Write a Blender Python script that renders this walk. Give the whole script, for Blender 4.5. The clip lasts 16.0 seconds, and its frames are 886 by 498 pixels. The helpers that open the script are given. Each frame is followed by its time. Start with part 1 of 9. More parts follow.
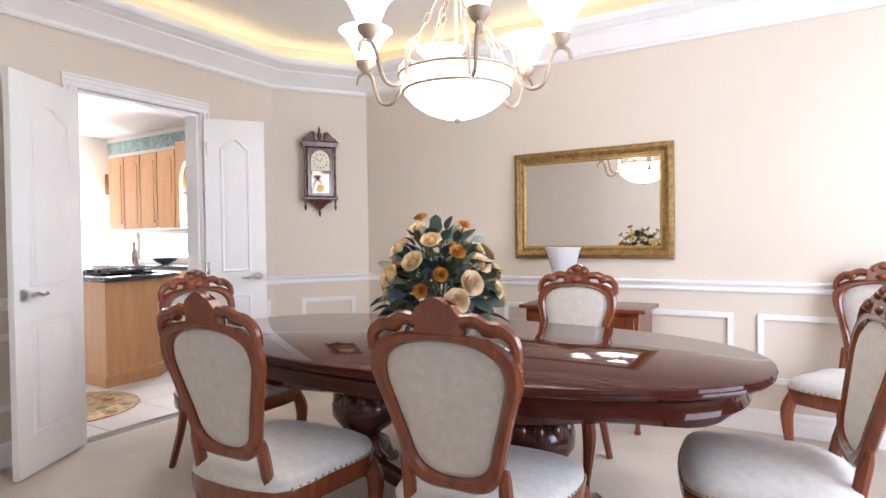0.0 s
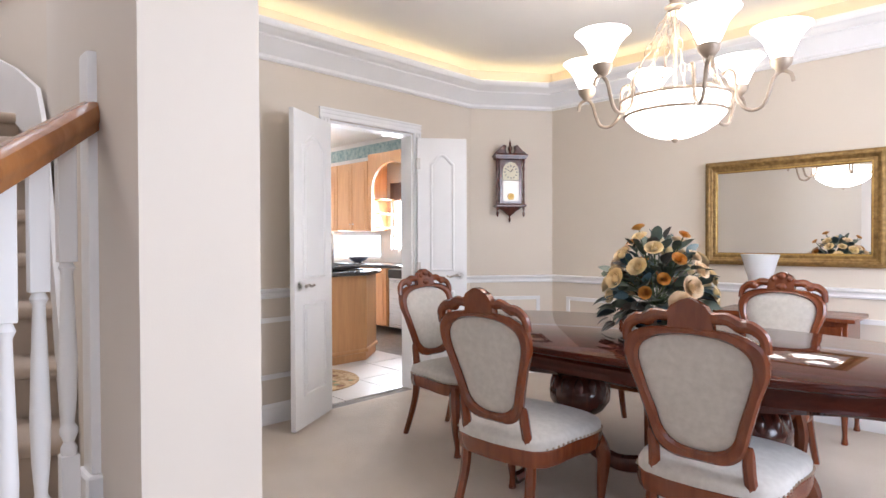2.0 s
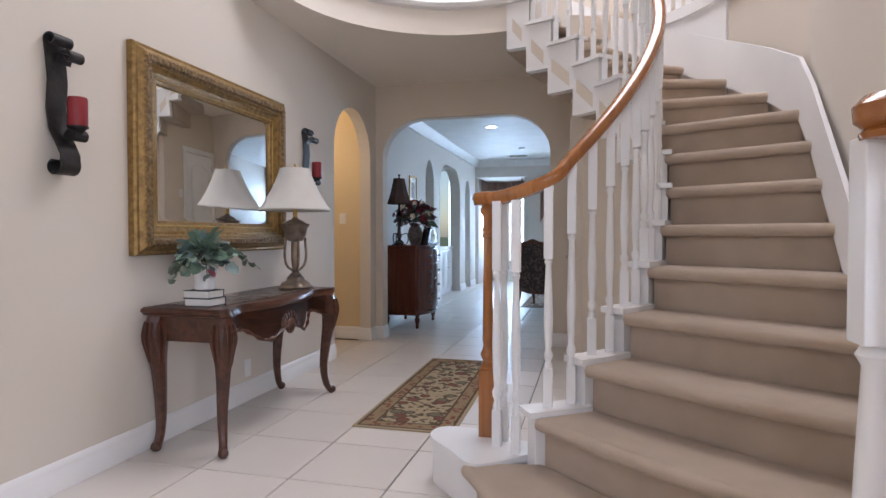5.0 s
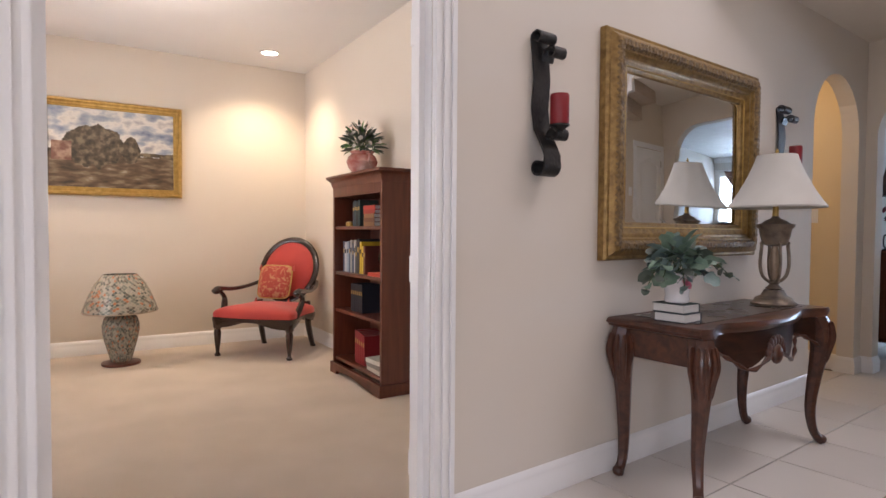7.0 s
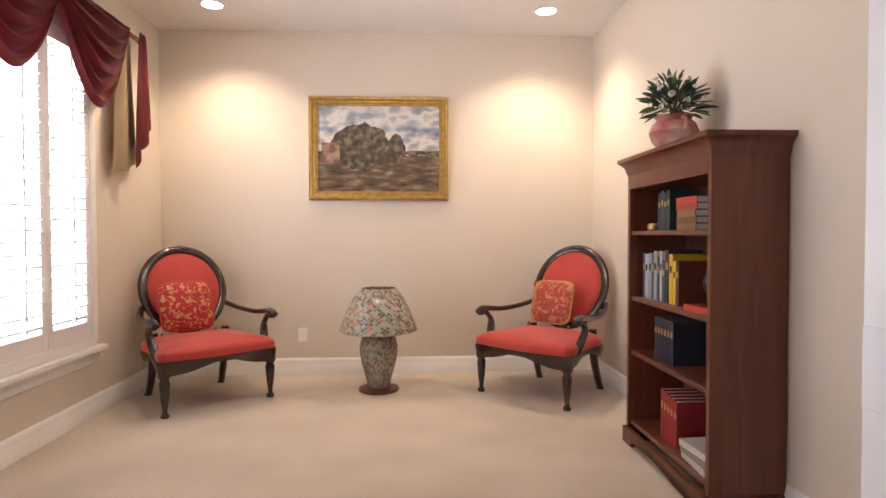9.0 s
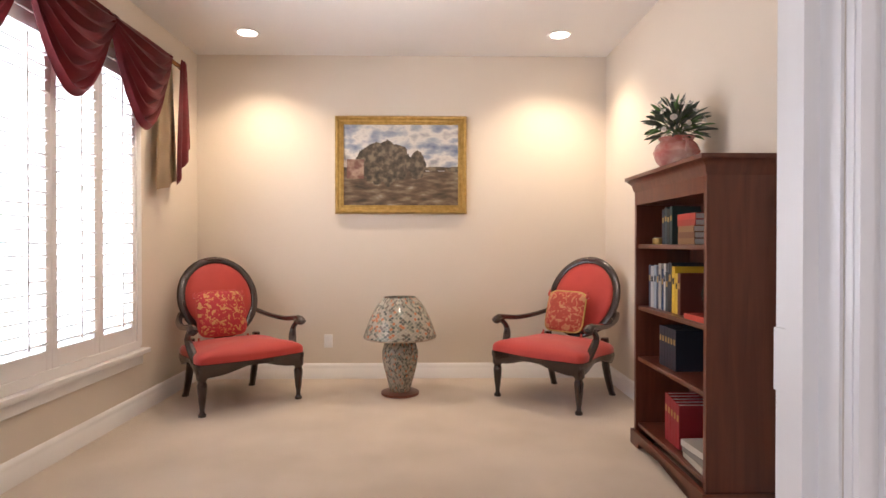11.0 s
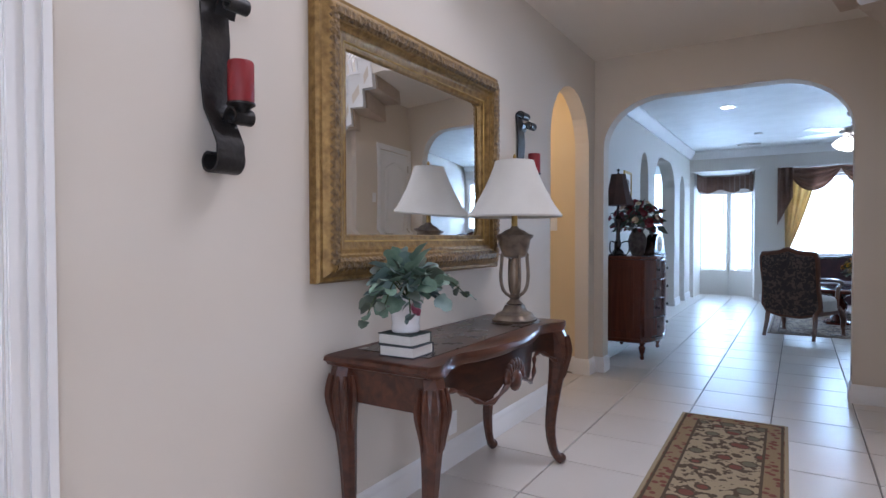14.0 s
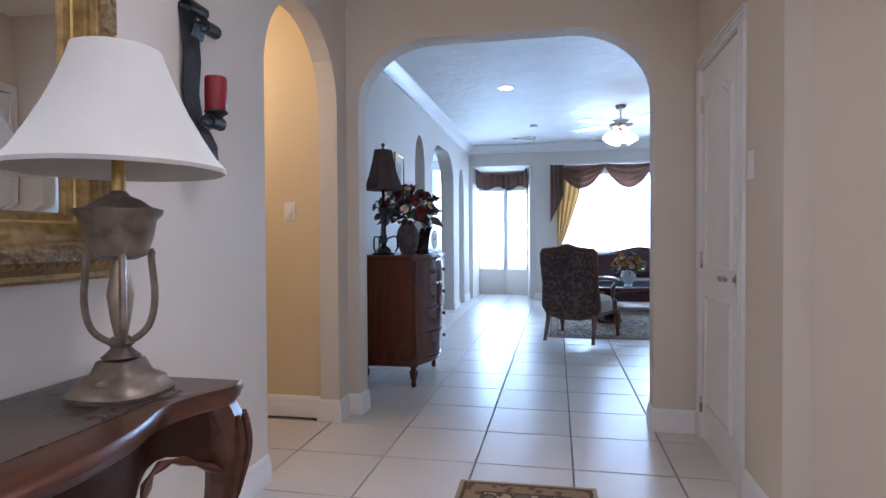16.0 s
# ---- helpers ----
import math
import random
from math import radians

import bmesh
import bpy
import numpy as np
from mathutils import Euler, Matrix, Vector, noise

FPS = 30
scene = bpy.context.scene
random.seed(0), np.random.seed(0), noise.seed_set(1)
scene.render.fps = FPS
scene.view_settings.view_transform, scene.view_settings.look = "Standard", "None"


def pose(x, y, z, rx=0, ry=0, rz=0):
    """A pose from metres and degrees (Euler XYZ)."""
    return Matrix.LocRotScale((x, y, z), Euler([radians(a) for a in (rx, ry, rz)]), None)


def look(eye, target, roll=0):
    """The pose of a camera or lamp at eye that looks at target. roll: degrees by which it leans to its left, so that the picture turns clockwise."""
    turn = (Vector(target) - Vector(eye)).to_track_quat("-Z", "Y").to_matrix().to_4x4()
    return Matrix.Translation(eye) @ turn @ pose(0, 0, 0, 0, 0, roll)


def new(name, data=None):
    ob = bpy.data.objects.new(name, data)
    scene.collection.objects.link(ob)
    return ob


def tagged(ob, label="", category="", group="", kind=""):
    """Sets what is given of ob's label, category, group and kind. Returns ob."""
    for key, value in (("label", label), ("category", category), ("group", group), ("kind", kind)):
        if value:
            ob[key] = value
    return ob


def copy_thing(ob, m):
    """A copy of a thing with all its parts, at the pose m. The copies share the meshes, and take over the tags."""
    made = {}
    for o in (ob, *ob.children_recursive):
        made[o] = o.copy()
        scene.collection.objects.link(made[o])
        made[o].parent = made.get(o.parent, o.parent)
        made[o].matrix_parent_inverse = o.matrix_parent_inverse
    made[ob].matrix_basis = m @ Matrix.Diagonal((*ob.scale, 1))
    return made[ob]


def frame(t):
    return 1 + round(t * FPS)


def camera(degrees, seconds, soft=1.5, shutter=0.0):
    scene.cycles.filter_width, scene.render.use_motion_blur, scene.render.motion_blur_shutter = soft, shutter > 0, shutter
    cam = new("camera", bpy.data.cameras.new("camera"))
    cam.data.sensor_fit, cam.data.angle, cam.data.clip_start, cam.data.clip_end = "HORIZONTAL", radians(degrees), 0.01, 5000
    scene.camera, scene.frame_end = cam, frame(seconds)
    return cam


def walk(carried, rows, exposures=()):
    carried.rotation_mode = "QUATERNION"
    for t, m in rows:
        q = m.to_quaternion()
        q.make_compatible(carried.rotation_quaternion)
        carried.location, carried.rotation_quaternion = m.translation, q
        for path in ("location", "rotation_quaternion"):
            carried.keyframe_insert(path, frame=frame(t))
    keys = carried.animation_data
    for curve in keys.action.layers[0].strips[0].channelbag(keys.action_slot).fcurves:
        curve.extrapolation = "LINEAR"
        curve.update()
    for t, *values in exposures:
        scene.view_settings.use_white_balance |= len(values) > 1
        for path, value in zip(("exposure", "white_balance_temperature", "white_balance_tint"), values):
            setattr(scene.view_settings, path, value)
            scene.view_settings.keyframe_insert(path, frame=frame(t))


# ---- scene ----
cam = camera(75.1, 16.0)
PATH = [
    (0, (-0.103, -0.074, 1.186), (-1.139, 1.636, 1.151), -0.8),
    (0.1, (-0.096, -0.108, 1.19), (-1.133, 1.602, 1.155), -0.8),
    (0.2, (-0.089, -0.142, 1.194), (-1.127, 1.567, 1.159), -0.8),
    (0.3, (-0.083, -0.178, 1.197), (-1.122, 1.531, 1.163), -0.7),
    (0.4, (-0.079, -0.215, 1.201), (-1.119, 1.493, 1.167), -0.7),
    (0.5, (-0.078, -0.255, 1.205), (-1.119, 1.453, 1.171), -0.7),
    (0.6, (-0.081, -0.297, 1.209), (-1.123, 1.41, 1.175), -0.7),
    (0.7, (-0.089, -0.341, 1.213), (-1.133, 1.365, 1.179), -0.7),
    (0.8, (-0.099, -0.384, 1.217), (-1.148, 1.318, 1.182), -0.7),
    (0.9, (-0.107, -0.426, 1.22), (-1.165, 1.271, 1.185), -0.7),
    (1, (-0.111, -0.463, 1.223), (-1.184, 1.224, 1.188), -0.7),
    (1.1, (-0.111, -0.495, 1.226), (-1.206, 1.178, 1.19), -0.7),
    (1.2, (-0.112, -0.522, 1.228), (-1.234, 1.132, 1.192), -0.7),
    (1.3, (-0.112, -0.545, 1.229), (-1.267, 1.087, 1.193), -0.6),
    (1.4, (-0.112, -0.563, 1.23), (-1.303, 1.043, 1.195), -0.6),
    (1.5, (-0.112, -0.578, 1.23), (-1.342, 0.999, 1.196), -0.5),
    (1.6, (-0.114, -0.59, 1.228), (-1.383, 0.956, 1.196), -0.4),
    (1.7, (-0.119, -0.599, 1.225), (-1.429, 0.912, 1.195), -0.4),
    (1.8, (-0.128, -0.609, 1.221), (-1.476, 0.869, 1.192), -0.3),
    (1.9, (-0.14, -0.619, 1.218), (-1.525, 0.824, 1.19), -0.2),
    (2, (-0.155, -0.631, 1.216), (-1.575, 0.778, 1.189), -0.2),
    (2.1, (-0.173, -0.646, 1.218), (-1.624, 0.73, 1.191), -0.2),
    (2.2, (-0.194, -0.664, 1.224), (-1.674, 0.681, 1.195), -0.2),
    (2.3, (-0.215, -0.682, 1.231), (-1.724, 0.63, 1.2), -0.3),
    (2.4, (-0.236, -0.7, 1.237), (-1.773, 0.579, 1.204), -0.3),
    (2.5, (-0.254, -0.715, 1.239), (-1.821, 0.527, 1.206), -0.4),
    (2.6, (-0.269, -0.727, 1.238), (-1.868, 0.475, 1.206), -0.5),
    (2.7, (-0.282, -0.736, 1.236), (-1.913, 0.42, 1.204), -0.5),
    (2.8, (-0.293, -0.743, 1.232), (-1.958, 0.365, 1.202), -0.6),
    (2.9, (-0.305, -0.75, 1.228), (-2.002, 0.307, 1.2), -0.6),
    (3, (-0.317, -0.756, 1.223), (-2.047, 0.247, 1.198), -0.6),
    (3.1, (-0.331, -0.763, 1.219), (-2.092, 0.184, 1.196), -0.6),
    (3.2, (-0.346, -0.772, 1.215), (-2.136, 0.119, 1.192), -0.5),
    (3.3, (-0.36, -0.782, 1.211), (-2.178, 0.051, 1.188), -0.5),
    (3.4, (-0.372, -0.794, 1.209), (-2.215, -0.018, 1.182), -0.5),
    (3.5, (-0.381, -0.809, 1.207), (-2.247, -0.09, 1.175), -0.5),
    (3.6, (-0.386, -0.827, 1.206), (-2.272, -0.163, 1.166), -0.6),
    (3.7, (-0.389, -0.845, 1.205), (-2.294, -0.239, 1.156), -0.7),
    (3.8, (-0.391, -0.861, 1.202), (-2.315, -0.317, 1.146), -0.8),
    (3.9, (-0.397, -0.874, 1.197), (-2.339, -0.4, 1.139), -0.8),
    (4, (-0.407, -0.881, 1.187), (-2.367, -0.489, 1.134), -0.7),
    (4.1, (-0.423, -0.882, 1.163), (-2.4, -0.585, 1.121), -0.5),
    (4.2, (-0.439, -0.883, 1.145), (-2.429, -0.687, 1.11), -0.2),
    (4.3, (-0.449, -0.894, 1.147), (-2.446, -0.798, 1.104), 0.0),
    (4.4, (-0.453, -0.916, 1.152), (-2.452, -0.917, 1.092), 0.1),
    (4.5, (-0.455, -0.941, 1.154), (-2.451, -1.034, 1.08), 0.1),
    (4.6, (-0.457, -0.963, 1.15), (-2.447, -1.142, 1.073), 0.1),
    (4.7, (-0.459, -0.983, 1.141), (-2.441, -1.243, 1.068), 0.0),
    (4.8, (-0.462, -1.0, 1.131), (-2.432, -1.339, 1.067), 0.0),
    (4.9, (-0.465, -1.018, 1.122), (-2.42, -1.432, 1.068), 0.0),
    (5, (-0.468, -1.035, 1.118), (-2.406, -1.527, 1.071), 0.0),
    (5.1, (-0.472, -1.054, 1.119), (-2.388, -1.624, 1.072), -0.0),
    (5.2, (-0.476, -1.074, 1.121), (-2.368, -1.721, 1.071), -0.0),
    (5.3, (-0.479, -1.093, 1.12), (-2.344, -1.814, 1.069), 0.0),
    (5.4, (-0.482, -1.112, 1.12), (-2.318, -1.904, 1.068), 0.1),
    (5.5, (-0.487, -1.131, 1.12), (-2.292, -1.991, 1.067), 0.1),
    (5.6, (-0.492, -1.152, 1.121), (-2.265, -2.076, 1.067), 0.1),
    (5.7, (-0.498, -1.173, 1.122), (-2.237, -2.159, 1.068), 0.2),
    (5.8, (-0.505, -1.195, 1.124), (-2.21, -2.24, 1.069), 0.2),
    (5.9, (-0.513, -1.217, 1.126), (-2.182, -2.319, 1.071), 0.3),
    (6, (-0.522, -1.241, 1.128), (-2.154, -2.397, 1.073), 0.3),
    (6.1, (-0.533, -1.267, 1.13), (-2.126, -2.474, 1.074), 0.4),
    (6.2, (-0.544, -1.293, 1.133), (-2.099, -2.55, 1.076), 0.4),
    (6.3, (-0.557, -1.321, 1.135), (-2.072, -2.626, 1.078), 0.5),
    (6.4, (-0.571, -1.35, 1.137), (-2.045, -2.701, 1.08), 0.5),
    (6.5, (-0.587, -1.381, 1.14), (-2.019, -2.776, 1.082), 0.5),
    (6.6, (-0.604, -1.414, 1.142), (-1.993, -2.852, 1.083), 0.5),
    (6.7, (-0.623, -1.448, 1.144), (-1.967, -2.928, 1.084), 0.5),
    (6.8, (-0.643, -1.485, 1.145), (-1.942, -3.004, 1.085), 0.5),
    (6.9, (-0.665, -1.523, 1.146), (-1.918, -3.081, 1.085), 0.5),
    (7, (-0.689, -1.563, 1.146), (-1.893, -3.159, 1.085), 0.4),
    (7.1, (-0.714, -1.606, 1.146), (-1.869, -3.237, 1.084), 0.3),
    (7.2, (-0.742, -1.651, 1.145), (-1.846, -3.317, 1.083), 0.2),
    (7.3, (-0.771, -1.698, 1.144), (-1.823, -3.398, 1.081), 0.1),
    (7.4, (-0.803, -1.749, 1.144), (-1.801, -3.481, 1.079), -0.0),
    (7.5, (-0.836, -1.802, 1.144), (-1.778, -3.565, 1.078), -0.2),
    (7.6, (-0.874, -1.861, 1.145), (-1.761, -3.653, 1.081), -0.2),
    (7.7, (-0.912, -1.922, 1.148), (-1.743, -3.74, 1.084), -0.2),
    (7.8, (-0.951, -1.985, 1.15), (-1.726, -3.828, 1.088), -0.1),
    (7.9, (-0.99, -2.05, 1.152), (-1.71, -3.915, 1.091), -0.1),
    (8, (-1.03, -2.117, 1.151), (-1.695, -4.002, 1.092), -0.1),
    (8.1, (-1.072, -2.185, 1.15), (-1.681, -4.089, 1.092), -0.1),
    (8.2, (-1.113, -2.255, 1.148), (-1.669, -4.175, 1.09), -0.1),
    (8.3, (-1.147, -2.325, 1.152), (-1.657, -4.258, 1.092), -0.2),
    (8.4, (-1.179, -2.394, 1.156), (-1.647, -4.338, 1.095), -0.2),
    (8.5, (-1.209, -2.463, 1.158), (-1.639, -4.415, 1.098), -0.2),
    (8.6, (-1.234, -2.53, 1.159), (-1.634, -4.489, 1.101), -0.2),
    (8.7, (-1.257, -2.596, 1.159), (-1.629, -4.56, 1.103), -0.2),
    (8.8, (-1.277, -2.66, 1.158), (-1.623, -4.629, 1.105), -0.1),
    (8.9, (-1.295, -2.724, 1.159), (-1.613, -4.698, 1.108), -0.1),
    (9, (-1.313, -2.787, 1.162), (-1.596, -4.766, 1.112), -0.1),
    (9.1, (-1.328, -2.845, 1.166), (-1.574, -4.829, 1.118), -0.1),
    (9.2, (-1.336, -2.869, 1.165), (-1.561, -4.856, 1.119), -0.1),
    (9.3, (-1.336, -2.868, 1.164), (-1.56, -4.855, 1.12), -0.1),
    (9.4, (-1.336, -2.866, 1.163), (-1.559, -4.853, 1.122), -0.1),
    (9.5, (-1.335, -2.864, 1.164), (-1.557, -4.851, 1.124), -0.1),
    (9.6, (-1.335, -2.861, 1.164), (-1.555, -4.848, 1.126), -0.1),
    (9.7, (-1.334, -2.856, 1.165), (-1.553, -4.844, 1.129), -0.0),
    (9.8, (-1.332, -2.85, 1.166), (-1.551, -4.838, 1.131), -0.0),
    (9.9, (-1.331, -2.842, 1.168), (-1.549, -4.83, 1.134), -0.0),
    (10, (-1.329, -2.832, 1.169), (-1.546, -4.82, 1.137), -0.0),
    (10.1, (-1.327, -2.82, 1.171), (-1.544, -4.808, 1.139), -0.0),
    (10.2, (-1.325, -2.805, 1.173), (-1.541, -4.793, 1.142), -0.0),
    (10.3, (-1.322, -2.787, 1.175), (-1.538, -4.775, 1.145), -0.0),
    (10.4, (-1.32, -2.766, 1.177), (-1.534, -4.754, 1.148), -0.0),
    (10.5, (-1.316, -2.741, 1.178), (-1.531, -4.729, 1.151), -0.0),
    (10.6, (-1.313, -2.711, 1.18), (-1.527, -4.7, 1.154), -0.0),
    (10.7, (-1.309, -2.678, 1.181), (-1.523, -4.667, 1.157), -0.0),
    (10.8, (-1.305, -2.64, 1.182), (-1.518, -4.629, 1.16), -0.0),
    (10.9, (-1.301, -2.598, 1.182), (-1.514, -4.586, 1.162), -0.0),
    (11, (-1.296, -2.55, 1.182), (-1.509, -4.539, 1.165), -0.0),
    (11.1, (-1.291, -2.497, 1.181), (-1.503, -4.485, 1.167), -0.1),
    (11.2, (-1.285, -2.438, 1.18), (-1.498, -4.426, 1.169), -0.1),
    (11.3, (-1.28, -2.373, 1.178), (-1.492, -4.361, 1.171), -0.1),
    (11.4, (-1.272, -2.288, 1.167), (-1.506, -4.274, 1.166), -0.0),
    (11.5, (-1.262, -2.191, 1.155), (-1.543, -4.171, 1.158), -0.0),
    (11.6, (-1.241, -2.102, 1.147), (-1.575, -4.074, 1.153), -0.0),
    (11.7, (-1.212, -2.022, 1.144), (-1.602, -3.984, 1.152), 0.0),
    (11.8, (-1.177, -1.949, 1.144), (-1.631, -3.897, 1.154), 0.0),
    (11.9, (-1.142, -1.881, 1.146), (-1.667, -3.811, 1.157), 0.1),
    (12, (-1.109, -1.813, 1.149), (-1.715, -3.719, 1.161), 0.1),
    (12.1, (-1.082, -1.745, 1.151), (-1.78, -3.619, 1.164), 0.1),
    (12.2, (-1.061, -1.677, 1.153), (-1.855, -3.513, 1.166), 0.0),
    (12.3, (-1.045, -1.612, 1.154), (-1.935, -3.403, 1.168), 0.0),
    (12.4, (-1.03, -1.551, 1.153), (-2.014, -3.292, 1.167), -0.0),
    (12.5, (-1.018, -1.497, 1.152), (-2.086, -3.188, 1.166), -0.0),
    (12.6, (-1.006, -1.452, 1.152), (-2.145, -3.097, 1.165), -0.0),
    (12.7, (-0.996, -1.418, 1.152), (-2.194, -3.019, 1.163), -0.0),
    (12.8, (-0.988, -1.393, 1.152), (-2.237, -2.955, 1.162), -0.1),
    (12.9, (-0.984, -1.378, 1.152), (-2.277, -2.904, 1.16), -0.1),
    (13, (-0.984, -1.373, 1.152), (-2.316, -2.864, 1.159), -0.1),
    (13.1, (-0.992, -1.378, 1.149), (-2.361, -2.836, 1.157), -0.2),
    (13.2, (-1.008, -1.395, 1.144), (-2.413, -2.819, 1.152), -0.3),
    (13.3, (-1.027, -1.426, 1.148), (-2.468, -2.814, 1.152), -0.4),
    (13.4, (-1.055, -1.465, 1.152), (-2.533, -2.813, 1.15), -0.4),
    (13.5, (-1.092, -1.51, 1.156), (-2.607, -2.815, 1.149), -0.4),
    (13.6, (-1.136, -1.559, 1.162), (-2.692, -2.816, 1.147), -0.4),
    (13.7, (-1.186, -1.611, 1.169), (-2.782, -2.816, 1.146), -0.3),
    (13.8, (-1.238, -1.662, 1.178), (-2.873, -2.814, 1.146), -0.2),
    (13.9, (-1.291, -1.712, 1.187), (-2.962, -2.811, 1.148), -0.2),
    (14, (-1.345, -1.753, 1.186), (-3.047, -2.803, 1.145), -0.1),
    (14.1, (-1.394, -1.788, 1.185), (-3.123, -2.794, 1.143), -0.1),
    (14.2, (-1.44, -1.819, 1.184), (-3.192, -2.783, 1.143), -0.1),
    (14.3, (-1.483, -1.847, 1.183), (-3.257, -2.77, 1.143), -0.1),
    (14.4, (-1.526, -1.873, 1.182), (-3.32, -2.755, 1.143), -0.2),
    (14.5, (-1.568, -1.9, 1.181), (-3.384, -2.736, 1.143), -0.2),
    (14.6, (-1.612, -1.928, 1.18), (-3.451, -2.714, 1.142), -0.2),
    (14.7, (-1.66, -1.956, 1.179), (-3.521, -2.687, 1.141), -0.2),
    (14.8, (-1.713, -1.98, 1.179), (-3.595, -2.657, 1.139), -0.2),
    (14.9, (-1.773, -1.999, 1.177), (-3.673, -2.623, 1.136), -0.2),
    (15, (-1.842, -2.01, 1.175), (-3.757, -2.586, 1.133), -0.2),
    (15.1, (-1.921, -2.015, 1.172), (-3.847, -2.55, 1.129), -0.2),
    (15.2, (-2.009, -2.018, 1.168), (-3.944, -2.519, 1.125), -0.2),
    (15.3, (-2.103, -2.019, 1.164), (-4.046, -2.493, 1.12), -0.2),
    (15.4, (-2.204, -2.02, 1.159), (-4.152, -2.471, 1.116), -0.2),
    (15.5, (-2.309, -2.02, 1.154), (-4.261, -2.453, 1.111), -0.2),
    (15.6, (-2.416, -2.017, 1.148), (-4.372, -2.436, 1.106), -0.2),
    (15.7, (-2.526, -2.009, 1.143), (-4.483, -2.418, 1.101), -0.2),
    (15.8, (-2.637, -1.998, 1.137), (-4.596, -2.398, 1.097), -0.3),
    (15.9, (-2.749, -1.984, 1.13), (-4.709, -2.377, 1.092), -0.3),
    (16, (-2.861, -1.969, 1.124), (-4.823, -2.356, 1.087), -0.3),
]
walk(cam, [(t, look(eye, target, roll)) for t, eye, target, roll in PATH],
     [(0, 0.14, 6000, 13), (2, 0.10, 6000, 13), (3.5, 0.02, 6100, 16), (5, 0.10, 6100, 14), (7.5, -0.14, 6450, 19), (9, -0.10, 6450, 20), (12, -0.14, 6150, 16), (13, -0.02, 5750, 14), (14.5, 0.12, 5650, 15), (16, 0.32, 5600, 17)])

# ---------------------------------------------------------------- light and air
world = bpy.data.worlds.new("world")
scene.world = world
world.use_nodes = True
_wn = world.node_tree.nodes
_sky = _wn.new("ShaderNodeTexSky")
_sky.sky_type = 'NISHITA'
_sky.sun_disc = False
_sky.sun_elevation, _sky.sun_rotation = radians(41), radians(8)
world.node_tree.links.new(_sky.outputs[0], _wn["Background"].inputs[0])
_wn["Background"].inputs[1].default_value = 0.12
sun = new("sun", bpy.data.lights.new("sun", 'SUN'))
sun.data.energy, sun.data.angle, sun.data.color = 3.0, radians(0.5), (1, 0.95, 0.88)
sun.matrix_world = look((1, 8, 7), (0, 0, 0))


def area_light(name, place, toward, w, h, power, colour):
    d = bpy.data.lights.new(name, 'AREA')
    d.shape, d.size, d.size_y, d.energy, d.color = 'RECTANGLE', w, h, power, colour
    ob = new(name, d)
    ob.matrix_world = look(place, toward)
    return ob


def spot_light(name, place, toward, power, degrees, colour, radius=0.04):
    d = bpy.data.lights.new(name, 'SPOT')
    d.energy, d.spot_size, d.spot_blend, d.color, d.shadow_soft_size = power, radians(degrees), 0.8, colour, radius
    ob = new(name, d)
    ob.matrix_world = look(place, toward)
    return ob


def point_light(name, place, power, colour, radius=0.05):
    d = bpy.data.lights.new(name, 'POINT')
    d.energy, d.color, d.shadow_soft_size = power, colour, radius
    ob = new(name, d)
    ob.location = place
    return ob


DAY = (0.48, 0.72, 1.0)
WARM = (1.0, 0.80, 0.55)
# daylight in the window openings
area_light("daylight_dining", (1.72, 2.0, 1.45), (0, 2.2, 1.2), 1.9, 1.8, 108, (0.86, 0.90, 1.0))
area_light("daylight_foyer", (1.72, -1.7, 2.9), (-2, -1.8, 1.5), 2.2, 3.6, 34, (0.97, 0.94, 0.97))
area_light("daylight_study", (0.56, -5.85, 1.45), (-2, -5.9, 1.2), 1.75, 1.8, 80, (0.95, 0.97, 1.0))
area_light("daylight_bay", (-14.55, -3.0, 1.3), (-10, -2.6, 0.9), 1.2, 1.7, 85, DAY)
area_light("daylight_living", (-13.55, -0.6, 1.5), (-10, -1.0, 0.9), 2.3, 1.3, 145, DAY)
area_light("daylight_kitchen", (-6.25, 4.80, 1.54), (-5.6, 2.5, 0.8), 0.75, 0.8, 150, (0.88, 0.94, 1.0))
area_light("daylight_kitchen_door", (-8.59, 4.80, 1.05), (-7.5, 2.2, 0.8), 0.5, 2.0, 220, (0.88, 0.94, 1.0))
# added fill high in the stair well, where no window is built
area_light("daylight_upstairs", (-4.6, -1.2, 5.4), (-3.9, -1.6, 0), 2.0, 2.0, 118, (0.97, 0.94, 0.97))
# lamps
for _x, _y in ((-0.255, -7.20), (-2.695, -6.98)):
    spot_light("recessed_lamp_light", (_x, _y, 2.81), (_x, _y - 0.13, 0), 88, 125, WARM)
point_light("flush_lamp_light", (-1.33, -5.69, 2.57), 24, (1, 0.86, 0.68), 0.12)
# added fill with no fitting, to warm the side passage
point_light("passage_light", (-5.7, -4.3, 2.2), 13, (1.0, 0.80, 0.55), 0.15)


# ---------------------------------------------------------------- materials
def base_material(name, rough=0.6, metal=0.0, colour=(0.8, 0.8, 0.8)):
    m = bpy.data.materials.new(name)
    m.use_nodes = True
    b = m.node_tree.nodes["Principled BSDF"]
    b.inputs["Base Color"].default_value = (*colour, 1)
    b.inputs["Roughness"].default_value = rough
    b.inputs["Metallic"].default_value = metal
    return m, m.node_tree.nodes, m.node_tree.links, b


def ramp(nodes, stops):
    r = nodes.new("ShaderNodeValToRGB")
    while len(r.color_ramp.elements) < len(stops):
        r.color_ramp.elements.new(0.5)
    for e, (p, c) in zip(r.color_ramp.elements, stops):
        e.position, e.color = p, (*c, 1)
    return r


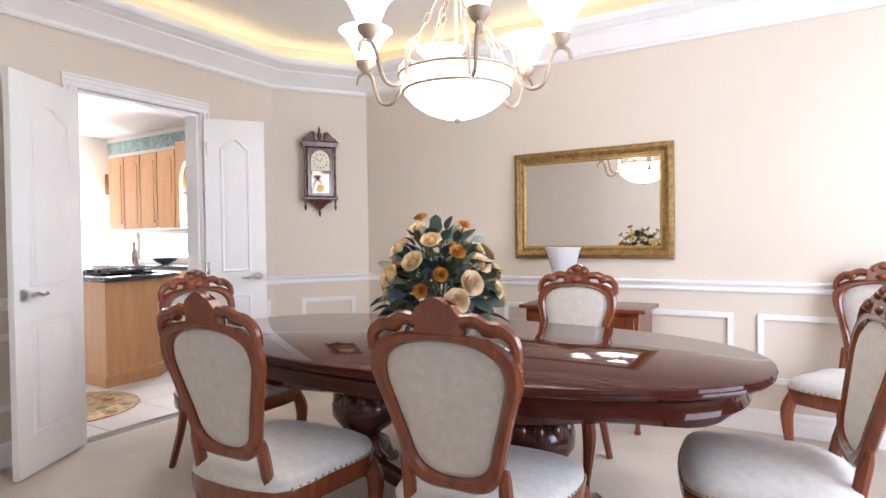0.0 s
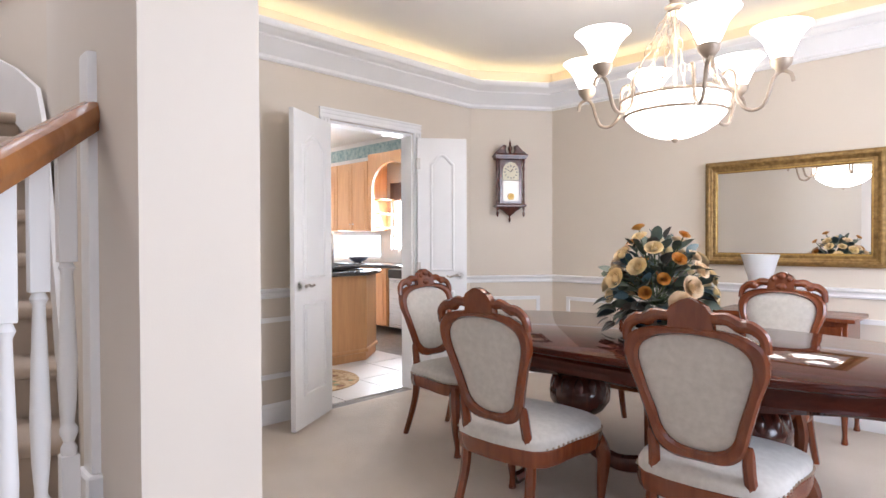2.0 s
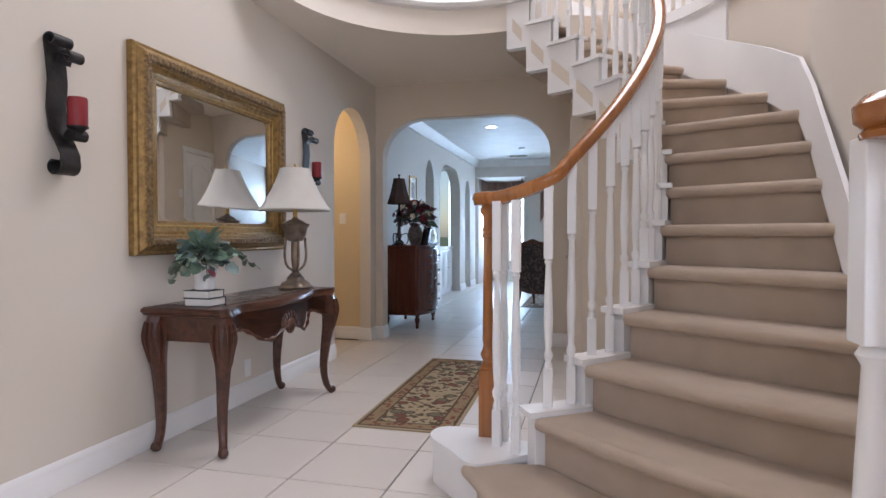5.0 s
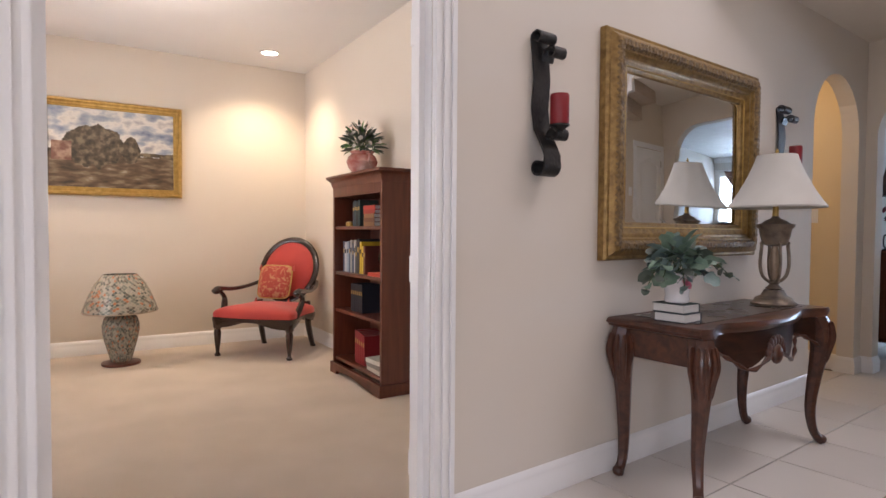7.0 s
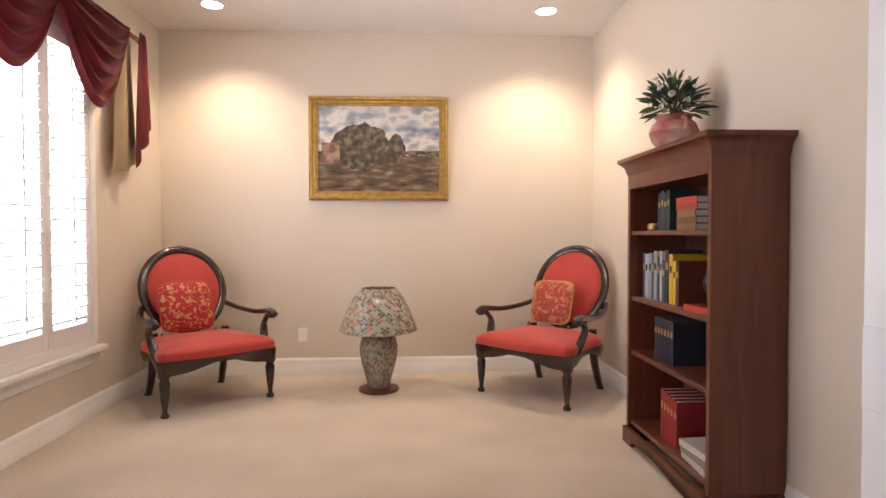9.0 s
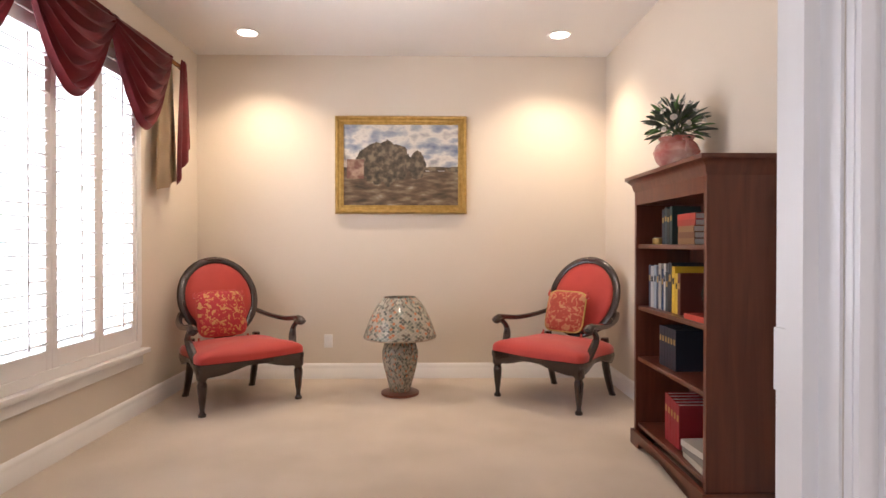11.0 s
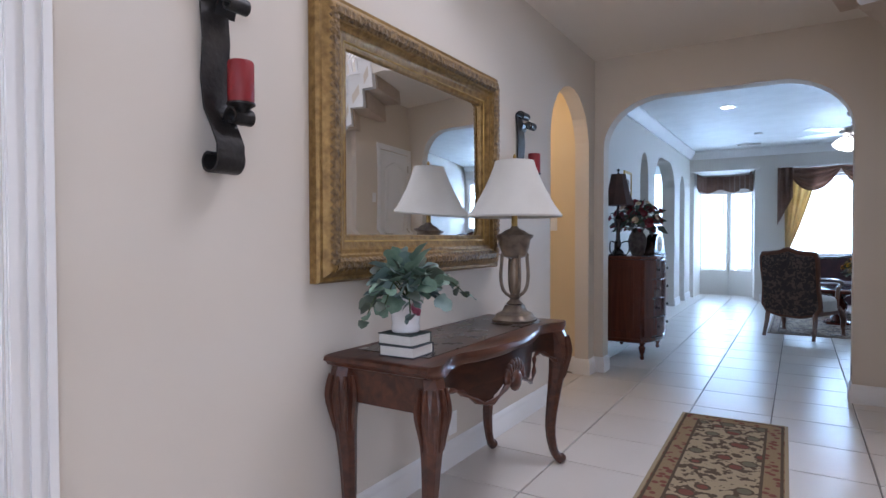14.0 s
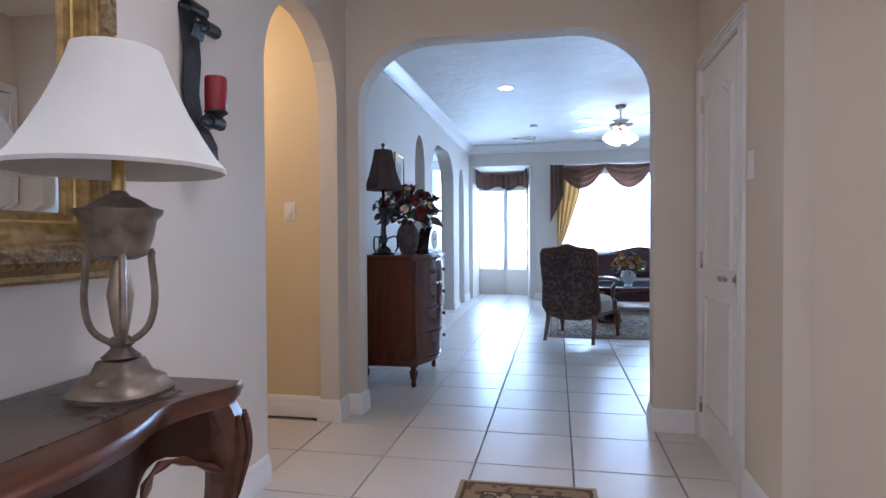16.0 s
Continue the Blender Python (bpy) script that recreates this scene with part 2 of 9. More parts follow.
def coords(nodes, links, stretch=(1, 1, 1), kind="Object", turn=(0, 0, 0)):
    t = nodes.new("ShaderNodeTexCoord")
    mp = nodes.new("ShaderNodeMapping")
    mp.inputs["Scale"].default_value = stretch
    mp.inputs["Rotation"].default_value = turn
    links.new(t.outputs[kind], mp.inputs[0])
    return mp.outputs[0]


def add_bump(nodes, links, b, vec, scale, strength, dist=0.002, detail=4):
    n = nodes.new("ShaderNodeTexNoise")
    n.inputs["Scale"].default_value, n.inputs["Detail"].default_value = scale, detail
    links.new(vec, n.inputs[0])
    u = nodes.new("ShaderNodeBump")
    u.inputs["Strength"].default_value, u.inputs["Distance"].default_value = strength, dist
    links.new(n.outputs["Fac"], u.inputs["Height"])
    links.new(u.outputs[0], b.inputs["Normal"])
    return n


def surface(name, c1, c2, scale=2.0, rough=0.6, bump=0.2, bump_scale=120, metal=0.0, stretch=(1, 1, 1), dist=0.002, vary=0.0, coat=0.0, sheen=0.0):
    m, nodes, links, b = base_material(name, rough, metal)
    vec = coords(nodes, links, stretch)
    n = nodes.new("ShaderNodeTexNoise")
    n.inputs["Scale"].default_value, n.inputs["Detail"].default_value = scale, 6
    links.new(vec, n.inputs[0])
    r = ramp(nodes, [(0.3, c1), (0.7, c2)])
    links.new(n.outputs["Fac"], r.inputs[0])
    out = r.outputs[0]
    if vary:
        info = nodes.new("ShaderNodeObjectInfo")
        hsv = nodes.new("ShaderNodeHueSaturation")
        mr = nodes.new("ShaderNodeMapRange")
        mr.inputs[3].default_value, mr.inputs[4].default_value = 1 - vary, 1 + vary
        links.new(info.outputs["Random"], mr.inputs[0])
        links.new(mr.outputs[0], hsv.inputs["Value"])
        links.new(out, hsv.inputs["Color"])
        out = hsv.outputs[0]
    links.new(out, b.inputs["Base Color"])
    mr2 = nodes.new("ShaderNodeMapRange")
    mr2.inputs[3].default_value, mr2.inputs[4].default_value = max(rough - 0.08, 0.02), min(rough + 0.08, 1)
    links.new(n.outputs["Fac"], mr2.inputs[0])
    links.new(mr2.outputs[0], b.inputs["Roughness"])
    if bump:
        add_bump(nodes, links, b, vec, bump_scale, bump, dist)
    b.inputs["Coat Weight"].default_value = coat
    b.inputs["Coat Roughness"].default_value = 0.08
    b.inputs["Sheen Weight"].default_value = sheen
    return m


def wood(name, dark, light, rough=0.3, along="x", scale=1.0, coat=0.3):
    m, nodes, links, b = base_material(name, rough)
    st = {"x": (0.6, 8, 8), "y": (8, 0.6, 8), "z": (8, 8, 0.6)}[along]
    vec = coords(nodes, links, tuple(s * scale for s in st))
    n = nodes.new("ShaderNodeTexNoise")
    n.inputs["Scale"].default_value, n.inputs["Detail"].default_value, n.inputs["Distortion"].default_value = 3.0, 8, 0.8
    links.new(vec, n.inputs[0])
    r = ramp(nodes, [(0.25, dark), (0.55, tuple((a + c) / 2 for a, c in zip(dark, light))), (0.8, light)])
    links.new(n.outputs["Fac"], r.inputs[0])
    links.new(r.outputs[0], b.inputs["Base Color"])
    add_bump(nodes, links, b, vec, 14, 0.12, 0.001)
    b.inputs["Coat Weight"].default_value, b.inputs["Coat Roughness"].default_value = coat, 0.12
    return m


def glowing(name, colour, strength, base=(0.9, 0.9, 0.9), rough=0.4):
    m, nodes, links, b = base_material(name, rough, 0, base)
    b.inputs["Emission Color"].default_value = (*colour, 1)
    b.inputs["Emission Strength"].default_value = strength
    return m


WALL = surface("beige_wall_paint", (0.645, 0.57, 0.48), (0.685, 0.61, 0.515), 0.7, 0.75, 0.25, 260, dist=0.001)
WALL_HALL = surface("pale_hall_wall_paint", (0.635, 0.575, 0.50), (0.675, 0.615, 0.54), 0.7, 0.7, 0.25, 260, dist=0.001)
WALL_GOLD = surface("golden_wall_paint", (0.70, 0.56, 0.35), (0.74, 0.60, 0.38), 0.8, 0.75, 0.25, 260, dist=0.001)
WALL_LIVING = surface("pale_living_wall_paint", (0.66, 0.62, 0.57), (0.70, 0.66, 0.61), 0.7, 0.75, 0.2, 260, dist=0.001)
WHITE = surface("white_gloss_paint", (0.78, 0.77, 0.76), (0.83, 0.82, 0.81), 3, 0.32, 0.06, 90, dist=0.001)
CEIL = surface("white_ceiling_paint", (0.76, 0.74, 0.71), (0.80, 0.78, 0.75), 1.2, 0.85, 0.35, 180, dist=0.002)
CEIL_TEX = surface("textured_ceiling_paint", (0.72, 0.72, 0.71), (0.80, 0.80, 0.79), 3.5, 0.55, 0.8, 9, dist=0.012)
CARPET = surface("cream_carpet", (0.60, 0.50, 0.395), (0.72, 0.61, 0.50), 2.2, 0.95, 1.0, 420, dist=0.006, sheen=0.3)
STAIR_CARPET = surface("taupe_stair_carpet", (0.50, 0.385, 0.28), (0.60, 0.47, 0.35), 6, 0.95, 1.0, 420, dist=0.006, sheen=0.3)
TILE = surface("cream_floor_tile", (0.65, 0.595, 0.545), (0.69, 0.64, 0.59), 1.6, 0.33, 0.05, 40, vary=0.05, dist=0.001)
GROUT = surface("grey_grout", (0.25, 0.225, 0.2), (0.33, 0.30, 0.27), 20, 0.9, 0.4, 300)
OAK = wood("honey_oak", (0.27, 0.09, 0.02), (0.44, 0.175, 0.045), 0.22, "z")
CHERRY = wood("cherry_wood", (0.105, 0.022, 0.007), (0.235, 0.058, 0.018), 0.22, "z")
MAHOG = wood("dark_mahogany", (0.030, 0.006, 0.004), (0.085, 0.017, 0.010), 0.10, "x", coat=0.0)
MAHOG.node_tree.nodes["Principled BSDF"].inputs["Specular IOR Level"].default_value = 0.22
MAHOG.node_tree.nodes["Principled BSDF"].inputs["Roughness"].default_value = 0.045
MAHOG.node_tree.nodes["Bump"].inputs["Strength"].default_value = 0.015
MAHOG_Z = wood("dark_mahogany_upright", (0.045, 0.010, 0.007), (0.12, 0.026, 0.015), 0.22, "z", coat=0.4)
WALNUT = wood("carved_walnut", (0.030, 0.010, 0.006), (0.125, 0.042, 0.021), 0.30, "x", coat=0.15)
EBONY = wood("near_black_wood", (0.012, 0.006, 0.005), (0.045, 0.018, 0.014), 0.22, "z", coat=0.4)
BOOKCASE = wood("red_mahogany", (0.085, 0.022, 0.012), (0.17, 0.048, 0.024), 0.35, "z", coat=0.15)
MAPLE = wood("honey_maple", (0.50, 0.25, 0.10), (0.66, 0.36, 0.16), 0.35, "z", coat=0.1)
FABRIC = surface("pale_damask", (0.47, 0.44, 0.40), (0.56, 0.53, 0.485), 40, 0.85, 0.5, 300, dist=0.002, sheen=0.3)
RED_FABRIC = surface("coral_red_upholstery", (0.40, 0.026, 0.020), (0.48, 0.042, 0.028), 5, 0.65, 0.4, 350, dist=0.001, sheen=0.2)
GOLD = surface("antique_gold_leaf", (0.17, 0.095, 0.028), (0.36, 0.225, 0.075), 30, 0.45, 0.6, 90, metal=0.5, dist=0.004)
BRIGHT_GOLD = surface("bright_gold_leaf", (0.38, 0.24, 0.065), (0.56, 0.37, 0.12), 25, 0.4, 0.5, 70, metal=0.7, dist=0.003)
IRON = surface("black_wrought_iron", (0.012, 0.011, 0.011), (0.035, 0.03, 0.028), 22, 0.42, 0.7, 55, metal=0.3, dist=0.004)
BRONZE = surface("aged_bronze", (0.23, 0.17, 0.12), (0.42, 0.32, 0.23), 14, 0.45, 0.2, 80, metal=0.5)
NICKEL = surface("satin_nickel", (0.45, 0.42, 0.39), (0.6, 0.57, 0.53), 8, 0.28, 0.02, 100, metal=1.0)
MIRROR, _n, _l, _b = base_material("mirror_glass", 0.01, 1.0, (0.92, 0.93, 0.93))
SKYGLOW = glowing("bright_outdoors", (0.66, 0.84, 1.0), 3.0)
RED_WAX = surface("red_candle_wax", (0.20, 0.008, 0.012), (0.28, 0.014, 0.02), 6, 0.45, 0.1, 30)


# ---------------------------------------------------------------- mesh helpers
def BM():
    return bmesh.new()


def box(bm, x0, x1, y0, y1, z0, z1, bevel=0.0, seg=1):
    m = Matrix.LocRotScale(((x0 + x1) / 2, (y0 + y1) / 2, (z0 + z1) / 2), None, (abs(x1 - x0), abs(y1 - y0), abs(z1 - z0)))
    vs = bmesh.ops.create_cube(bm, size=1, matrix=m)["verts"]
    if bevel:
        es = list({e for v in vs for e in v.link_edges})
        bmesh.ops.bevel(bm, geom=es, offset=bevel, segments=seg, affect='EDGES', profile=0.6)
    return bm


def prism(bm, pts, axis, a, b):
    """A closed outline in the two other axes, drawn out along one axis from a to b."""
    def at(p, q):
        return {"x": (q, p[0], p[1]), "y": (p[0], q, p[1]), "z": (p[0], p[1], q)}[axis]
    lo = [bm.verts.new(at(p, a)) for p in pts]
    hi = [bm.verts.new(at(p, b)) for p in pts]
    n = len(pts)
    for i in range(n):
        bm.faces.new((lo[i], lo[(i + 1) % n], hi[(i + 1) % n], hi[i]))
    fs = [bm.faces.new(lo), bm.faces.new(hi)]
    bmesh.ops.triangulate(bm, faces=fs)
    return bm


def lathe(bm, profile, seg=20, at=(0, 0, 0), squash=(1, 1), m=None):
    rings = []
    for r, z in profile:
        rings.append([bm.verts.new((at[0] + max(r, 0.0004) * math.cos(2 * math.pi * i / seg) * squash[0],
                                    at[1] + max(r, 0.0004) * math.sin(2 * math.pi * i / seg) * squash[1], at[2] + z)) for i in range(seg)])
    for a, b in zip(rings, rings[1:]):
        for i in range(seg):
            bm.faces.new((a[i], a[(i + 1) % seg], b[(i + 1) % seg], b[i]))
    bm.faces.new(list(reversed(rings[0])))
    bm.faces.new(rings[-1])
    if m is not None:
        bmesh.ops.transform(bm, matrix=m, verts=[v for r in rings for v in r])
    return bm


def tube(bm, pts, radius, seg=8, closed=False, flat=1.0, up=(0, 0, 1)):
    """A round bar along points; radius: one, or one a point; flat: depth over width."""
    P = [Vector(p) for p in pts]
    n = len(P)
    R = radius if isinstance(radius, (list, tuple)) else [radius] * n
    rings = []
    side = None
    for i in range(n):
        a, c = (P[i - 1], P[(i + 1) % n]) if closed else (P[max(i - 1, 0)], P[min(i + 1, n - 1)])
        d = ((c - P[i]).normalized() + (P[i] - a).normalized()).normalized()
        if side is None:
            u = Vector(up)
            if abs(d.dot(u)) > 0.95:
                u = Vector((1, 0, 0))
            side = d.cross(u).normalized()
        else:
            flat_side = side - d * side.dot(d)
            if flat_side.length < 0.2:
                flat_side = d.cross(Vector(up))
            side = flat_side.normalized()
        w = side.cross(d)
        rings.append([bm.verts.new(P[i] + side * math.cos(2 * math.pi * k / seg) * R[i] + w * math.sin(2 * math.pi * k / seg) * R[i] * flat) for k in range(seg)])
    for i in range(n if closed else n - 1):
        a, b = rings[i], rings[(i + 1) % n]
        for k in range(seg):
            bm.faces.new((a[k], a[(k + 1) % seg], b[(k + 1) % seg], b[k]))
    if not closed:
        bm.faces.new(list(reversed(rings[0])))
        bm.faces.new(rings[-1])
    return bm


def spline(pts, per=6, closed=False):
    P = [Vector(p) for p in pts]
    n = len(P)
    out = []
    for i in range(n if closed else n - 1):
        p0 = P[i - 1] if (closed or i) else P[0]
        p1, p2 = P[i], P[(i + 1) % n]
        p3 = P[(i + 2) % n] if closed else P[min(i + 2, n - 1)]
        for k in range(per):
            t = k / per
            out.append(0.5 * ((2 * p1) + (p2 - p0) * t + (2 * p0 - 5 * p1 + 4 * p2 - p3) * t * t + (3 * p1 - p0 - 3 * p2 + p3) * t ** 3))
    if not closed:
        out.append(P[-1])
    return out


def ball(bm, at, r, squash=(1, 1, 1), sub=2):
    bmesh.ops.create_icosphere(bm, subdivisions=sub, radius=1, matrix=Matrix.LocRotScale(at, None, (r * squash[0], r * squash[1], r * squash[2])))
    return bm


def dome(bm, outline, at_z, height, inset_steps=5, axis="z", base=0.0):
    """A padded cushion face: rings of the outline shrink towards its middle while they rise."""
    cx = sum(p[0] for p in outline) / len(outline)
    cy = sum(p[1] for p in outline) / len(outline)
    rings = []
    for k in range(inset_steps + 1):
        s = math.cos(k / inset_steps * math.pi / 2 * 0.985)
        h = at_z + height * math.sin(k / inset_steps * math.pi / 2)
        row = []
        for x, y in outline:
            q = (cx + (x - cx) * s, cy + (y - cy) * s)
            row.append(bm.verts.new((q[0], q[1], h) if axis == "z" else (q[0], h, q[1])))
        rings.append(row)
    n = len(outline)
    if base:
        low = [bm.verts.new((x, y, at_z - base) if axis == "z" else (x, at_z - base, y)) for x, y in outline]
        rings.insert(0, low)
        bm.faces.new(list(reversed(low)))
    for a, b in zip(rings, rings[1:]):
        for i in range(n):
            bm.faces.new((a[i], a[(i + 1) % n], b[(i + 1) % n], b[i]))
    bm.faces.new(rings[-1])
    return bm


def as_mesh(name, bm, material, smooth=True):
    bmesh.ops.recalc_face_normals(bm, faces=bm.faces)
    me = bpy.data.meshes.new(name)
    bm.to_mesh(me)
    bm.free()
    me.materials.append(material)
    if smooth:
        me.polygons.foreach_set("use_smooth", [True] * len(me.polygons))
        me.set_sharp_from_angle(angle=radians(38))
    return me


def part(name, bm, material, parent, label="", smooth=True):
    ob = new(name, as_mesh(name, bm, material, smooth))
    ob.parent = parent
    if label:
        tagged(ob, label)
    return ob


def thing(name, place, label, category, group="", turn=0.0, kind=""):
    ob = new(name)
    ob.empty_display_size = 0.1
    ob.matrix_world = pose(*place, 0, 0, turn)
    return tagged(ob, label, category, group, kind)


def single(name, bm, material, label, category, group="", kind="", place=None, turn=0.0):
    ob = new(name, as_mesh(name, bm, material))
    if place:
        ob.matrix_world = pose(*place, 0, 0, turn)
    return tagged(ob, label, category, group, kind)


def structure(name, bm, material, label="", category=""):
    return tagged(new(name, as_mesh(name, bm, material)), label, category, "", "structure")

# ---------------------------------------------------------------- the large structure
HY, HX = -3.28, -6.35           # faces of the hall's long wall and of the arch wall
SC = (-3.85, -1.85)             # the stair's centre
R_IN, R_OUT = 1.17, 1.87
RISE = 0.195
TOP = 15 * RISE
DC = 2.76                       # the dining ceiling


def on_circle(r, deg, z=None):
    p = (SC[0] + r * math.cos(radians(deg)), SC[1] + r * math.sin(radians(deg)))
    return p if z is None else (*p, z)


def arch_points(a, b, spring, top, n=10):
    """The rounded head of an opening from a to b: corners of a quarter ellipse with a flat run between."""
    rad = min((b - a) / 2, (top - spring) * 1.15)
    left = [(a + rad - rad * math.cos(t), spring + (top - spring) * math.sin(t)) for t in [math.pi / 2 * k / n for k in range(n + 1)]]
    right = [(b - rad + rad * math.sin(t), spring + (top - spring) * math.cos(t)) for t in [math.pi / 2 * k / n for k in range(n + 1)]]
    return left + right


def arched_wall(bm, axis, lo, hi, x0, x1, z1, openings):
    """A wall from x0 to x1 with arched or square openings (a, b, spring, top), thickness lo to hi on the axis."""
    x = x0
    for a, b, spring, top in openings:
        prism(bm, [(x, 0), (a, 0), (a, z1), (x, z1)], axis, lo, hi)
        head = arch_points(a, b, spring, top) if top > spring else [(a, top), (b, top)]
        for p, q in zip(head, head[1:]):
            if q[0] - p[0] > 1e-5:
                prism(bm, [p, q, (q[0], z1), (p[0], z1)], axis, lo, hi)
        x = b
    prism(bm, [(x, 0), (x1, 0), (x1, z1), (x, z1)], axis, lo, hi)
    return bm


# floors: grout bed under the tiles, carpets
bm = box(BM(), -15.2, 1.8, -6.0, 7.0, -0.12, -0.012)
structure("floor_bed", bm, GROUT, "grey grout bed under the floor tiles", "floor")
bm = box(BM(), -3.69, 1.8, 0.06, 3.86, -0.012, 0.0)
structure("floor_dining", bm, CARPET, "cream cut-pile carpet of the dining room", "carpet")
# the study stands at a slight angle to the hall, turned about its doorway
STUDY = pose(-1.35, -3.28, 0, 0, 0, -5) @ Matrix.Translation((1.35, 3.28, 0))
SX0, SX1, SY0, SH = -2.90, 0.69, -7.63, 2.835      # its walls and ceiling, in its own axes


def in_study(*obs):
    for ob in obs:
        ob.matrix_basis = STUDY @ ob.matrix_basis


def door_line(x, back):
    """How far north the study reaches at x, in its own axes; back: distance behind the hall wall's face."""
    return -3.28 + (x + 1.35) * math.tan(radians(5)) - back / math.cos(radians(5))


bm = prism(BM(), [(SX0, SY0), (SX1, SY0), (SX1, door_line(SX1, 0.05)), (SX0, door_line(SX0, 0.05))], "z", -0.012, 0.0)
in_study(structure("floor_study", bm, CARPET, "cream cut-pile carpet of the study", "carpet"))
box_bm = box(BM(), -3.9, 1.2, -8.1, -5.99, -0.12, -0.012)
structure("floor_slab", box_bm, GROUT, "concrete slab under the study carpet", "floor")

# hall wall with the study doorway and the arched passage
bm = arched_wall(BM(), "y", HY - 0.12, HY, -6.5, 1.8, 5.7, [(-6.19, -5.30, 1.92, 2.36), (-1.93, -0.74, 2.44, 2.44)])
structure("wall_south", bm, WALL_HALL, "pale beige painted hall wall with arched passage", "wall")
# arch wall at the end of the hall
bm = arched_wall(BM(), "x", HX - 0.15, HX, HY, -1.18, 2.72, [(-3.20, -1.42, 1.95, 2.36)])
bmesh.ops.remove_doubles(bm, verts=bm.verts, dist=1e-5)
structure("wall_arch", bm, WALL, "beige wall with wide round-cornered archway", "wall")
# closet wall
bm = arched_wall(BM(), "y", -1.18, -1.08, -6.5, -5.10, 2.72, [(-6.26, -5.58, 2.04, 2.04)])
prism(bm, [(-5.10, 2.28), (-4.80, 2.28), (-4.80, 2.72), (-5.10, 2.72)], "y", -1.18, -1.08)
structure("wall_closet", bm, WALL, "beige wall under the stairs with closet door", "wall")
# passage behind the arched opening
bm = box(BM(), -6.50, -6.25, -5.6, HY - 0.12, 0, 2.75)
structure("wall_passage_west", bm, WALL_GOLD, "golden yellow wall of the side passage", "wall")
bm = box(BM(), -6.25, -5.1, -5.72, -5.6, 0, 2.75)
structure("wall_passage_south", bm, WALL_GOLD, "golden yellow end wall of the passage", "wall")
bm = box(BM(), -5.22, -5.1, -5.6, HY - 0.12, 0, 2.75)
structure("wall_passage_east", bm, WALL_GOLD, "golden yellow wall of the side passage", "wall")
bm = box(BM(), -6.5, -5.1, -5.72, HY - 0.12, 2.75, 2.85)
structure("ceiling_passage", bm, CEIL, "white painted passage ceiling", "ceiling")

# study walls
bm = box(BM(), SX0 - 0.12, SX1 + 0.12, SY0 - 0.12, SY0, 0, SH + 0.11)
in_study(structure("wall_study_south", bm, WALL, "warm beige painted study wall", "wall"))
bm = box(BM(), SX0 - 0.12, SX0, SY0, door_line(SX0, 0.13), 0, SH + 0.11)
in_study(structure("wall_study_west", bm, WALL, "warm beige painted study wall", "wall"))
WY0, WY1, WZ0, WZ1 = -6.60, -4.75, 0.475, 2.40
bm = BM()
box(bm, SX1, SX1 + 0.12, SY0, WY0, 0, SH + 0.11)
box(bm, SX1, SX1 + 0.12, WY1, door_line(SX1, 0.13), 0, SH + 0.11)
box(bm, SX1, SX1 + 0.12, WY0, WY1, 0, WZ0)
box(bm, SX1, SX1 + 0.12, WY0, WY1, WZ1, SH + 0.11)
in_study(structure("wall_study_east", bm, WALL, "warm beige study wall with shuttered window", "wall"))
bm = prism(BM(), [(SX0, SY0), (SX1, SY0), (SX1, door_line(SX1, 0.10)), (SX0, door_line(SX0, 0.10))], "z", SH, SH + 0.11)
in_study(structure("ceiling_study", bm, CEIL, "white painted study ceiling", "ceiling"))

# front of the house, behind the camera
bm = BM()
box(bm, 1.8, 1.95, -3.4, -2.9, 0, 5.7)
box(bm, 1.8, 1.95, -0.5, 0.9, 0, 5.7)
box(bm, 1.8, 1.95, -2.9, -0.5, 4.75, 5.7)
box(bm, 1.8, 1.95, -2.9, -0.5, 0, 1.05)
box(bm, 1.8, 1.95, 0.9, 3.1, 0, 0.5)
box(bm, 1.8, 1.95, 0.9, 3.1, 2.4, 5.7)
box(bm, 1.8, 1.95, 3.1, 4.0, 0, 5.7)
structure("wall_front", bm, WALL_HALL, "pale front wall with tall windows", "wall")

# dining room: wall towards the stair, kitchen wall, slanted corner, mirror wall
bm = BM()
prism(bm, [(-1.42, -0.245), (-1.50, 0.06), (-3.69, 0.06), (-3.69, 0.02), (-3.2, -0.03), (-2.6, -0.11), (-2.0, -0.21)], "z", 0, 5.7)
structure("wall_stair_end", bm, WALL_HALL, "pale wall end between stairs and dining room", "wall")
bm = BM()
KX = -3.69
prism(bm, [(0.06, 0), (1.72, 0), (1.72, 2.85), (0.06, 2.85)], "x", KX - 0.13, KX)
prism(bm, [(1.72, 2.10), (2.53, 2.10), (2.53, 2.85), (1.72, 2.85)], "x", KX - 0.13, KX)
prism(bm, [(2.53, 0), (3.22, 0), (3.22, 2.85), (2.53, 2.85)], "x", KX - 0.13, KX)
structure("wall_kitchen", bm, WALL, "beige dining room wall with double doorway", "wall")
bm = prism(BM(), [(KX, 3.22), (-3.24, 3.86), (-3.24, 4.0), (-3.9, 4.0), (-3.82, 3.22)], "z", 0, 2.85)
structure("wall_corner", bm, WALL, "beige slanted corner wall of dining room", "wall")
bm = box(BM(), -3.24, 1.8, 3.86, 4.0, 0, 2.85)
structure("wall_north", bm, WALL, "beige dining room wall behind the mirror", "wall")
# raised dining ceiling and its cove
bm = box(BM(), -3.82, 1.8, 0.06, 4.0, DC, DC + 0.1)
structure("ceiling_dining", bm, CEIL, "white raised tray ceiling with cove lighting", "ceiling")

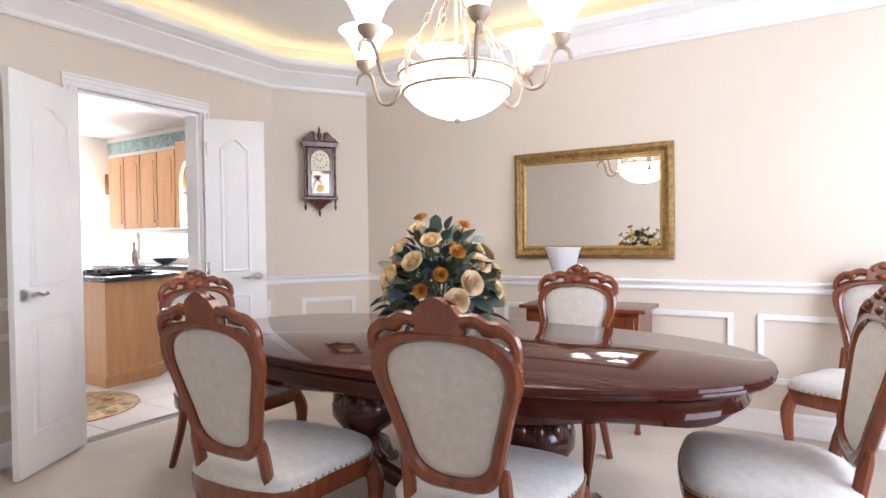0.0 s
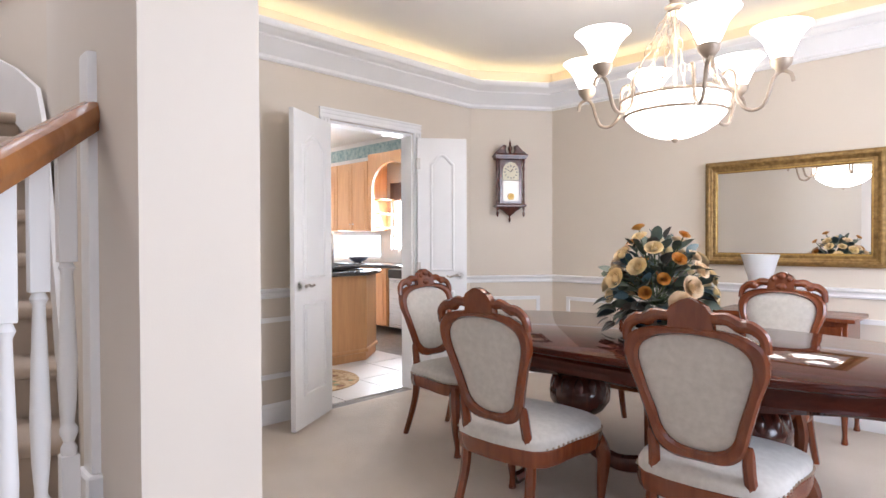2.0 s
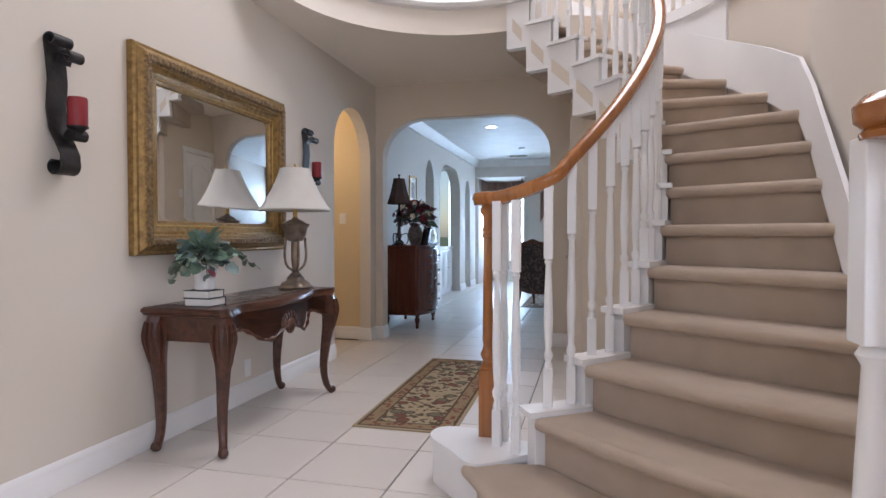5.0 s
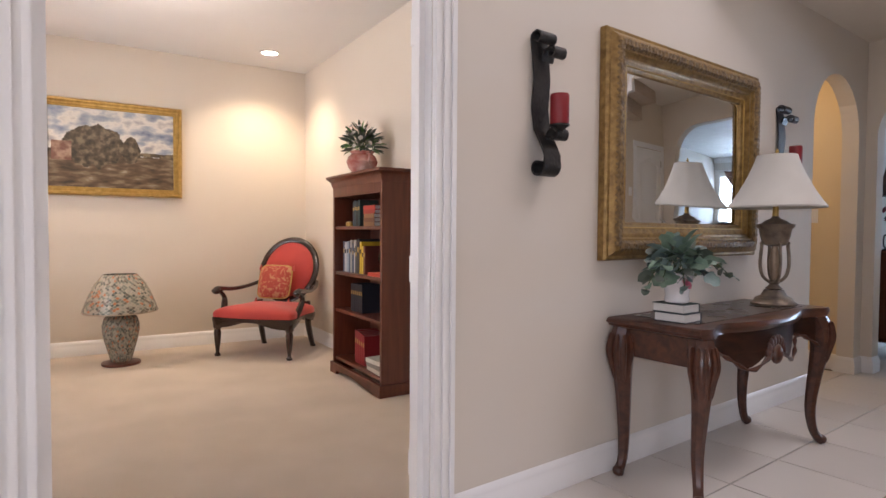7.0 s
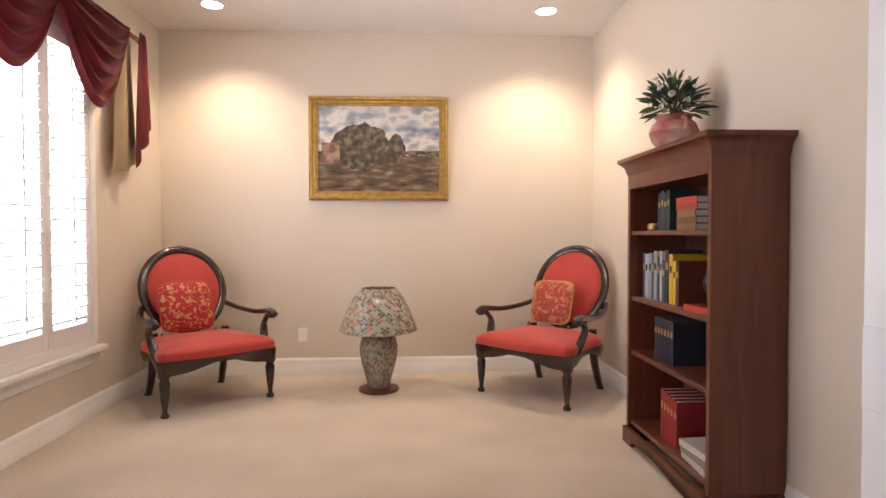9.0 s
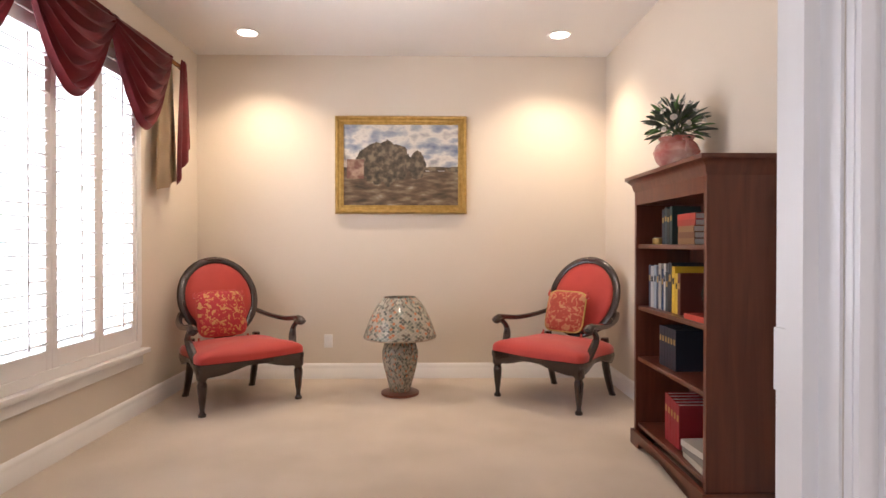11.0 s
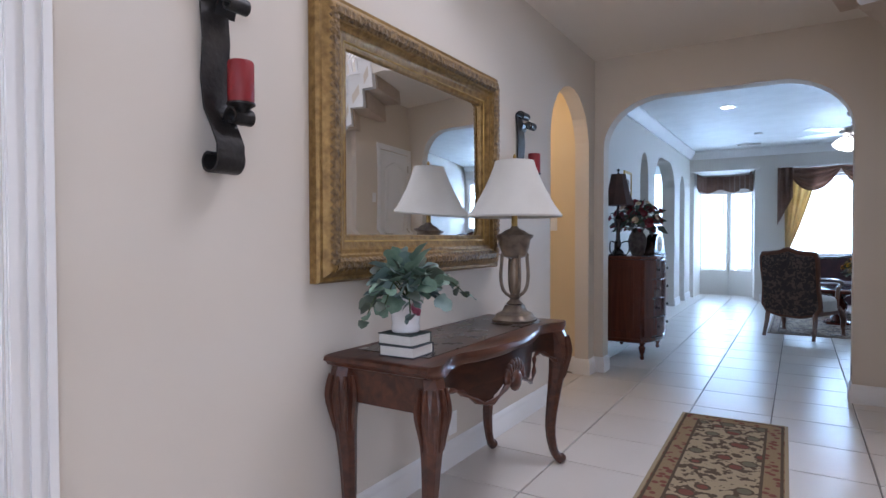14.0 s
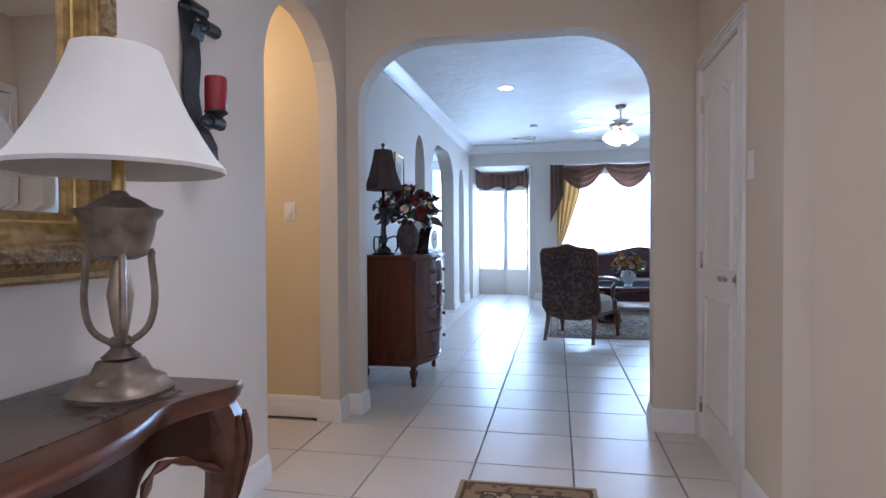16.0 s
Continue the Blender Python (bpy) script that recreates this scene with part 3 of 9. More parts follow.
# foyer ceiling, hall soffit and upstairs floor round the stair well
bm = box(BM(), -7.2, 1.95, -3.4, 1.0, 5.7, 5.8)
structure("ceiling_foyer", bm, CEIL, "high white foyer ceiling", "ceiling")
bm = BM()
arc = [on_circle(R_IN, a) for a in range(172, 266, 6)]
pts = arc + [(-3.72, HY), (HX - 0.15, HY), (HX - 0.15, -1.18), (-5.02, -1.18)]
prism(bm, pts, "z", 2.72, TOP)
structure("floor_landing", bm, surface("cream_soffit_paint", (0.80, 0.735, 0.65), (0.84, 0.775, 0.69), 0.8, 0.75, 0.25, 260, dist=0.001), "upstairs landing with curved beige fascia", "landing")
bm = BM()
tube(bm, [on_circle(R_IN - 0.01, a, TOP + 0.03) for a in range(170, 268, 4)], 0.05, 8, flat=0.8)
structure("trim_landing", bm, WHITE, "white curved nosing of upstairs landing", "trim")
bm = box(BM(), -7.2, -7.05, -3.4, 1.0, TOP, 5.7)
structure("wall_upstairs", bm, WALL_HALL, "pale upstairs wall", "wall")
bm = box(BM(), -7.2, -3.69, 0.85, 1.0, 2.72, 5.7)
structure("wall_upstairs_north", bm, WALL_HALL, "pale upstairs wall", "wall")
bm = box(BM(), -3.82, -3.6, 0.06, 1.0, 3.1, 5.7)
structure("wall_upstairs_east", bm, WALL_HALL, "pale upstairs wall", "wall")
bm = box(BM(), -7.2, -5.4, -1.1, 0.85, TOP - 0.2, TOP)
structure("floor_upstairs", bm, CARPET, "upstairs carpeted floor", "floor")

# curved walls of the stair: inner below the stringer, outer with white and beige fields
bm = BM()
def inner_radius(deg):
    return R_IN + 0.02 + 0.31 * (max(0.0, deg - 110) / 42) ** 1.5


inner = [on_circle(inner_radius(a), a) for a in range(46, 151, 4)]


def stair_height(deg):
    return max(0.05, RISE * (2 + (deg - 31) / 10.4))
n = len(inner)
angs = list(range(46, 151, 4))
for i in range(n - 1):
    h0, h1 = stair_height(angs[i]) - 0.30, stair_height(angs[i + 1]) - 0.30
    a, b = inner[i], inner[i + 1]
    c, d = on_circle(inner_radius(angs[i + 1]) + 0.07, angs[i + 1]), on_circle(inner_radius(angs[i]) + 0.07, angs[i])
    lo = [bm.verts.new((*p, 0)) for p in (a, b, c, d)]
    hi = [bm.verts.new((*p, max(h, 0.02))) for p, h in ((a, h0), (b, h1), (c, h1), (d, h0))]
    for k in range(4):
        bm.faces.new((lo[k], lo[(k + 1) % 4], hi[(k + 1) % 4], hi[k]))
    bm.faces.new(hi)
bmesh.ops.remove_doubles(bm, verts=bm.verts, dist=0.001)
structure("wall_stair_inner", bm, WALL, "beige curved wall under the stairs", "wall")


def curved_wall(name, r0, r1, a0, a1, z0, z1, material, label):
    bm = BM()
    k = max(2, int((a1 - a0) / 4))
    an = [a0 + (a1 - a0) * i / k for i in range(k + 1)]
    prism(bm, [on_circle(r0, a) for a in an] + [on_circle(r1, a) for a in reversed(an)], "z", z0, z1)
    return structure(name, bm, material, label, "wall")


curved_wall("wall_stair_outer", R_OUT + 0.02, R_OUT + 0.14, 84, 116, 0, 2.66, WALL, "beige curved wall beside the stairs")
curved_wall("wall_stair_white", R_OUT + 0.005, R_OUT + 0.16, 116, 152, 0, 2.70, WHITE, "white curved wall at the head of the stairs")
curved_wall("trim_stair_cap", R_OUT - 0.02, R_OUT + 0.20, 84, 152, 2.70, 2.78, WHITE, "white curved cap below upstairs balustrade")

# living room beyond the arch
bm = BM()
LX = -13.35
arched_wall(bm, "y", -3.75, -3.55, LX, HX - 0.15, 2.80, [(-12.75, -12.25, 1.95, 2.28), (-11.75, -10.15, 1.95, 2.40), (-9.75, -9.25, 1.95, 2.34)])
bmesh.ops.remove_doubles(bm, verts=bm.verts, dist=1e-5)
structure("wall_living_south", bm, WALL_LIVING, "pale living room wall with arched openings", "wall")
bm = box(BM(), LX, HX - 0.15, -4.5, -4.4, 0, 2.80)
structure("wall_niche_back", bm, WALL_LIVING, "pale wall behind the arched openings", "wall")
bm = BM()
prism(bm, [(-3.55, 2.43), (-2.36, 2.43), (-2.36, 2.80), (-3.55, 2.80)], "x", LX - 0.15, LX)
prism(bm, [(-2.36, 0), (-1.95, 0), (-1.95, 2.80), (-2.36, 2.80)], "x", LX - 0.15, LX)
prism(bm, [(-1.95, 0), (0.8, 0), (0.8, 0.85), (-1.95, 0.85)], "x", LX - 0.15, LX)
prism(bm, [(-1.95, 2.28), (0.8, 2.28), (0.8, 2.80), (-1.95, 2.80)], "x", LX - 0.15, LX)
prism(bm, [(0.8, 0), (4.2, 0), (4.2, 2.80), (0.8, 2.80)], "x", LX - 0.15, LX)
structure("wall_living_west", bm, WALL_LIVING, "pale living room wall with wide window", "wall")
bm = box(BM(), -15.2, HX - 0.15, -6.0, 4.3, 2.80, 2.9)
structure("ceiling_living", bm, CEIL_TEX, "white textured living room ceiling", "ceiling")
bm = BM()
box(bm, -6.5, -6.35, -1.18, 1.0, 0, 2.72)
structure("wall_living_east", bm, WALL_LIVING, "pale living room wall", "wall")
bm = box(BM(), LX, -6.5, 1.0, 1.12, 0, 2.8)
structure("wall_living_north", bm, WALL_LIVING, "pale living room wall", "wall")
# bay beyond: three facets with windows
BAY = [(-13.50, -3.62), (-14.35, -3.60), (-14.55, -2.95), (-14.2, -2.40), (-13.50, -2.33)]
for i in range(4):
    a, b = Vector(BAY[i]), Vector(BAY[i + 1])
    d = (b - a).normalized()
    nrm = Vector((-d.y, d.x)) * -0.12
    L = (b - a).length
    bm = BM()

    def slab(s0, s1, z0, z1):
        p, q = a + d * s0, a + d * s1
        prism(bm, [tuple(p), tuple(q), tuple(q + nrm), tuple(p + nrm)], "z", z0, z1)
    if i in (1, 2):
        slab(0, 0.10, 0, 2.43), slab(L - 0.10, L, 0, 2.43), slab(0.10, L - 0.10, 0, 0.50), slab(0.10, L - 0.10, 2.05, 2.43)
    else:
        slab(0, L, 0, 2.43)
    structure("wall_bay", bm, WALL_LIVING, "pale wall of the bay with tall windows", "wall")
bm = prism(BM(), BAY, "z", 2.43, 2.5)
structure("ceiling_bay", bm, CEIL, "white bay ceiling", "ceiling")

# kitchen shell
bm = BM()
arched_wall(bm, "y", 4.75, 4.87, -9.0, -8.25, 2.75, [(-8.86, -8.32, 2.10, 2.10)])
for _a, _b, _z0, _z1 in ((-8.25, -8.2, 0, 0), (-8.2, -6.9, 0.95, 1.34), (-6.9, -6.65, 0, 0), (-6.65, -5.85, 1.10, 1.98), (-5.85, -3.9, 0, 0)):
    if _z1:
        box(bm, _a, _b, 4.75, 4.87, 0, _z0)
    box(bm, _a, _b, 4.75, 4.87, _z1, 2.75)
bmesh.ops.remove_doubles(bm, verts=bm.verts, dist=1e-5)
structure("wall_kitchen_north", bm, WALL_LIVING, "pale kitchen wall behind the cabinets", "wall")
bm = box(BM(), -9.0, -8.88, 1.0, 4.75, 0, 2.75)
structure("wall_kitchen_west", bm, WALL_LIVING, "pale kitchen wall", "wall")
bm = box(BM(), -9.0, -3.82, 1.0, 4.87, 2.75, 2.85)
structure("ceiling_kitchen", bm, CEIL, "white kitchen ceiling", "ceiling")

# outdoors: ground to the horizon and bright sky behind the windows
bm = box(BM(), -400, 400, -400, 400, -0.3, -0.14)
structure("ground", bm, surface("lawn_ground", (0.05, 0.08, 0.03), (0.09, 0.12, 0.05), 0.3, 0.95, 0.5, 10), "green lawn around the house", "ground")


def run_trim(name, path, section, label, material=None, closed=False, category="trim"):
    """A moulding: section points (out, up) swept along floor-plan points, mitred; out is to the left of the way."""
    bm = BM()
    P = [Vector(p) for p in path]
    n = len(P)
    rows = []
    for i in range(n):
        d0 = (P[i] - P[i - 1]).normalized() if (i or closed) else None
        d1 = (P[(i + 1) % n] - P[i]).normalized() if (i < n - 1 or closed) else None
        d0, d1 = d0 or d1, d1 or d0
        m = Vector((-(d0.y + d1.y), d0.x + d1.x)).normalized()
        k = 1 / max(0.3, m.dot(Vector((-d0.y, d0.x))))
        rows.append([bm.verts.new((P[i].x + m.x * o * k, P[i].y + m.y * o * k, u)) for o, u in section])
    q = len(section)
    for i in range(n if closed else n - 1):
        a, b = rows[i], rows[(i + 1) % n]
        for k in range(q):
            bm.faces.new((a[k], a[(k + 1) % q], b[(k + 1) % q], b[k]))
    if not closed:
        bm.faces.new(list(reversed(rows[0])))
        bm.faces.new(rows[-1])
    return structure(name, bm, material or WHITE, label, category)


BASE = [(0.001, 0.001), (0.018, 0.001), (0.018, 0.085), (0.012, 0.095), (0.013, 0.105), (0.006, 0.13), (0.001, 0.135)]

# ---------------------------------------------------------------- mouldings
run_trim("baseboard", [(-5.30, HY), (-2.03, HY)], BASE, "white moulded baseboard of hall wall", category="baseboard")
run_trim("baseboard", [(-0.64, HY), (1.8, HY)], BASE, "white moulded baseboard of hall wall", category="baseboard")
run_trim("baseboard", [(HX - 0.15, -3.20), (HX, -3.20), (HX, HY), (-6.19, HY), (-6.19, HY - 0.12), (-6.25, HY - 0.12), (-6.25, -5.6)], BASE, "white moulded baseboard round the arch pillar", category="baseboard")
run_trim("baseboard", [(HX, -1.18), (HX, -1.42), (HX - 0.15, -1.42)], BASE, "white moulded baseboard round the arch pillar", category="baseboard")
run_trim("baseboard", [on_circle(inner_radius(a), a) for a in range(46, 147, 5)] + [(-5.11, -1.18), (-5.50, -1.18)], BASE, "white moulded baseboard under the stairs", category="baseboard")
in_study(run_trim("baseboard", [(SX0, door_line(SX0, 0.13)), (SX0, SY0), (SX1, SY0), (SX1, door_line(SX1, 0.13))], BASE, "white moulded baseboard of the study", category="baseboard"))
DINE = [(1.8, 3.86), (-3.24, 3.86), (KX, 3.22)]
run_trim("baseboard", DINE + [(KX, 2.62)], BASE, "white moulded baseboard of dining room", category="baseboard")
run_trim("baseboard", [(KX, 1.63), (KX, 0.06), (-2.1, 0.06)], BASE, "white moulded baseboard of dining room", category="baseboard")
RAIL = [(0.001, 0.838), (0.012, 0.838), (0.016, 0.850), (0.011, 0.858), (0.013, 0.874), (0.028, 0.884), (0.030, 0.896), (0.020, 0.902), (0.001, 0.904)]
run_trim("trim_chair_rail", DINE + [(KX, 2.62)], RAIL, "white moulded chair rail of dining room")
run_trim("trim_chair_rail", [(KX, 1.63), (KX, 0.06), (-2.1, 0.06)], RAIL, "white moulded chair rail of dining room")
CROWN = [(0.0, 2.415), (0.022, 2.415), (0.030, 2.428), (0.022, 2.440), (0.022, 2.450), (0.11, 2.535), (0.118, 2.535), (0.118, 2.548),
         (0.15, 2.558), (0.165, 2.575), (0.185, 2.580), (0.20, 2.600), (0.20, 2.622), (0.0, 2.622)]
run_trim("trim_crown", [(1.8, 3.86), (-3.24, 3.86), (KX, 3.22), (KX, 0.06), (-1.52, 0.06)], CROWN, "white crown moulding with cove ledge")
bm = box(BM(), -1.47, 1.8, -0.1, 0.06, 2.72, 5.7)
structure("wall_header", bm, WALL_HALL, "pale wall above the dining room opening", "wall")
COVE = glowing("warm_cove_light", (1.0, 0.74, 0.34), 5.0)
for a, b in (((1.7, 3.78), (-3.2, 3.78)), ((-3.19, 3.77), (-3.59, 3.2)), ((-3.60, 3.15), (-3.60, 0.15)), ((-3.55, 0.15), (-1.5, 0.15))):
    bm = tube(BM(), [(*a, 2.640), (*b, 2.640)], 0.013, 6)
    single("cove_light_strip", bm, COVE, "warm white rope light lying in ceiling cove", "rope light", "cove lights")
FARCROWN = [(0.0, 2.66), (0.03, 2.66), (0.04, 2.69), (0.09, 2.75), (0.11, 2.775), (0.11, 2.80), (0.0, 2.80)]
run_trim("trim_crown", [(HX - 0.15, -3.55), (LX, -3.55), (LX, 1.0)][::-1], FARCROWN, "white crown moulding of living room")
run_trim("baseboard", [(LX, -2.36), (LX, 1.0)][::-1], BASE, "white baseboard of living room", category="baseboard")
for a, b in ((HX - 0.15, -9.25), (-9.75, -10.15), (-11.75, -12.25), (-12.75, LX)):
    run_trim("baseboard", [(b, -3.55), (a, -3.55)], BASE, "white baseboard of living room", category="baseboard")
run_trim("baseboard", [BAY[i] for i in range(5)][::-1], BASE, "white baseboard of the bay", category="baseboard")


def panel_frame(a, b, z0=0.30, z1=0.71, out=0.0):
    """A wall frame of moulding between two plan points."""
    A, B = Vector((*a, 0)), Vector((*b, 0))
    d = (B - A).normalized()
    n = Vector((-d.y, d.x, 0))
    bm = BM()
    w, t = 0.032, 0.016
    L = (B - A).length
    def bar(s0, s1, u0, u1):
        p = [A + d * s0, A + d * s1]
        vs = [bm.verts.new(q + n * o + Vector((0, 0, u))) for q in p for o in (0.001, t) for u in (u0, u1)]
        bmesh.ops.convex_hull(bm, input=vs)
    bar(0, L, z0, z0 + w), bar(0, L, z1 - w, z1), bar(0, w, z0 + w, z1 - w), bar(L - w, L, z0 + w, z1 - w)
    return structure("trim_panel", bm, WHITE, "white wainscot panel moulding", "trim")


for x0, x1 in ((0.75, -0.28), (-0.41, -0.95), (-1.05, -1.95), (-2.05, -3.08)):
    panel_frame((x0, 3.86), (x1, 3.86))
d = (Vector((KX, 3.22)) - Vector((-3.24, 3.86)))
panel_frame(Vector((-3.24, 3.86)) + d * 0.16, Vector((-3.24, 3.86)) + d * 0.74)
panel_frame((KX, 3.15), (KX, 2.70))
panel_frame((KX, 1.52), (KX, 0.75))
panel_frame((KX, 0.62), (KX, 0.15))


def casing(name, a, b, top, label, w=0.085, t=0.02, flutes=True):
    """A door casing on a wall face, between two plan points, room to the left of the way."""
    A, B = Vector((*a, 0)), Vector((*b, 0))
    d = (B - A).normalized()
    n = Vector((-d.y, d.x, 0))
    bm = BM()
    L = (B - A).length
    def bar(s0, s1, u0, u1, o):
        vs = [bm.verts.new(A + d * s + n * k + Vector((0, 0, u))) for s in (s0, s1) for k in (0.001, o) for u in (u0, u1)]
        bmesh.ops.convex_hull(bm, input=vs)
    for s in (-w, L):
        bar(s, s + w, 0, top, t * 0.6)
        for k in (0.02, 0.4, 0.78):
            bar(s + w * k, s + w * (k + 0.2), 0, top, t)
    bar(-w, L + w, top, top + w, t * 0.6)
    for k in (0.05, 0.45, 0.80):
        bar(-w - 0.004, L + w + 0.004, top + w * k, top + w * (k + 0.18), t)
    return structure(name, bm, WHITE, label, "door casing")


casing("door_casing", (-1.93, HY), (-0.74, HY), 2.44, "white fluted casing of study doorway", 0.10, 0.024)
casing("door_casing", (-0.74, HY - 0.12), (-1.93, HY - 0.12), 2.44, "white fluted casing of study doorway", 0.10, 0.02)
casing("door_casing", (KX, 2.53), (KX, 1.72), 2.10, "white moulded casing of kitchen doorway", 0.08, 0.02)
casing("door_casing", (-5.58, -1.18), (-6.26, -1.18), 2.04, "white moulded casing of closet door", 0.07, 0.018)
# jamb linings
bm = BM()
for x0, x1 in ((-1.945, -1.925), (-0.745, -0.725)):
    box(bm, x0, x1, HY - 0.118, HY - 0.002, 0, 2.43)
box(bm, -1.90, -1.925, HY - 0.075, HY - 0.04, 0, 2.43)
box(bm, -0.77, -0.745, HY - 0.075, HY - 0.04, 0, 2.43)
structure("door_frame_study", bm, WHITE, "white painted jambs of the study doorway", "door frame")
bm = BM()
for y0, y1 in ((1.705, 1.735), (2.515, 2.545)):
    box(bm, KX - 0.128, KX - 0.002, y0, y1, 0, 2.09)
box(bm, KX - 0.128, KX - 0.002, 1.735, 2.515, 2.075, 2.095)
structure("door_frame_kitchen", bm, WHITE, "white painted jambs of the kitchen doorway", "door frame")


for x, tn in ((-1.922, 90), (-0.748, -90)):
    for z in (0.25, 1.0, 1.9):
        bm = box(BM(), -0.03, 0.03, -0.002, 0.003, -0.05, 0.05, 0.001)
        bmesh.ops.transform(bm, matrix=pose(x, HY - 0.10, z, 0, 0, tn), verts=bm.verts)
        single("hinge_leaf", bm, WHITE, "white painted hinge leaf on door jamb", "hinge", "jamb hinges", "structure")


def panel_door(name, w, h, label, place, turn, lever_side=1, lever=True, hinge_z=(0.2, 1.0, 1.85)):
    """A two-panel door leaf with an arched upper panel; hinge edge at the origin, leaf along +x, face towards -y."""
    door = thing(name, place, label, "door", turn=turn, kind="structure")
    part("leaf", box(BM(), 0, w, -0.0175, 0.0175, 0.012, h, 0.003), WHITE, door)
    m = 0.115
    for side in (-1, 1):
        for z0, z1, arched in ((0.22, 0.80, False), (0.98, h - 0.14, True)):
            x0, x1 = m, w - m
            out = [(x0, z0), (x1, z0)]
            if arched:
                k = 12
                for i in range(k + 1):
                    u = i / k
                    out.append((x1 + (x0 - x1) * u, z1 - 0.075 + 0.075 * math.sin(math.pi * u) ** 1.5))
            else:
                out += [(x1, z1), (x0, z1)]
            bm = tube(BM(), [(x, side * 0.0175, z) for x, z in out], 0.013, 6, closed=True, up=(0, 1, 0))
            fld = [(x0 + 0.03 + (x - x0) * (x1 - x0 - 0.06) / (x1 - x0), z0 + 0.03 + (z - z0) * (z1 - z0 - 0.06) / (z1 - z0)) for x, z in out]
            if arched:
                top_ = fld[2:]
                up_ = [bm.verts.new((x, side * 0.024, z)) for x, z in top_]
                dn_ = [bm.verts.new((x, side * 0.024, fld[0][1])) for x, z in top_]
                rim = up_ + dn_[::-1]
                back_ = [bm.verts.new((v.co.x, side * 0.0165, v.co.z)) for v in rim]
                for i in range(len(up_) - 1):
                    bm.faces.new((up_[i], up_[i + 1], dn_[i + 1], dn_[i]))
                for i in range(len(rim)):
                    bm.faces.new((rim[i], rim[(i + 1) % len(rim)], back_[(i + 1) % len(rim)], back_[i]))
            else:
                prism(bm, fld, "y", side * 0.0175, side * 0.024)
            part("panel", bm, WHITE, door)
    if lever:
        for side in (-1, 1):
            bm = lathe(BM(), [(0.032, 0), (0.033, 0.004), (0.026, 0.011), (0.012, 0.013), (0.011, 0.05)], 18, m=pose(w - 0.06, side * 0.0175, 0.93, 90 * side))
            y = side * 0.062
            tube(bm, spline([(w - 0.06, y, 0.93), (w - 0.10, y * 1.05, 0.936), (w - 0.14, y, 0.925), (w - 0.175, y * 0.95, 0.932)], 4), [0.011] * 5 + [0.009] * 4 + [0.008] * 3 + [0.011], 8)
            part("lever_handle", bm, NICKEL, door, "satin nickel lever handle")
    for z in hinge_z:
        bm = lathe(BM(), [(0.007, -0.045), (0.007, 0.045)], 8, (0.0, -0.020, z))
        box(bm, 0.0, 0.025, -0.0195, -0.0175, z - 0.045, z + 0.045)
        part("hinge", bm, NICKEL, door, "satin nickel hinge")
    return door


# kitchen leaves swung into the dining room; closet door shut under the stairs
a = math.degrees(math.atan2(1.245 - 1.70, -3.39 + 3.66))
panel_door("door_1", 0.53, 2.06, "white two-panel door leaf standing open", (-3.66, 1.70, 0), a)
b_ = math.degrees(math.atan2(2.86 - 2.55, -3.43 + 3.66))
panel_door("door_2", 0.41, 2.06, "white two-panel door leaf standing open", (-3.66, 2.55, 0), b_)
panel_door("door_3", 0.68, 2.03, "white two-panel closet door under the stairs, shut", (-6.26, -1.165, 0), 0)


def switch_plate(place, turn, label, w=0.075, outlet=False):
    """A wall plate; the wall is behind it on +y."""
    ob = thing("outlet" if outlet else "light_switch", place, label, "outlet" if outlet else "light switch", turn=turn)
    part("plate", box(BM(), -w / 2, w / 2, -0.007, 0, -0.058, 0.058, 0.003, 2), WHITE, ob)
    if outlet:
        for z in (-0.025, 0.025):
            part("socket", lathe(BM(), [(0.016, 0), (0.016, 0.003)], 14, m=pose(0, -0.006, z, 90)), WHITE, ob)
    else:
        part("rocker", box(BM(), -0.017, 0.017, -0.012, -0.006, -0.032, 0.032, 0.003), WHITE, ob)
    return ob


switch_plate((-5.44, -1.18, 1.42), 0, "white rocker switch beside the closet door")
switch_plate((-6.25, -3.62, 1.30), 90, "white rocker switch on golden passage wall")
switch_plate((-3.91, HY, 0.22), 180, "white outlet on hall wall above baseboard", outlet=True)
in_study(switch_plate((-0.45, SY0, 0.33), 180, "white outlet on study wall", outlet=True))

# ---------------------------------------------------------------- the staircase
stairs = thing("staircase", (0, 0, 0), "curved carpeted staircase with white balusters and oak handrails", "staircase")
I_ANG = [16, 31, 42, 53, 63, 72, 81, 90, 100, 110, 121, 132, 143, 154, 163, 171]
INNER = [on_circle(R_IN + 0.06, a) for a in I_ANG]
INNER[0] = (-2.74, -1.50)
OUTER = [(-1.70, -0.62), (-2.05, -0.22), (-2.34, -0.18), (-2.62, -0.14), (-2.84, -0.11), (-3.06, -0.08), (-3.28, -0.05), (-3.50, -0.02), (-3.74, 0.0)]
OUTER += [on_circle(R_OUT - 0.01, a) for a in (101, 115, 128, 141, 152, 162, 170)]


def edge_curve(k, bow=0.0, n=6):
    A, B = Vector(INNER[k]), Vector(OUTER[k])
    d = (B - A).normalized()
    f = Vector((d.y, -d.x))           # forward, down the stairs
    return [A + (B - A) * (i / n) + f * bow * math.sin(math.pi * i / n) for i in range(n + 1)], f


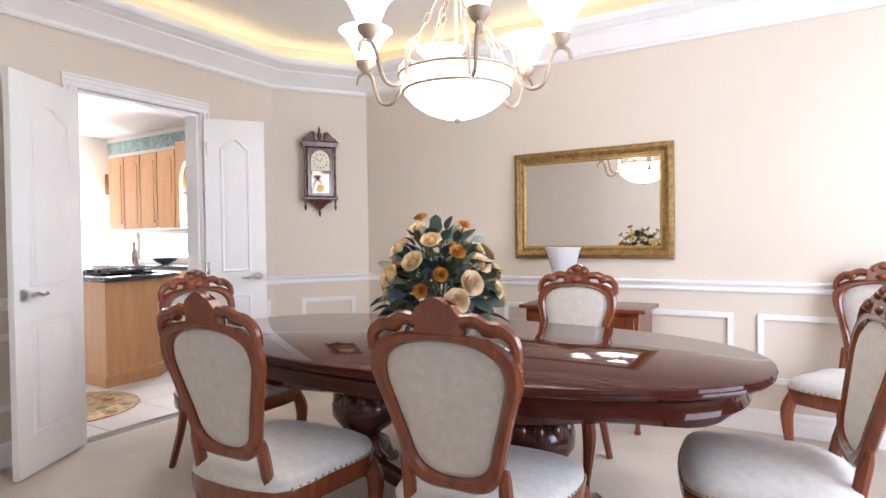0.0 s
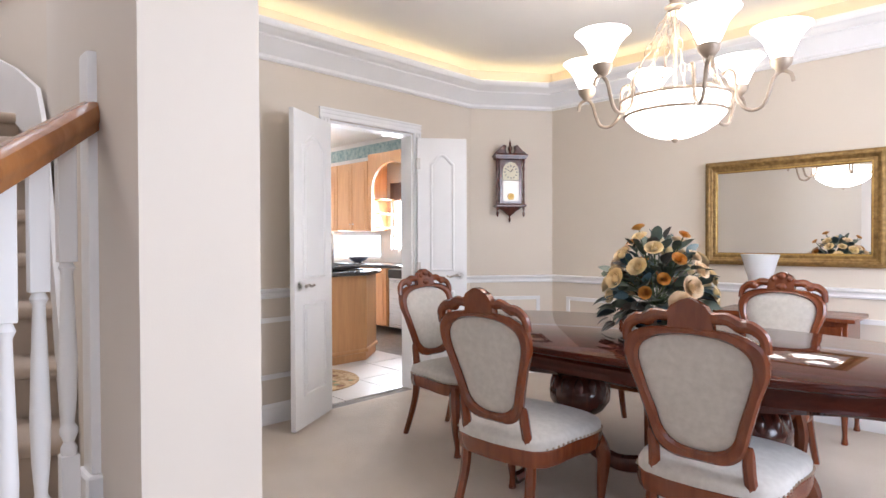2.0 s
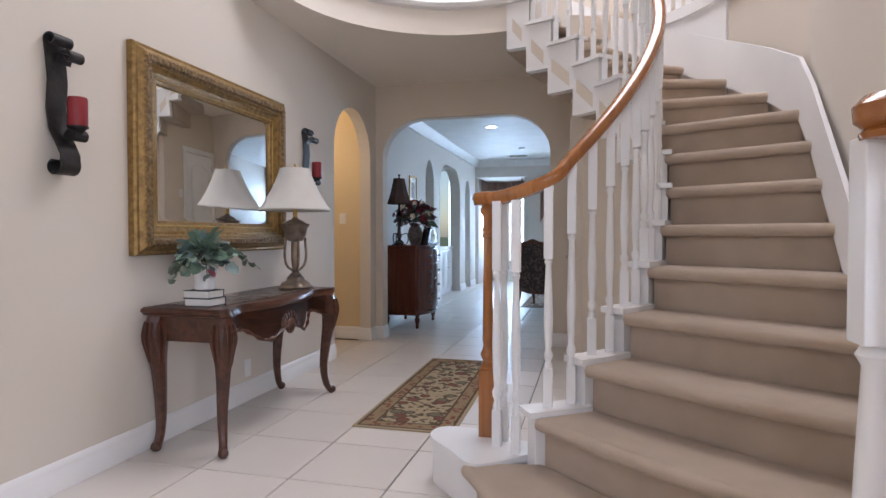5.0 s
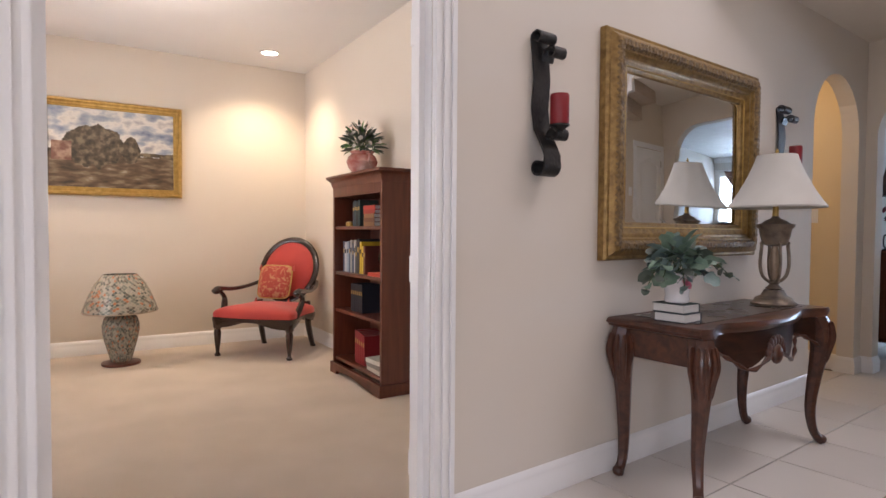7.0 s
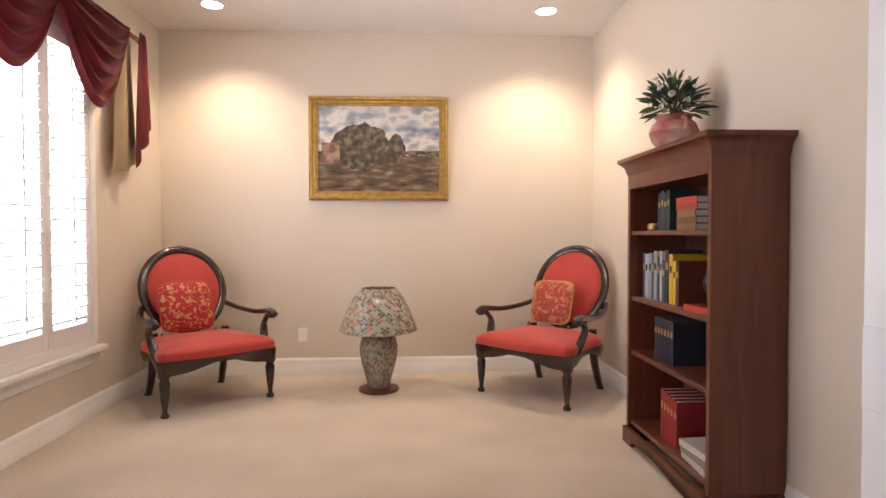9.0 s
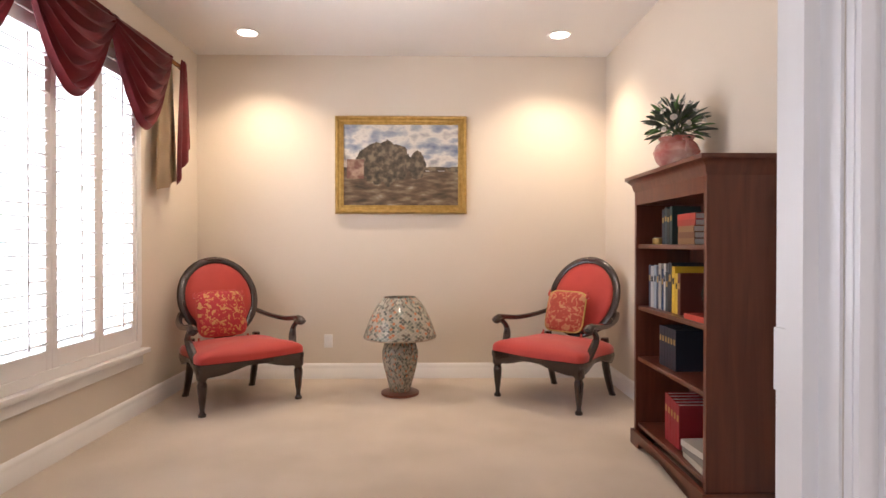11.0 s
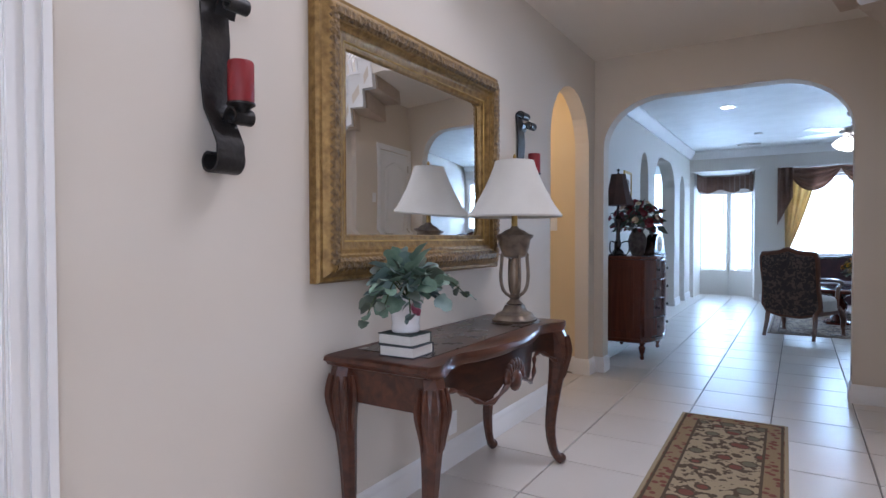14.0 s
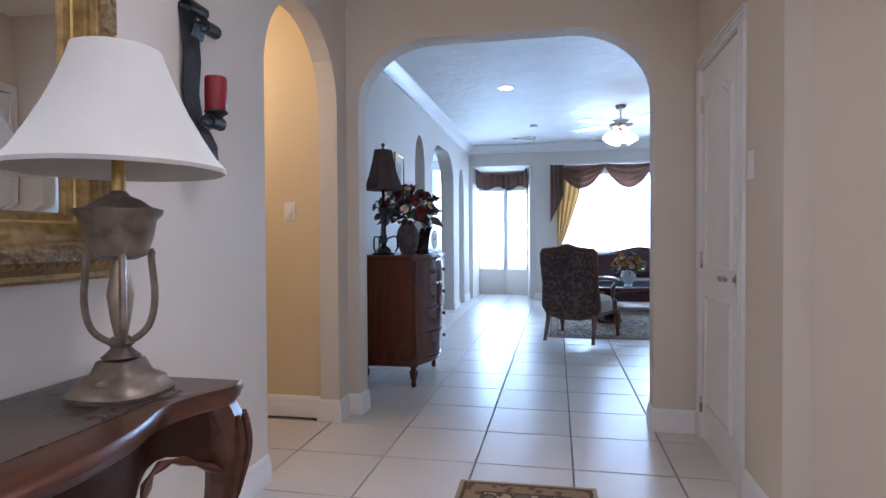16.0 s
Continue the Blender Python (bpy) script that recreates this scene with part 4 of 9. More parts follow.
for k in range(15):
    z = (k + 1) * RISE
    bow = (0.06, 0.05, 0.03, 0.02, 0.01)[k] if k < 5 else 0.0
    bow2 = (0.05, 0.03, 0.02, 0.01)[k] if k < 4 else 0.0
    front, f = edge_curve(k, bow)
    back, _ = edge_curve(k + 1, bow2)
    bm = BM()
    prism(bm, [tuple(p + f * 0.012) for p in front] + [tuple(p) for p in reversed(back)], "z", z - 0.055, z)
    prism(bm, [tuple(p - f * 0.02) for p in front] + [tuple(p - f * 0.02) for p in reversed(back)], "z", max(z - RISE - 0.16, 0.0), z - 0.05)
    tube(bm, [(*(p + f * 0.012), z - 0.0275) for p in front], 0.0275, 10)
    part("step", bm, STAIR_CARPET, stairs, "taupe carpeted step with rounded nosing")

# white stepped stringer: one block a step, with its cap, and the first plinth
for k in range(1, 15):
    z = (k + 1) * RISE
    a0, a1 = I_ANG[k] - 1.2, I_ANG[k + 1]
    an = [a0 + (a1 - a0) * i / 3 for i in range(4)]
    bm = prism(BM(), [on_circle(R_IN - 0.02, a) for a in an] + [on_circle(R_IN + 0.055, a) for a in reversed(an)], "z", max(z - RISE - 0.16, 0.0), z - 0.004)
    part("stringer_block", bm, WHITE, stairs, "white painted stringer block")
    an = [a0 - 1.5 + (a1 - a0 + 1.5) * i / 3 for i in range(4)]
    bm = prism(BM(), [on_circle(R_IN - 0.045, a) for a in an] + [on_circle(R_IN + 0.075, a) for a in reversed(an)], "z", z - 0.004, z + 0.022)
    part("tread_cap", bm, WHITE, stairs, "white tread return cap")
plinth = spline([(-2.72, -1.47, 0), (-2.84, -1.60, 0), (-2.98, -1.72, 0), (-3.10, -1.70, 0), (-3.12, -1.56, 0), (-3.04, -1.40, 0), (-2.98, -1.24, 0), (-2.90, -1.26, 0)], 4, True)
bm = prism(BM(), [(p.x, p.y) for p in plinth], "z", 0, RISE - 0.02)
part("first_step_plinth", bm, WHITE, stairs, "white rounded plinth of the bottom step")
cx, cy = -2.95, -1.5
bm = prism(BM(), [(cx + (p.x - cx) * 1.06, cy + (p.y - cy) * 1.06) for p in plinth], "z", RISE - 0.02, RISE + 0.012)
part("plinth_cap", bm, WHITE, stairs)
# curb of the right-hand side
bm = prism(BM(), [(-1.28, -0.62), (-1.42, -0.70), (-1.70, -0.55), (-1.88, -0.28), (-1.72, -0.25), (-1.45, -0.44)], "z", 0, 0.18)
part("right_plinth", bm, WHITE, stairs)
for k, (x, y) in enumerate(((-1.54, -0.49), (-1.65, -0.40), (-1.74, -0.33))):
    bm = box(BM(), x - 0.06, x + 0.06, y - 0.05, y + 0.05, 0.18, 0.30 + 0.13 * k, 0.006)
    part("right_stringer_block", bm, WHITE, stairs)

# soffit under the steps
bm = BM()
prev = None
for k in range(3, 16):
    z = (k + 1) * RISE - 0.36
    A = (*on_circle(R_IN - 0.018, I_ANG[k]), max(z, 0.02))
    B = (*OUTER[k], max(z, 0.02))
    cur = [bm.verts.new(A), bm.verts.new(B), bm.verts.new((A[0], A[1], A[2] + 0.1)), bm.verts.new((B[0], B[1], B[2] + 0.1))]
    if prev:
        bm.faces.new((prev[0], cur[0], cur[1], prev[1]))
        bm.faces.new((prev[0], prev[2], cur[2], cur[0]))
        bm.faces.new((prev[2], prev[3], cur[3], cur[2]))
        bm.faces.new((prev[1], cur[1], cur[3], prev[3]))
    prev = cur
part("soffit", bm, WALL, stairs, "beige plastered underside")

TURNED = [(0.017, 0), (0.017, 0.02), (0.011, 0.035), (0.019, 0.06), (0.019, 0.075), (0.012, 0.09), (0.017, 0.16), (0.020, 0.26), (0.016, 0.40), (0.012, 0.52), (0.018, 0.535), (0.012, 0.55)]


def baluster(bm, x, y, z0, z1, block=0.16, wide=1.0):
    """A white turned baluster with square blocks at foot and head."""
    s = 0.019 * wide
    box(bm, x - s, x + s, y - s, y + s, z0, z0 + block, 0.002)
    top = max(z1 - 0.30, z0 + block + 0.2)
    h = top - z0 - block
    lathe(bm, [(r * wide, z * h / 0.55) for r, z in TURNED], 10, (x, y, z0 + block))
    box(bm, x - s, x + s, y - s, y + s, top, z1, 0.002)
    return bm


def newel(bm, x, y, z0, z1, block, r=0.036):
    """A turned newel: square foot up to the height of block, rings, a slim taper and a ringed neck."""
    box(bm, x - r, x + r, y - r, y + r, z0, block, 0.004)
    foot = [(0.95, 0.0), (0.98, 0.012), (0.70, 0.024), (0.60, 0.040), (0.88, 0.058), (0.92, 0.072), (0.70, 0.088), (0.56, 0.110), (0.68, 0.135)]
    neck = [(0.52, -0.150), (0.70, -0.142), (0.70, -0.132), (0.54, -0.124), (0.72, -0.112), (0.54, -0.100), (0.52, -0.070), (0.60, -0.048), (0.92, -0.034), (0.96, -0.016), (0.80, -0.006), (0.80, 0.0)]
    lathe(bm, [(r * f, block + g) for f, g in foot] + [(r * f, z1 + g) for f, g in neck], 20, (x, y, 0))
    return bm


def rail_sweep(path, w=0.032, h=0.030):
    sec = [(-0.8, -1), (0.8, -1), (0.85, -0.45), (1.0, -0.2), (1.0, 0.3), (0.75, 0.8), (0.3, 1.0), (-0.3, 1.0), (-0.75, 0.8), (-1.0, 0.3), (-1.0, -0.2), (-0.85, -0.45)]
    bm = BM()
    P = [Vector(p) for p in path]
    rows = []
    for i in range(len(P)):
        d = P[min(i + 1, len(P) - 1)] - P[max(i - 1, 0)]
        d.z = 0
        d.normalize()
        s = Vector((d.y, -d.x, 0))
        rows.append([bm.verts.new(P[i] + s * u * w + Vector((0, 0, v * h))) for u, v in sec])
    for a, b in zip(rows, rows[1:]):
        for k in range(12):
            bm.faces.new((a[k], a[(k + 1) % 12], b[(k + 1) % 12], b[k]))
    bm.faces.new(rows[0])
    bm.faces.new(list(reversed(rows[-1])))
    return bm


# left newel, handrail and balusters
NL, NR = (-3.05, -1.48), (-1.35, -0.587)
part("newel", newel(BM(), *NL, RISE + 0.01, 1.255, 0.51), OAK, stairs, "honey oak turned newel post")
part("newel", newel(BM(), *NR, 0.01, 1.25, 0.70), OAK, stairs, "honey oak turned newel post")


def rail_z(a):
    return RISE * (2 + (a - 31) / 10.4) + 0.90


pts = [(NL[0] - 0.07, NL[1] - 0.02, 1.285), (NL[0], NL[1] - 0.04, 1.285), (NL[0] + 0.06, NL[1] + 0.02, 1.285), (-2.93, -1.38, 1.287)]
pts += [(*on_circle(R_IN + 0.005, a), max(1.29, rail_z(a))) for a in range(34, 172, 4)]
part("handrail", rail_sweep(spline(pts, 3)), OAK, stairs, "honey oak curved handrail")
CAP = [(0.02, 1.250), (0.048, 1.253), (0.050, 1.262), (0.044, 1.268), (0.056, 1.278), (0.058, 1.300), (0.046, 1.314), (0.02, 1.320)]
cap = lathe(lathe(BM(), CAP, 20, (NR[0] + 0.005, NR[1], 0)), CAP, 20, (NR[0] - 0.055, NR[1] - 0.028, 0.0006))
part("volute_cap", cap, OAK, stairs, "honey oak round volute cap")
pts = [(NR[0] + 0.01, NR[1] - 0.01, 1.286), (NR[0] - 0.06, NR[1] + 0.05, 1.305), (-1.52, -0.465, 1.355), (-1.68, -0.345, 1.45), (-1.84, -0.215, 1.555)]
part("handrail", rail_sweep(spline(pts, 4), 0.036, 0.034), OAK, stairs, "honey oak handrail")
for k in range(1, 15):
    z = (k + 1) * RISE + 0.02
    for f in (0.25, 0.75):
        a = I_ANG[k] + (I_ANG[k + 1] - I_ANG[k]) * f
        part("baluster", baluster(BM(), *on_circle(R_IN + 0.005, a), z, max(rail_z(a) - 0.02, 1.26)), WHITE, stairs)
for x, y in ((-2.93, -1.42), (-2.87, -1.33), (-3.00, -1.40)):
    part("baluster", baluster(BM(), x, y, RISE + 0.01, 1.265), WHITE, stairs)
part("baluster", baluster(BM(), -1.43, -0.63, 0.18, 1.26, 0.18, 1.5), WHITE, stairs)
for x, y, z0, z1 in ((-1.455, -0.518, 0.19, 1.31), (-1.545, -0.449, 0.30, 1.36), (-1.637, -0.378, 0.43, 1.41), (-1.73, -0.307, 0.56, 1.47)):
    part("baluster", baluster(BM(), x, y, z0, z1), WHITE, stairs)
bm = box(BM(), -1.885, -1.805, -0.245, -0.175, 0.60, 1.70, 0.012, 2)
part("half_newel", bm, WHITE, stairs, "white half newel on the wall")
bm = box(BM(), -1.895, -1.785, -0.26, -0.165, 0.0, 0.63, 0.006)
part("half_newel_block", bm, WHITE, stairs)
# white skirt along the outer wall
bm = BM()
prev = None
for k in range(2, 16):
    p, z = Vector(OUTER[k]), (k + 1) * RISE
    d = (Vector(OUTER[min(k + 1, 15)]) - Vector(OUTER[k - 1])).normalized()
    n_ = Vector((d.y, -d.x)) * -0.02
    cur = [bm.verts.new((*p, z - 0.05)), bm.verts.new((*p, z + 0.26)), bm.verts.new((*(p + n_), z + 0.26)), bm.verts.new((*(p + n_), z - 0.05))]
    if prev:
        for q in range(4):
            bm.faces.new((prev[q], prev[(q + 1) % 4], cur[(q + 1) % 4], cur[q]))
    prev = cur
part("wall_skirt", bm, WHITE, stairs, "white sloping skirt board")
# upstairs balustrade, seen above the curved cap and round the well
up = thing("upstairs_balustrade", (0, 0, 2.78), "white spindle balustrade with oak rail on landing", "balustrade")
for i in range(24):
    a = 88 + i * 2.75
    part("baluster", baluster(BM(), *on_circle(R_OUT + 0.09, a), 0.0, 0.86), WHITE, up)
part("handrail", rail_sweep([(*on_circle(R_OUT + 0.09, a), 0.88) for a in range(86, 154, 4)]), OAK, up)

# ---------------------------------------------------------------- dining room
def ring_stack(bm, outline, profile, close=True):
    """Layers of one outline: profile rows are (inset, z); the outline is drawn in towards its middle."""
    cx = sum(p[0] for p in outline) / len(outline)
    cy = sum(p[1] for p in outline) / len(outline)
    rows = []
    for inset, z in profile:
        row = []
        for x, y in outline:
            r = math.hypot(x - cx, y - cy)
            k = (r - inset) / r
            row.append(bm.verts.new((cx + (x - cx) * k, cy + (y - cy) * k, z)))
        rows.append(row)
    n = len(outline)
    for a, b in zip(rows, rows[1:]):
        for i in range(n):
            bm.faces.new((a[i], a[(i + 1) % n], b[(i + 1) % n], b[i]))
    if close:
        bm.faces.new(list(reversed(rows[0])))
        bm.faces.new(rows[-1])
    return bm


def oval(a, b, n=64, e=2.3):
    out = []
    for i in range(n):
        t = 2 * math.pi * i / n
        c, s = math.cos(t), math.sin(t)
        out.append((a * math.copysign(abs(c) ** (2 / e), c), b * math.copysign(abs(s) ** (2 / e), s)))
    return out


def cabriole(bm, foot, knee, top, r=(0.028, 0.024, 0.016, 0.013, 0.018), square=False):
    """A curved leg from its top over the knee to a small scrolled foot."""
    T, K, F = Vector(top), Vector(knee), Vector(foot)
    pts = spline([T, K, K * 0.45 + F * 0.55 + (T - K) * 0.05, F + Vector((0, 0, 0.07)), F + Vector((0, 0, 0.012))], 4)
    n = len(pts)
    rad = [r[min(int(i / n * 4), 3)] * (1 - (i / n * 4) % 1) + r[min(int(i / n * 4) + 1, 4)] * ((i / n * 4) % 1) for i in range(n)]
    tube(bm, pts, rad, 8)
    ball(bm, F + (F - K).normalized() * 0.004 + Vector((0, 0, 0.014)), 0.019, (1.2, 1.2, 0.75), 1)
    return bm


def tilt(bm, base_z, lean):
    for v in bm.verts:
        if v.co.z > base_z:
            v.co.y -= (v.co.z - base_z) * lean
    return bm



def dining_chair():
    ch = thing("dining_chair", (0, 0, 0), "carved cherry dining chair with pale damask seat and oval back", "chair", "chairs of the dining room")
    seat_out = spline([(-0.185, -0.22, 0), (0.185, -0.22, 0), (0.245, 0.0, 0), (0.262, 0.17, 0), (0.20, 0.245, 0), (0, 0.265, 0), (-0.20, 0.245, 0), (-0.262, 0.17, 0), (-0.245, 0.0, 0)], 4, True)
    so = [(p.x, p.y) for p in seat_out]
    part("seat_cushion", dome(BM(), so, 0.435, 0.055, 6, base=0.035), FABRIC, ch, "pale damask seat cushion")
    bm = ring_stack(BM(), so, [(0.02, 0.335), (0.004, 0.34), (-0.004, 0.37), (-0.004, 0.405), (0.006, 0.412)])
    part("seat_rail", bm, CHERRY, ch)
    bm = BM()
    for i, p in enumerate(spline([(*q, 0.413) for q in so], 2, True)):
        if p.y > -0.2:
            ball(bm, (p.x * 1.012, p.y * 1.012, 0.414), 0.006, (1, 1, 1), 1)
    tagged(part("nailhead_trim", bm, BRONZE, ch, "row of brass nailheads"), kind="stuff")
    B0, LEAN = 0.42, 0.20

    def back_part(name, bm, material, label=""):
        for v in bm.verts:
            v.co.x *= 0.87
            v.co.z = B0 + (v.co.z - B0) * 0.945
        tilt(bm, B0, LEAN)
        bmesh.ops.translate(bm, vec=(0, -0.205, 0), verts=bm.verts)
        return part(name, bm, material, ch, label)
    # a shield-shaped padded panel in a moulded frame, under a pierced crest
    half_pad = [(0.0, 0.535), (0.075, 0.545), (0.125, 0.585), (0.150, 0.66), (0.182, 0.755), (0.203, 0.835), (0.186, 0.895), (0.115, 0.932), (0.0, 0.945)]
    half_rim = [(0.0, 0.495), (0.100, 0.500), (0.160, 0.545), (0.190, 0.64), (0.222, 0.745), (0.256, 0.84), (0.240, 0.920), (0.155, 0.962), (0.0, 0.972)]

    def whole(half):
        ring_ = [(x, 0, z) for x, z in half] + [(-x, 0, z) for x, z in reversed(half[1:-1])]
        return [(p.x, p.z) for p in spline(ring_, 4, True)]
    pad, rim = whole(half_pad), whole(half_rim)
    back_part("back_cushion_front", dome(BM(), pad, 0.004, 0.022, 4, axis="y"), FABRIC, "pale damask padded back")
    back_part("back_cushion_rear", dome(BM(), pad, 0.0, -0.012, 3, axis="y"), FABRIC, "pale damask rear of the back")
    bm = BM()
    rows = []
    for share, yy in ((1.0, -0.012), (1.0, 0.008), (0.78, 0.020), (0.5, 0.017), (0.22, 0.020), (0.0, 0.010), (0.0, -0.010), (0.22, -0.020), (0.5, -0.017), (0.78, -0.020)):
        rows.append([bm.verts.new((p[0] + (q[0] - p[0]) * share, yy, p[1] + (q[1] - p[1]) * share)) for p, q in zip(pad, rim)])
    for u, v in zip(rows, rows[1:] + rows[:1]):
        for i in range(len(pad)):
            j = (i + 1) % len(pad)
            bm.faces.new((u[i], u[j], v[j], v[i]))
    back_part("shield_back_frame", bm, CHERRY, "moulded cherry back frame")
    for s in (-1, 1):
        pts = spline([(s * 0.185, 0, 0.36), (s * 0.176, 0, 0.44), (s * 0.172, 0, 0.52), (s * 0.180, 0, 0.58)], 4)
        back_part("stile", tube(BM(), pts, [0.024] * 9 + [0.022, 0.019, 0.015, 0.010], 8, up=(0, 1, 0), flat=0.9), CHERRY)
        pts = spline([(s * 0.246, 0, 0.905), (s * 0.240, 0, 0.955), (s * 0.205, 0, 0.985), (s * 0.165, 0, 0.990), (s * 0.125, 0, 1.008), (s * 0.08, 0, 1.006), (s * 0.045, 0, 1.02)], 4)
        n = len(pts)
        back_part("crest_scroll", tube(BM(), pts, [0.017 + 0.006 * math.sin(math.pi * i / (n - 1)) for i in range(n)], 8, up=(0, 1, 0), flat=0.85), CHERRY, "scrolled cherry crest rail")
        back_part("carved_leaf", ball(BM(), (s * 0.165, 0.008, 0.985), 0.026, (1.2, 0.7, 0.9), 2), CHERRY)
    crest = [(-0.085, 0.950), (0.085, 0.950), (0.072, 0.985), (0.078, 1.02), (0.060, 1.045), (0.036, 1.05), (0.022, 1.066), (0, 1.072), (-0.022, 1.066), (-0.036, 1.05), (-0.060, 1.045), (-0.078, 1.02), (-0.072, 0.985)]
    bm = prism(BM(), crest, "y", -0.016, 0.018)
    for at_, r_, sq_ in (((-0.045, 0.012, 1.03), 0.02, (1.0, 0.9, 1.0)), ((0.045, 0.012, 1.03), 0.02, (1.0, 0.9, 1.0)), ((0, 0.014, 1.045), 0.024, (1.1, 0.7, 0.9)), ((0, 0.012, 0.985), 0.03, (1.2, 0.6, 0.7))):
        back_part("carved_petal", ball(BM(), at_, r_, sq_, 2), CHERRY)
    back_part("carved_crest", bm, CHERRY, "carved cherry crest")
    for s in (-1, 1):
        bm = cabriole(BM(), (s * 0.235, 0.235, 0), (s * 0.248, 0.232, 0.30), (s * 0.215, 0.195, 0.40), (0.030, 0.033, 0.020, 0.014, 0.018))
        part("front_leg", bm, CHERRY, ch)
        pts = spline([(s * 0.161, -0.20, 0.40), (s * 0.164, -0.21, 0.25), (s * 0.175, -0.26, 0.08), (s * 0.18, -0.29, 0.0)], 4)
        part("rear_leg", tube(BM(), pts, [0.023, 0.023, 0.022, 0.022, 0.021, 0.02, 0.02, 0.019, 0.019, 0.018, 0.018, 0.017, 0.017], 6), CHERRY, ch)
    return ch


chair = dining_chair()
chair.matrix_world = pose(-0.92, 1.52, 0, 0, 0, 4)
for x, y, turn in ((-1.67, 1.37, 3), (-2.61, 1.93, -92), (-1.90, 2.74, 180), (-1.13, 2.72, 178), (-0.17, 2.05, 98), (0.19, 3.42, 158)):
    copy_thing(chair, pose(x, y, 0, 0, 0, turn))

# table
TC = (-1.39, 2.03)
table = thing("dining_table", (*TC, 0), "polished dark mahogany oval double-pedestal dining table", "table")
top = oval(1.25, 0.64)
bm = ring_stack(BM(), top, [(0.035, 0.722), (0.012, 0.726), (0.002, 0.735), (0.004, 0.743), (0.0, 0.748), (0.004, 0.757), (0.014, 0.762)])
part("tabletop", bm, MAHOG, table, "mirror-polished mahogany top")
bm = BM()
rows = []
ap = oval(1.16, 0.56)
for off, z0 in ((0.0, 0.722), (-0.012, 0.70), (-0.004, 0.675), (-0.014, 0.65), (0.02, None)):
    row = []
    for i, (x, y) in enumerate(ap):
        r = math.hypot(x, y)
        k = (r - off) / r
        z = z0 if z0 else 0.625 + 0.012 * math.cos(8 * 2 * math.pi * i / 64)
        row.append(bm.verts.new((x * k, y * k, z)))
    rows.append(row)
for a, b in zip(rows, rows[1:]):
    for i in range(64):
        bm.faces.new((a[i], a[(i + 1) % 64], b[(i + 1) % 64], b[i]))
part("apron", bm, MAHOG, table, "shaped mahogany apron")
for s in (-1, 1):
    px = s * 0.42
    bm = lathe(BM(), [(0.16, 0.66), (0.15, 0.63), (0.10, 0.61), (0.085, 0.585), (0.11, 0.565), (0.115, 0.55), (0.10, 0.53), (0.135, 0.48), (0.158, 0.43), (0.155, 0.38), (0.12, 0.33), (0.075, 0.30), (0.062, 0.285), (0.085, 0.27), (0.085, 0.255), (0.06, 0.24), (0.07, 0.20), (0.10, 0.17), (0.10, 0.12), (0.06, 0.10)][::-1], 28, (px, 0, 0))
    for k in range(12):
        t = 2 * math.pi * k / 12
        part("carved_lobe", ball(BM(), (px + 0.128 * math.cos(t), 0.128 * math.sin(t), 0.44), 0.04, (0.7, 0.7, 1.8), 2), MAHOG_Z, table)
    ped = part("pedestal", bm, MAHOG_Z, table, "carved mahogany urn pedestal")
    for dx, dy in ((s * 0.36, 0.0), (s * 0.12, 0.36), (s * 0.12, -0.36)):
        pts = spline([(px + dx * 0.12, dy * 0.12, 0.17), (px + dx * 0.45, dy * 0.45, 0.185), (px + dx * 0.75, dy * 0.75, 0.10), (px + dx * 0.95, dy * 0.95, 0.045), (px + dx * 1.08, dy * 1.08, 0.03)], 4)
        bm = tube(BM(), pts, [0.05, 0.052, 0.053, 0.052, 0.05, 0.047, 0.043, 0.04, 0.037, 0.034, 0.031, 0.029, 0.028, 0.028, 0.03, 0.032, 0.03], 8)
        part("foot", bm, MAHOG_Z, ped, "scrolled mahogany foot")
bm = tube(BM(), spline([(-0.36, 0, 0.15), (-0.2, 0, 0.10), (0, 0, 0.13), (0.2, 0, 0.10), (0.36, 0, 0.15)], 5), 0.034, 8, flat=1.3)
part("stretcher", bm, MAHOG_Z, table, "scrolled mahogany stretcher")


# flowers on the table
def leaf_mesh(name, L, W, material, curl=0.25, lobes=0.0):
    bm = BM()
    n = 7
    rows = []
    for i in range(n + 1):
        t = i / n
        w = W * math.sin(math.pi * min(1, t * 0.93 + 0.07)) ** 0.8 * (1 + lobes * math.sin(t * 9))
        z = -curl * L * t * t
        rows.append([bm.verts.new((-w, L * t, z + 0.22 * w)), bm.verts.new((0, L * t, z)), bm.verts.new((w, L * t, z + 0.22 * w))])
    for a, b in zip(rows, rows[1:]):
        for k in range(2):
            bm.faces.new((a[k], a[k + 1], b[k + 1], b[k]))
    return as_mesh(name, bm, material)


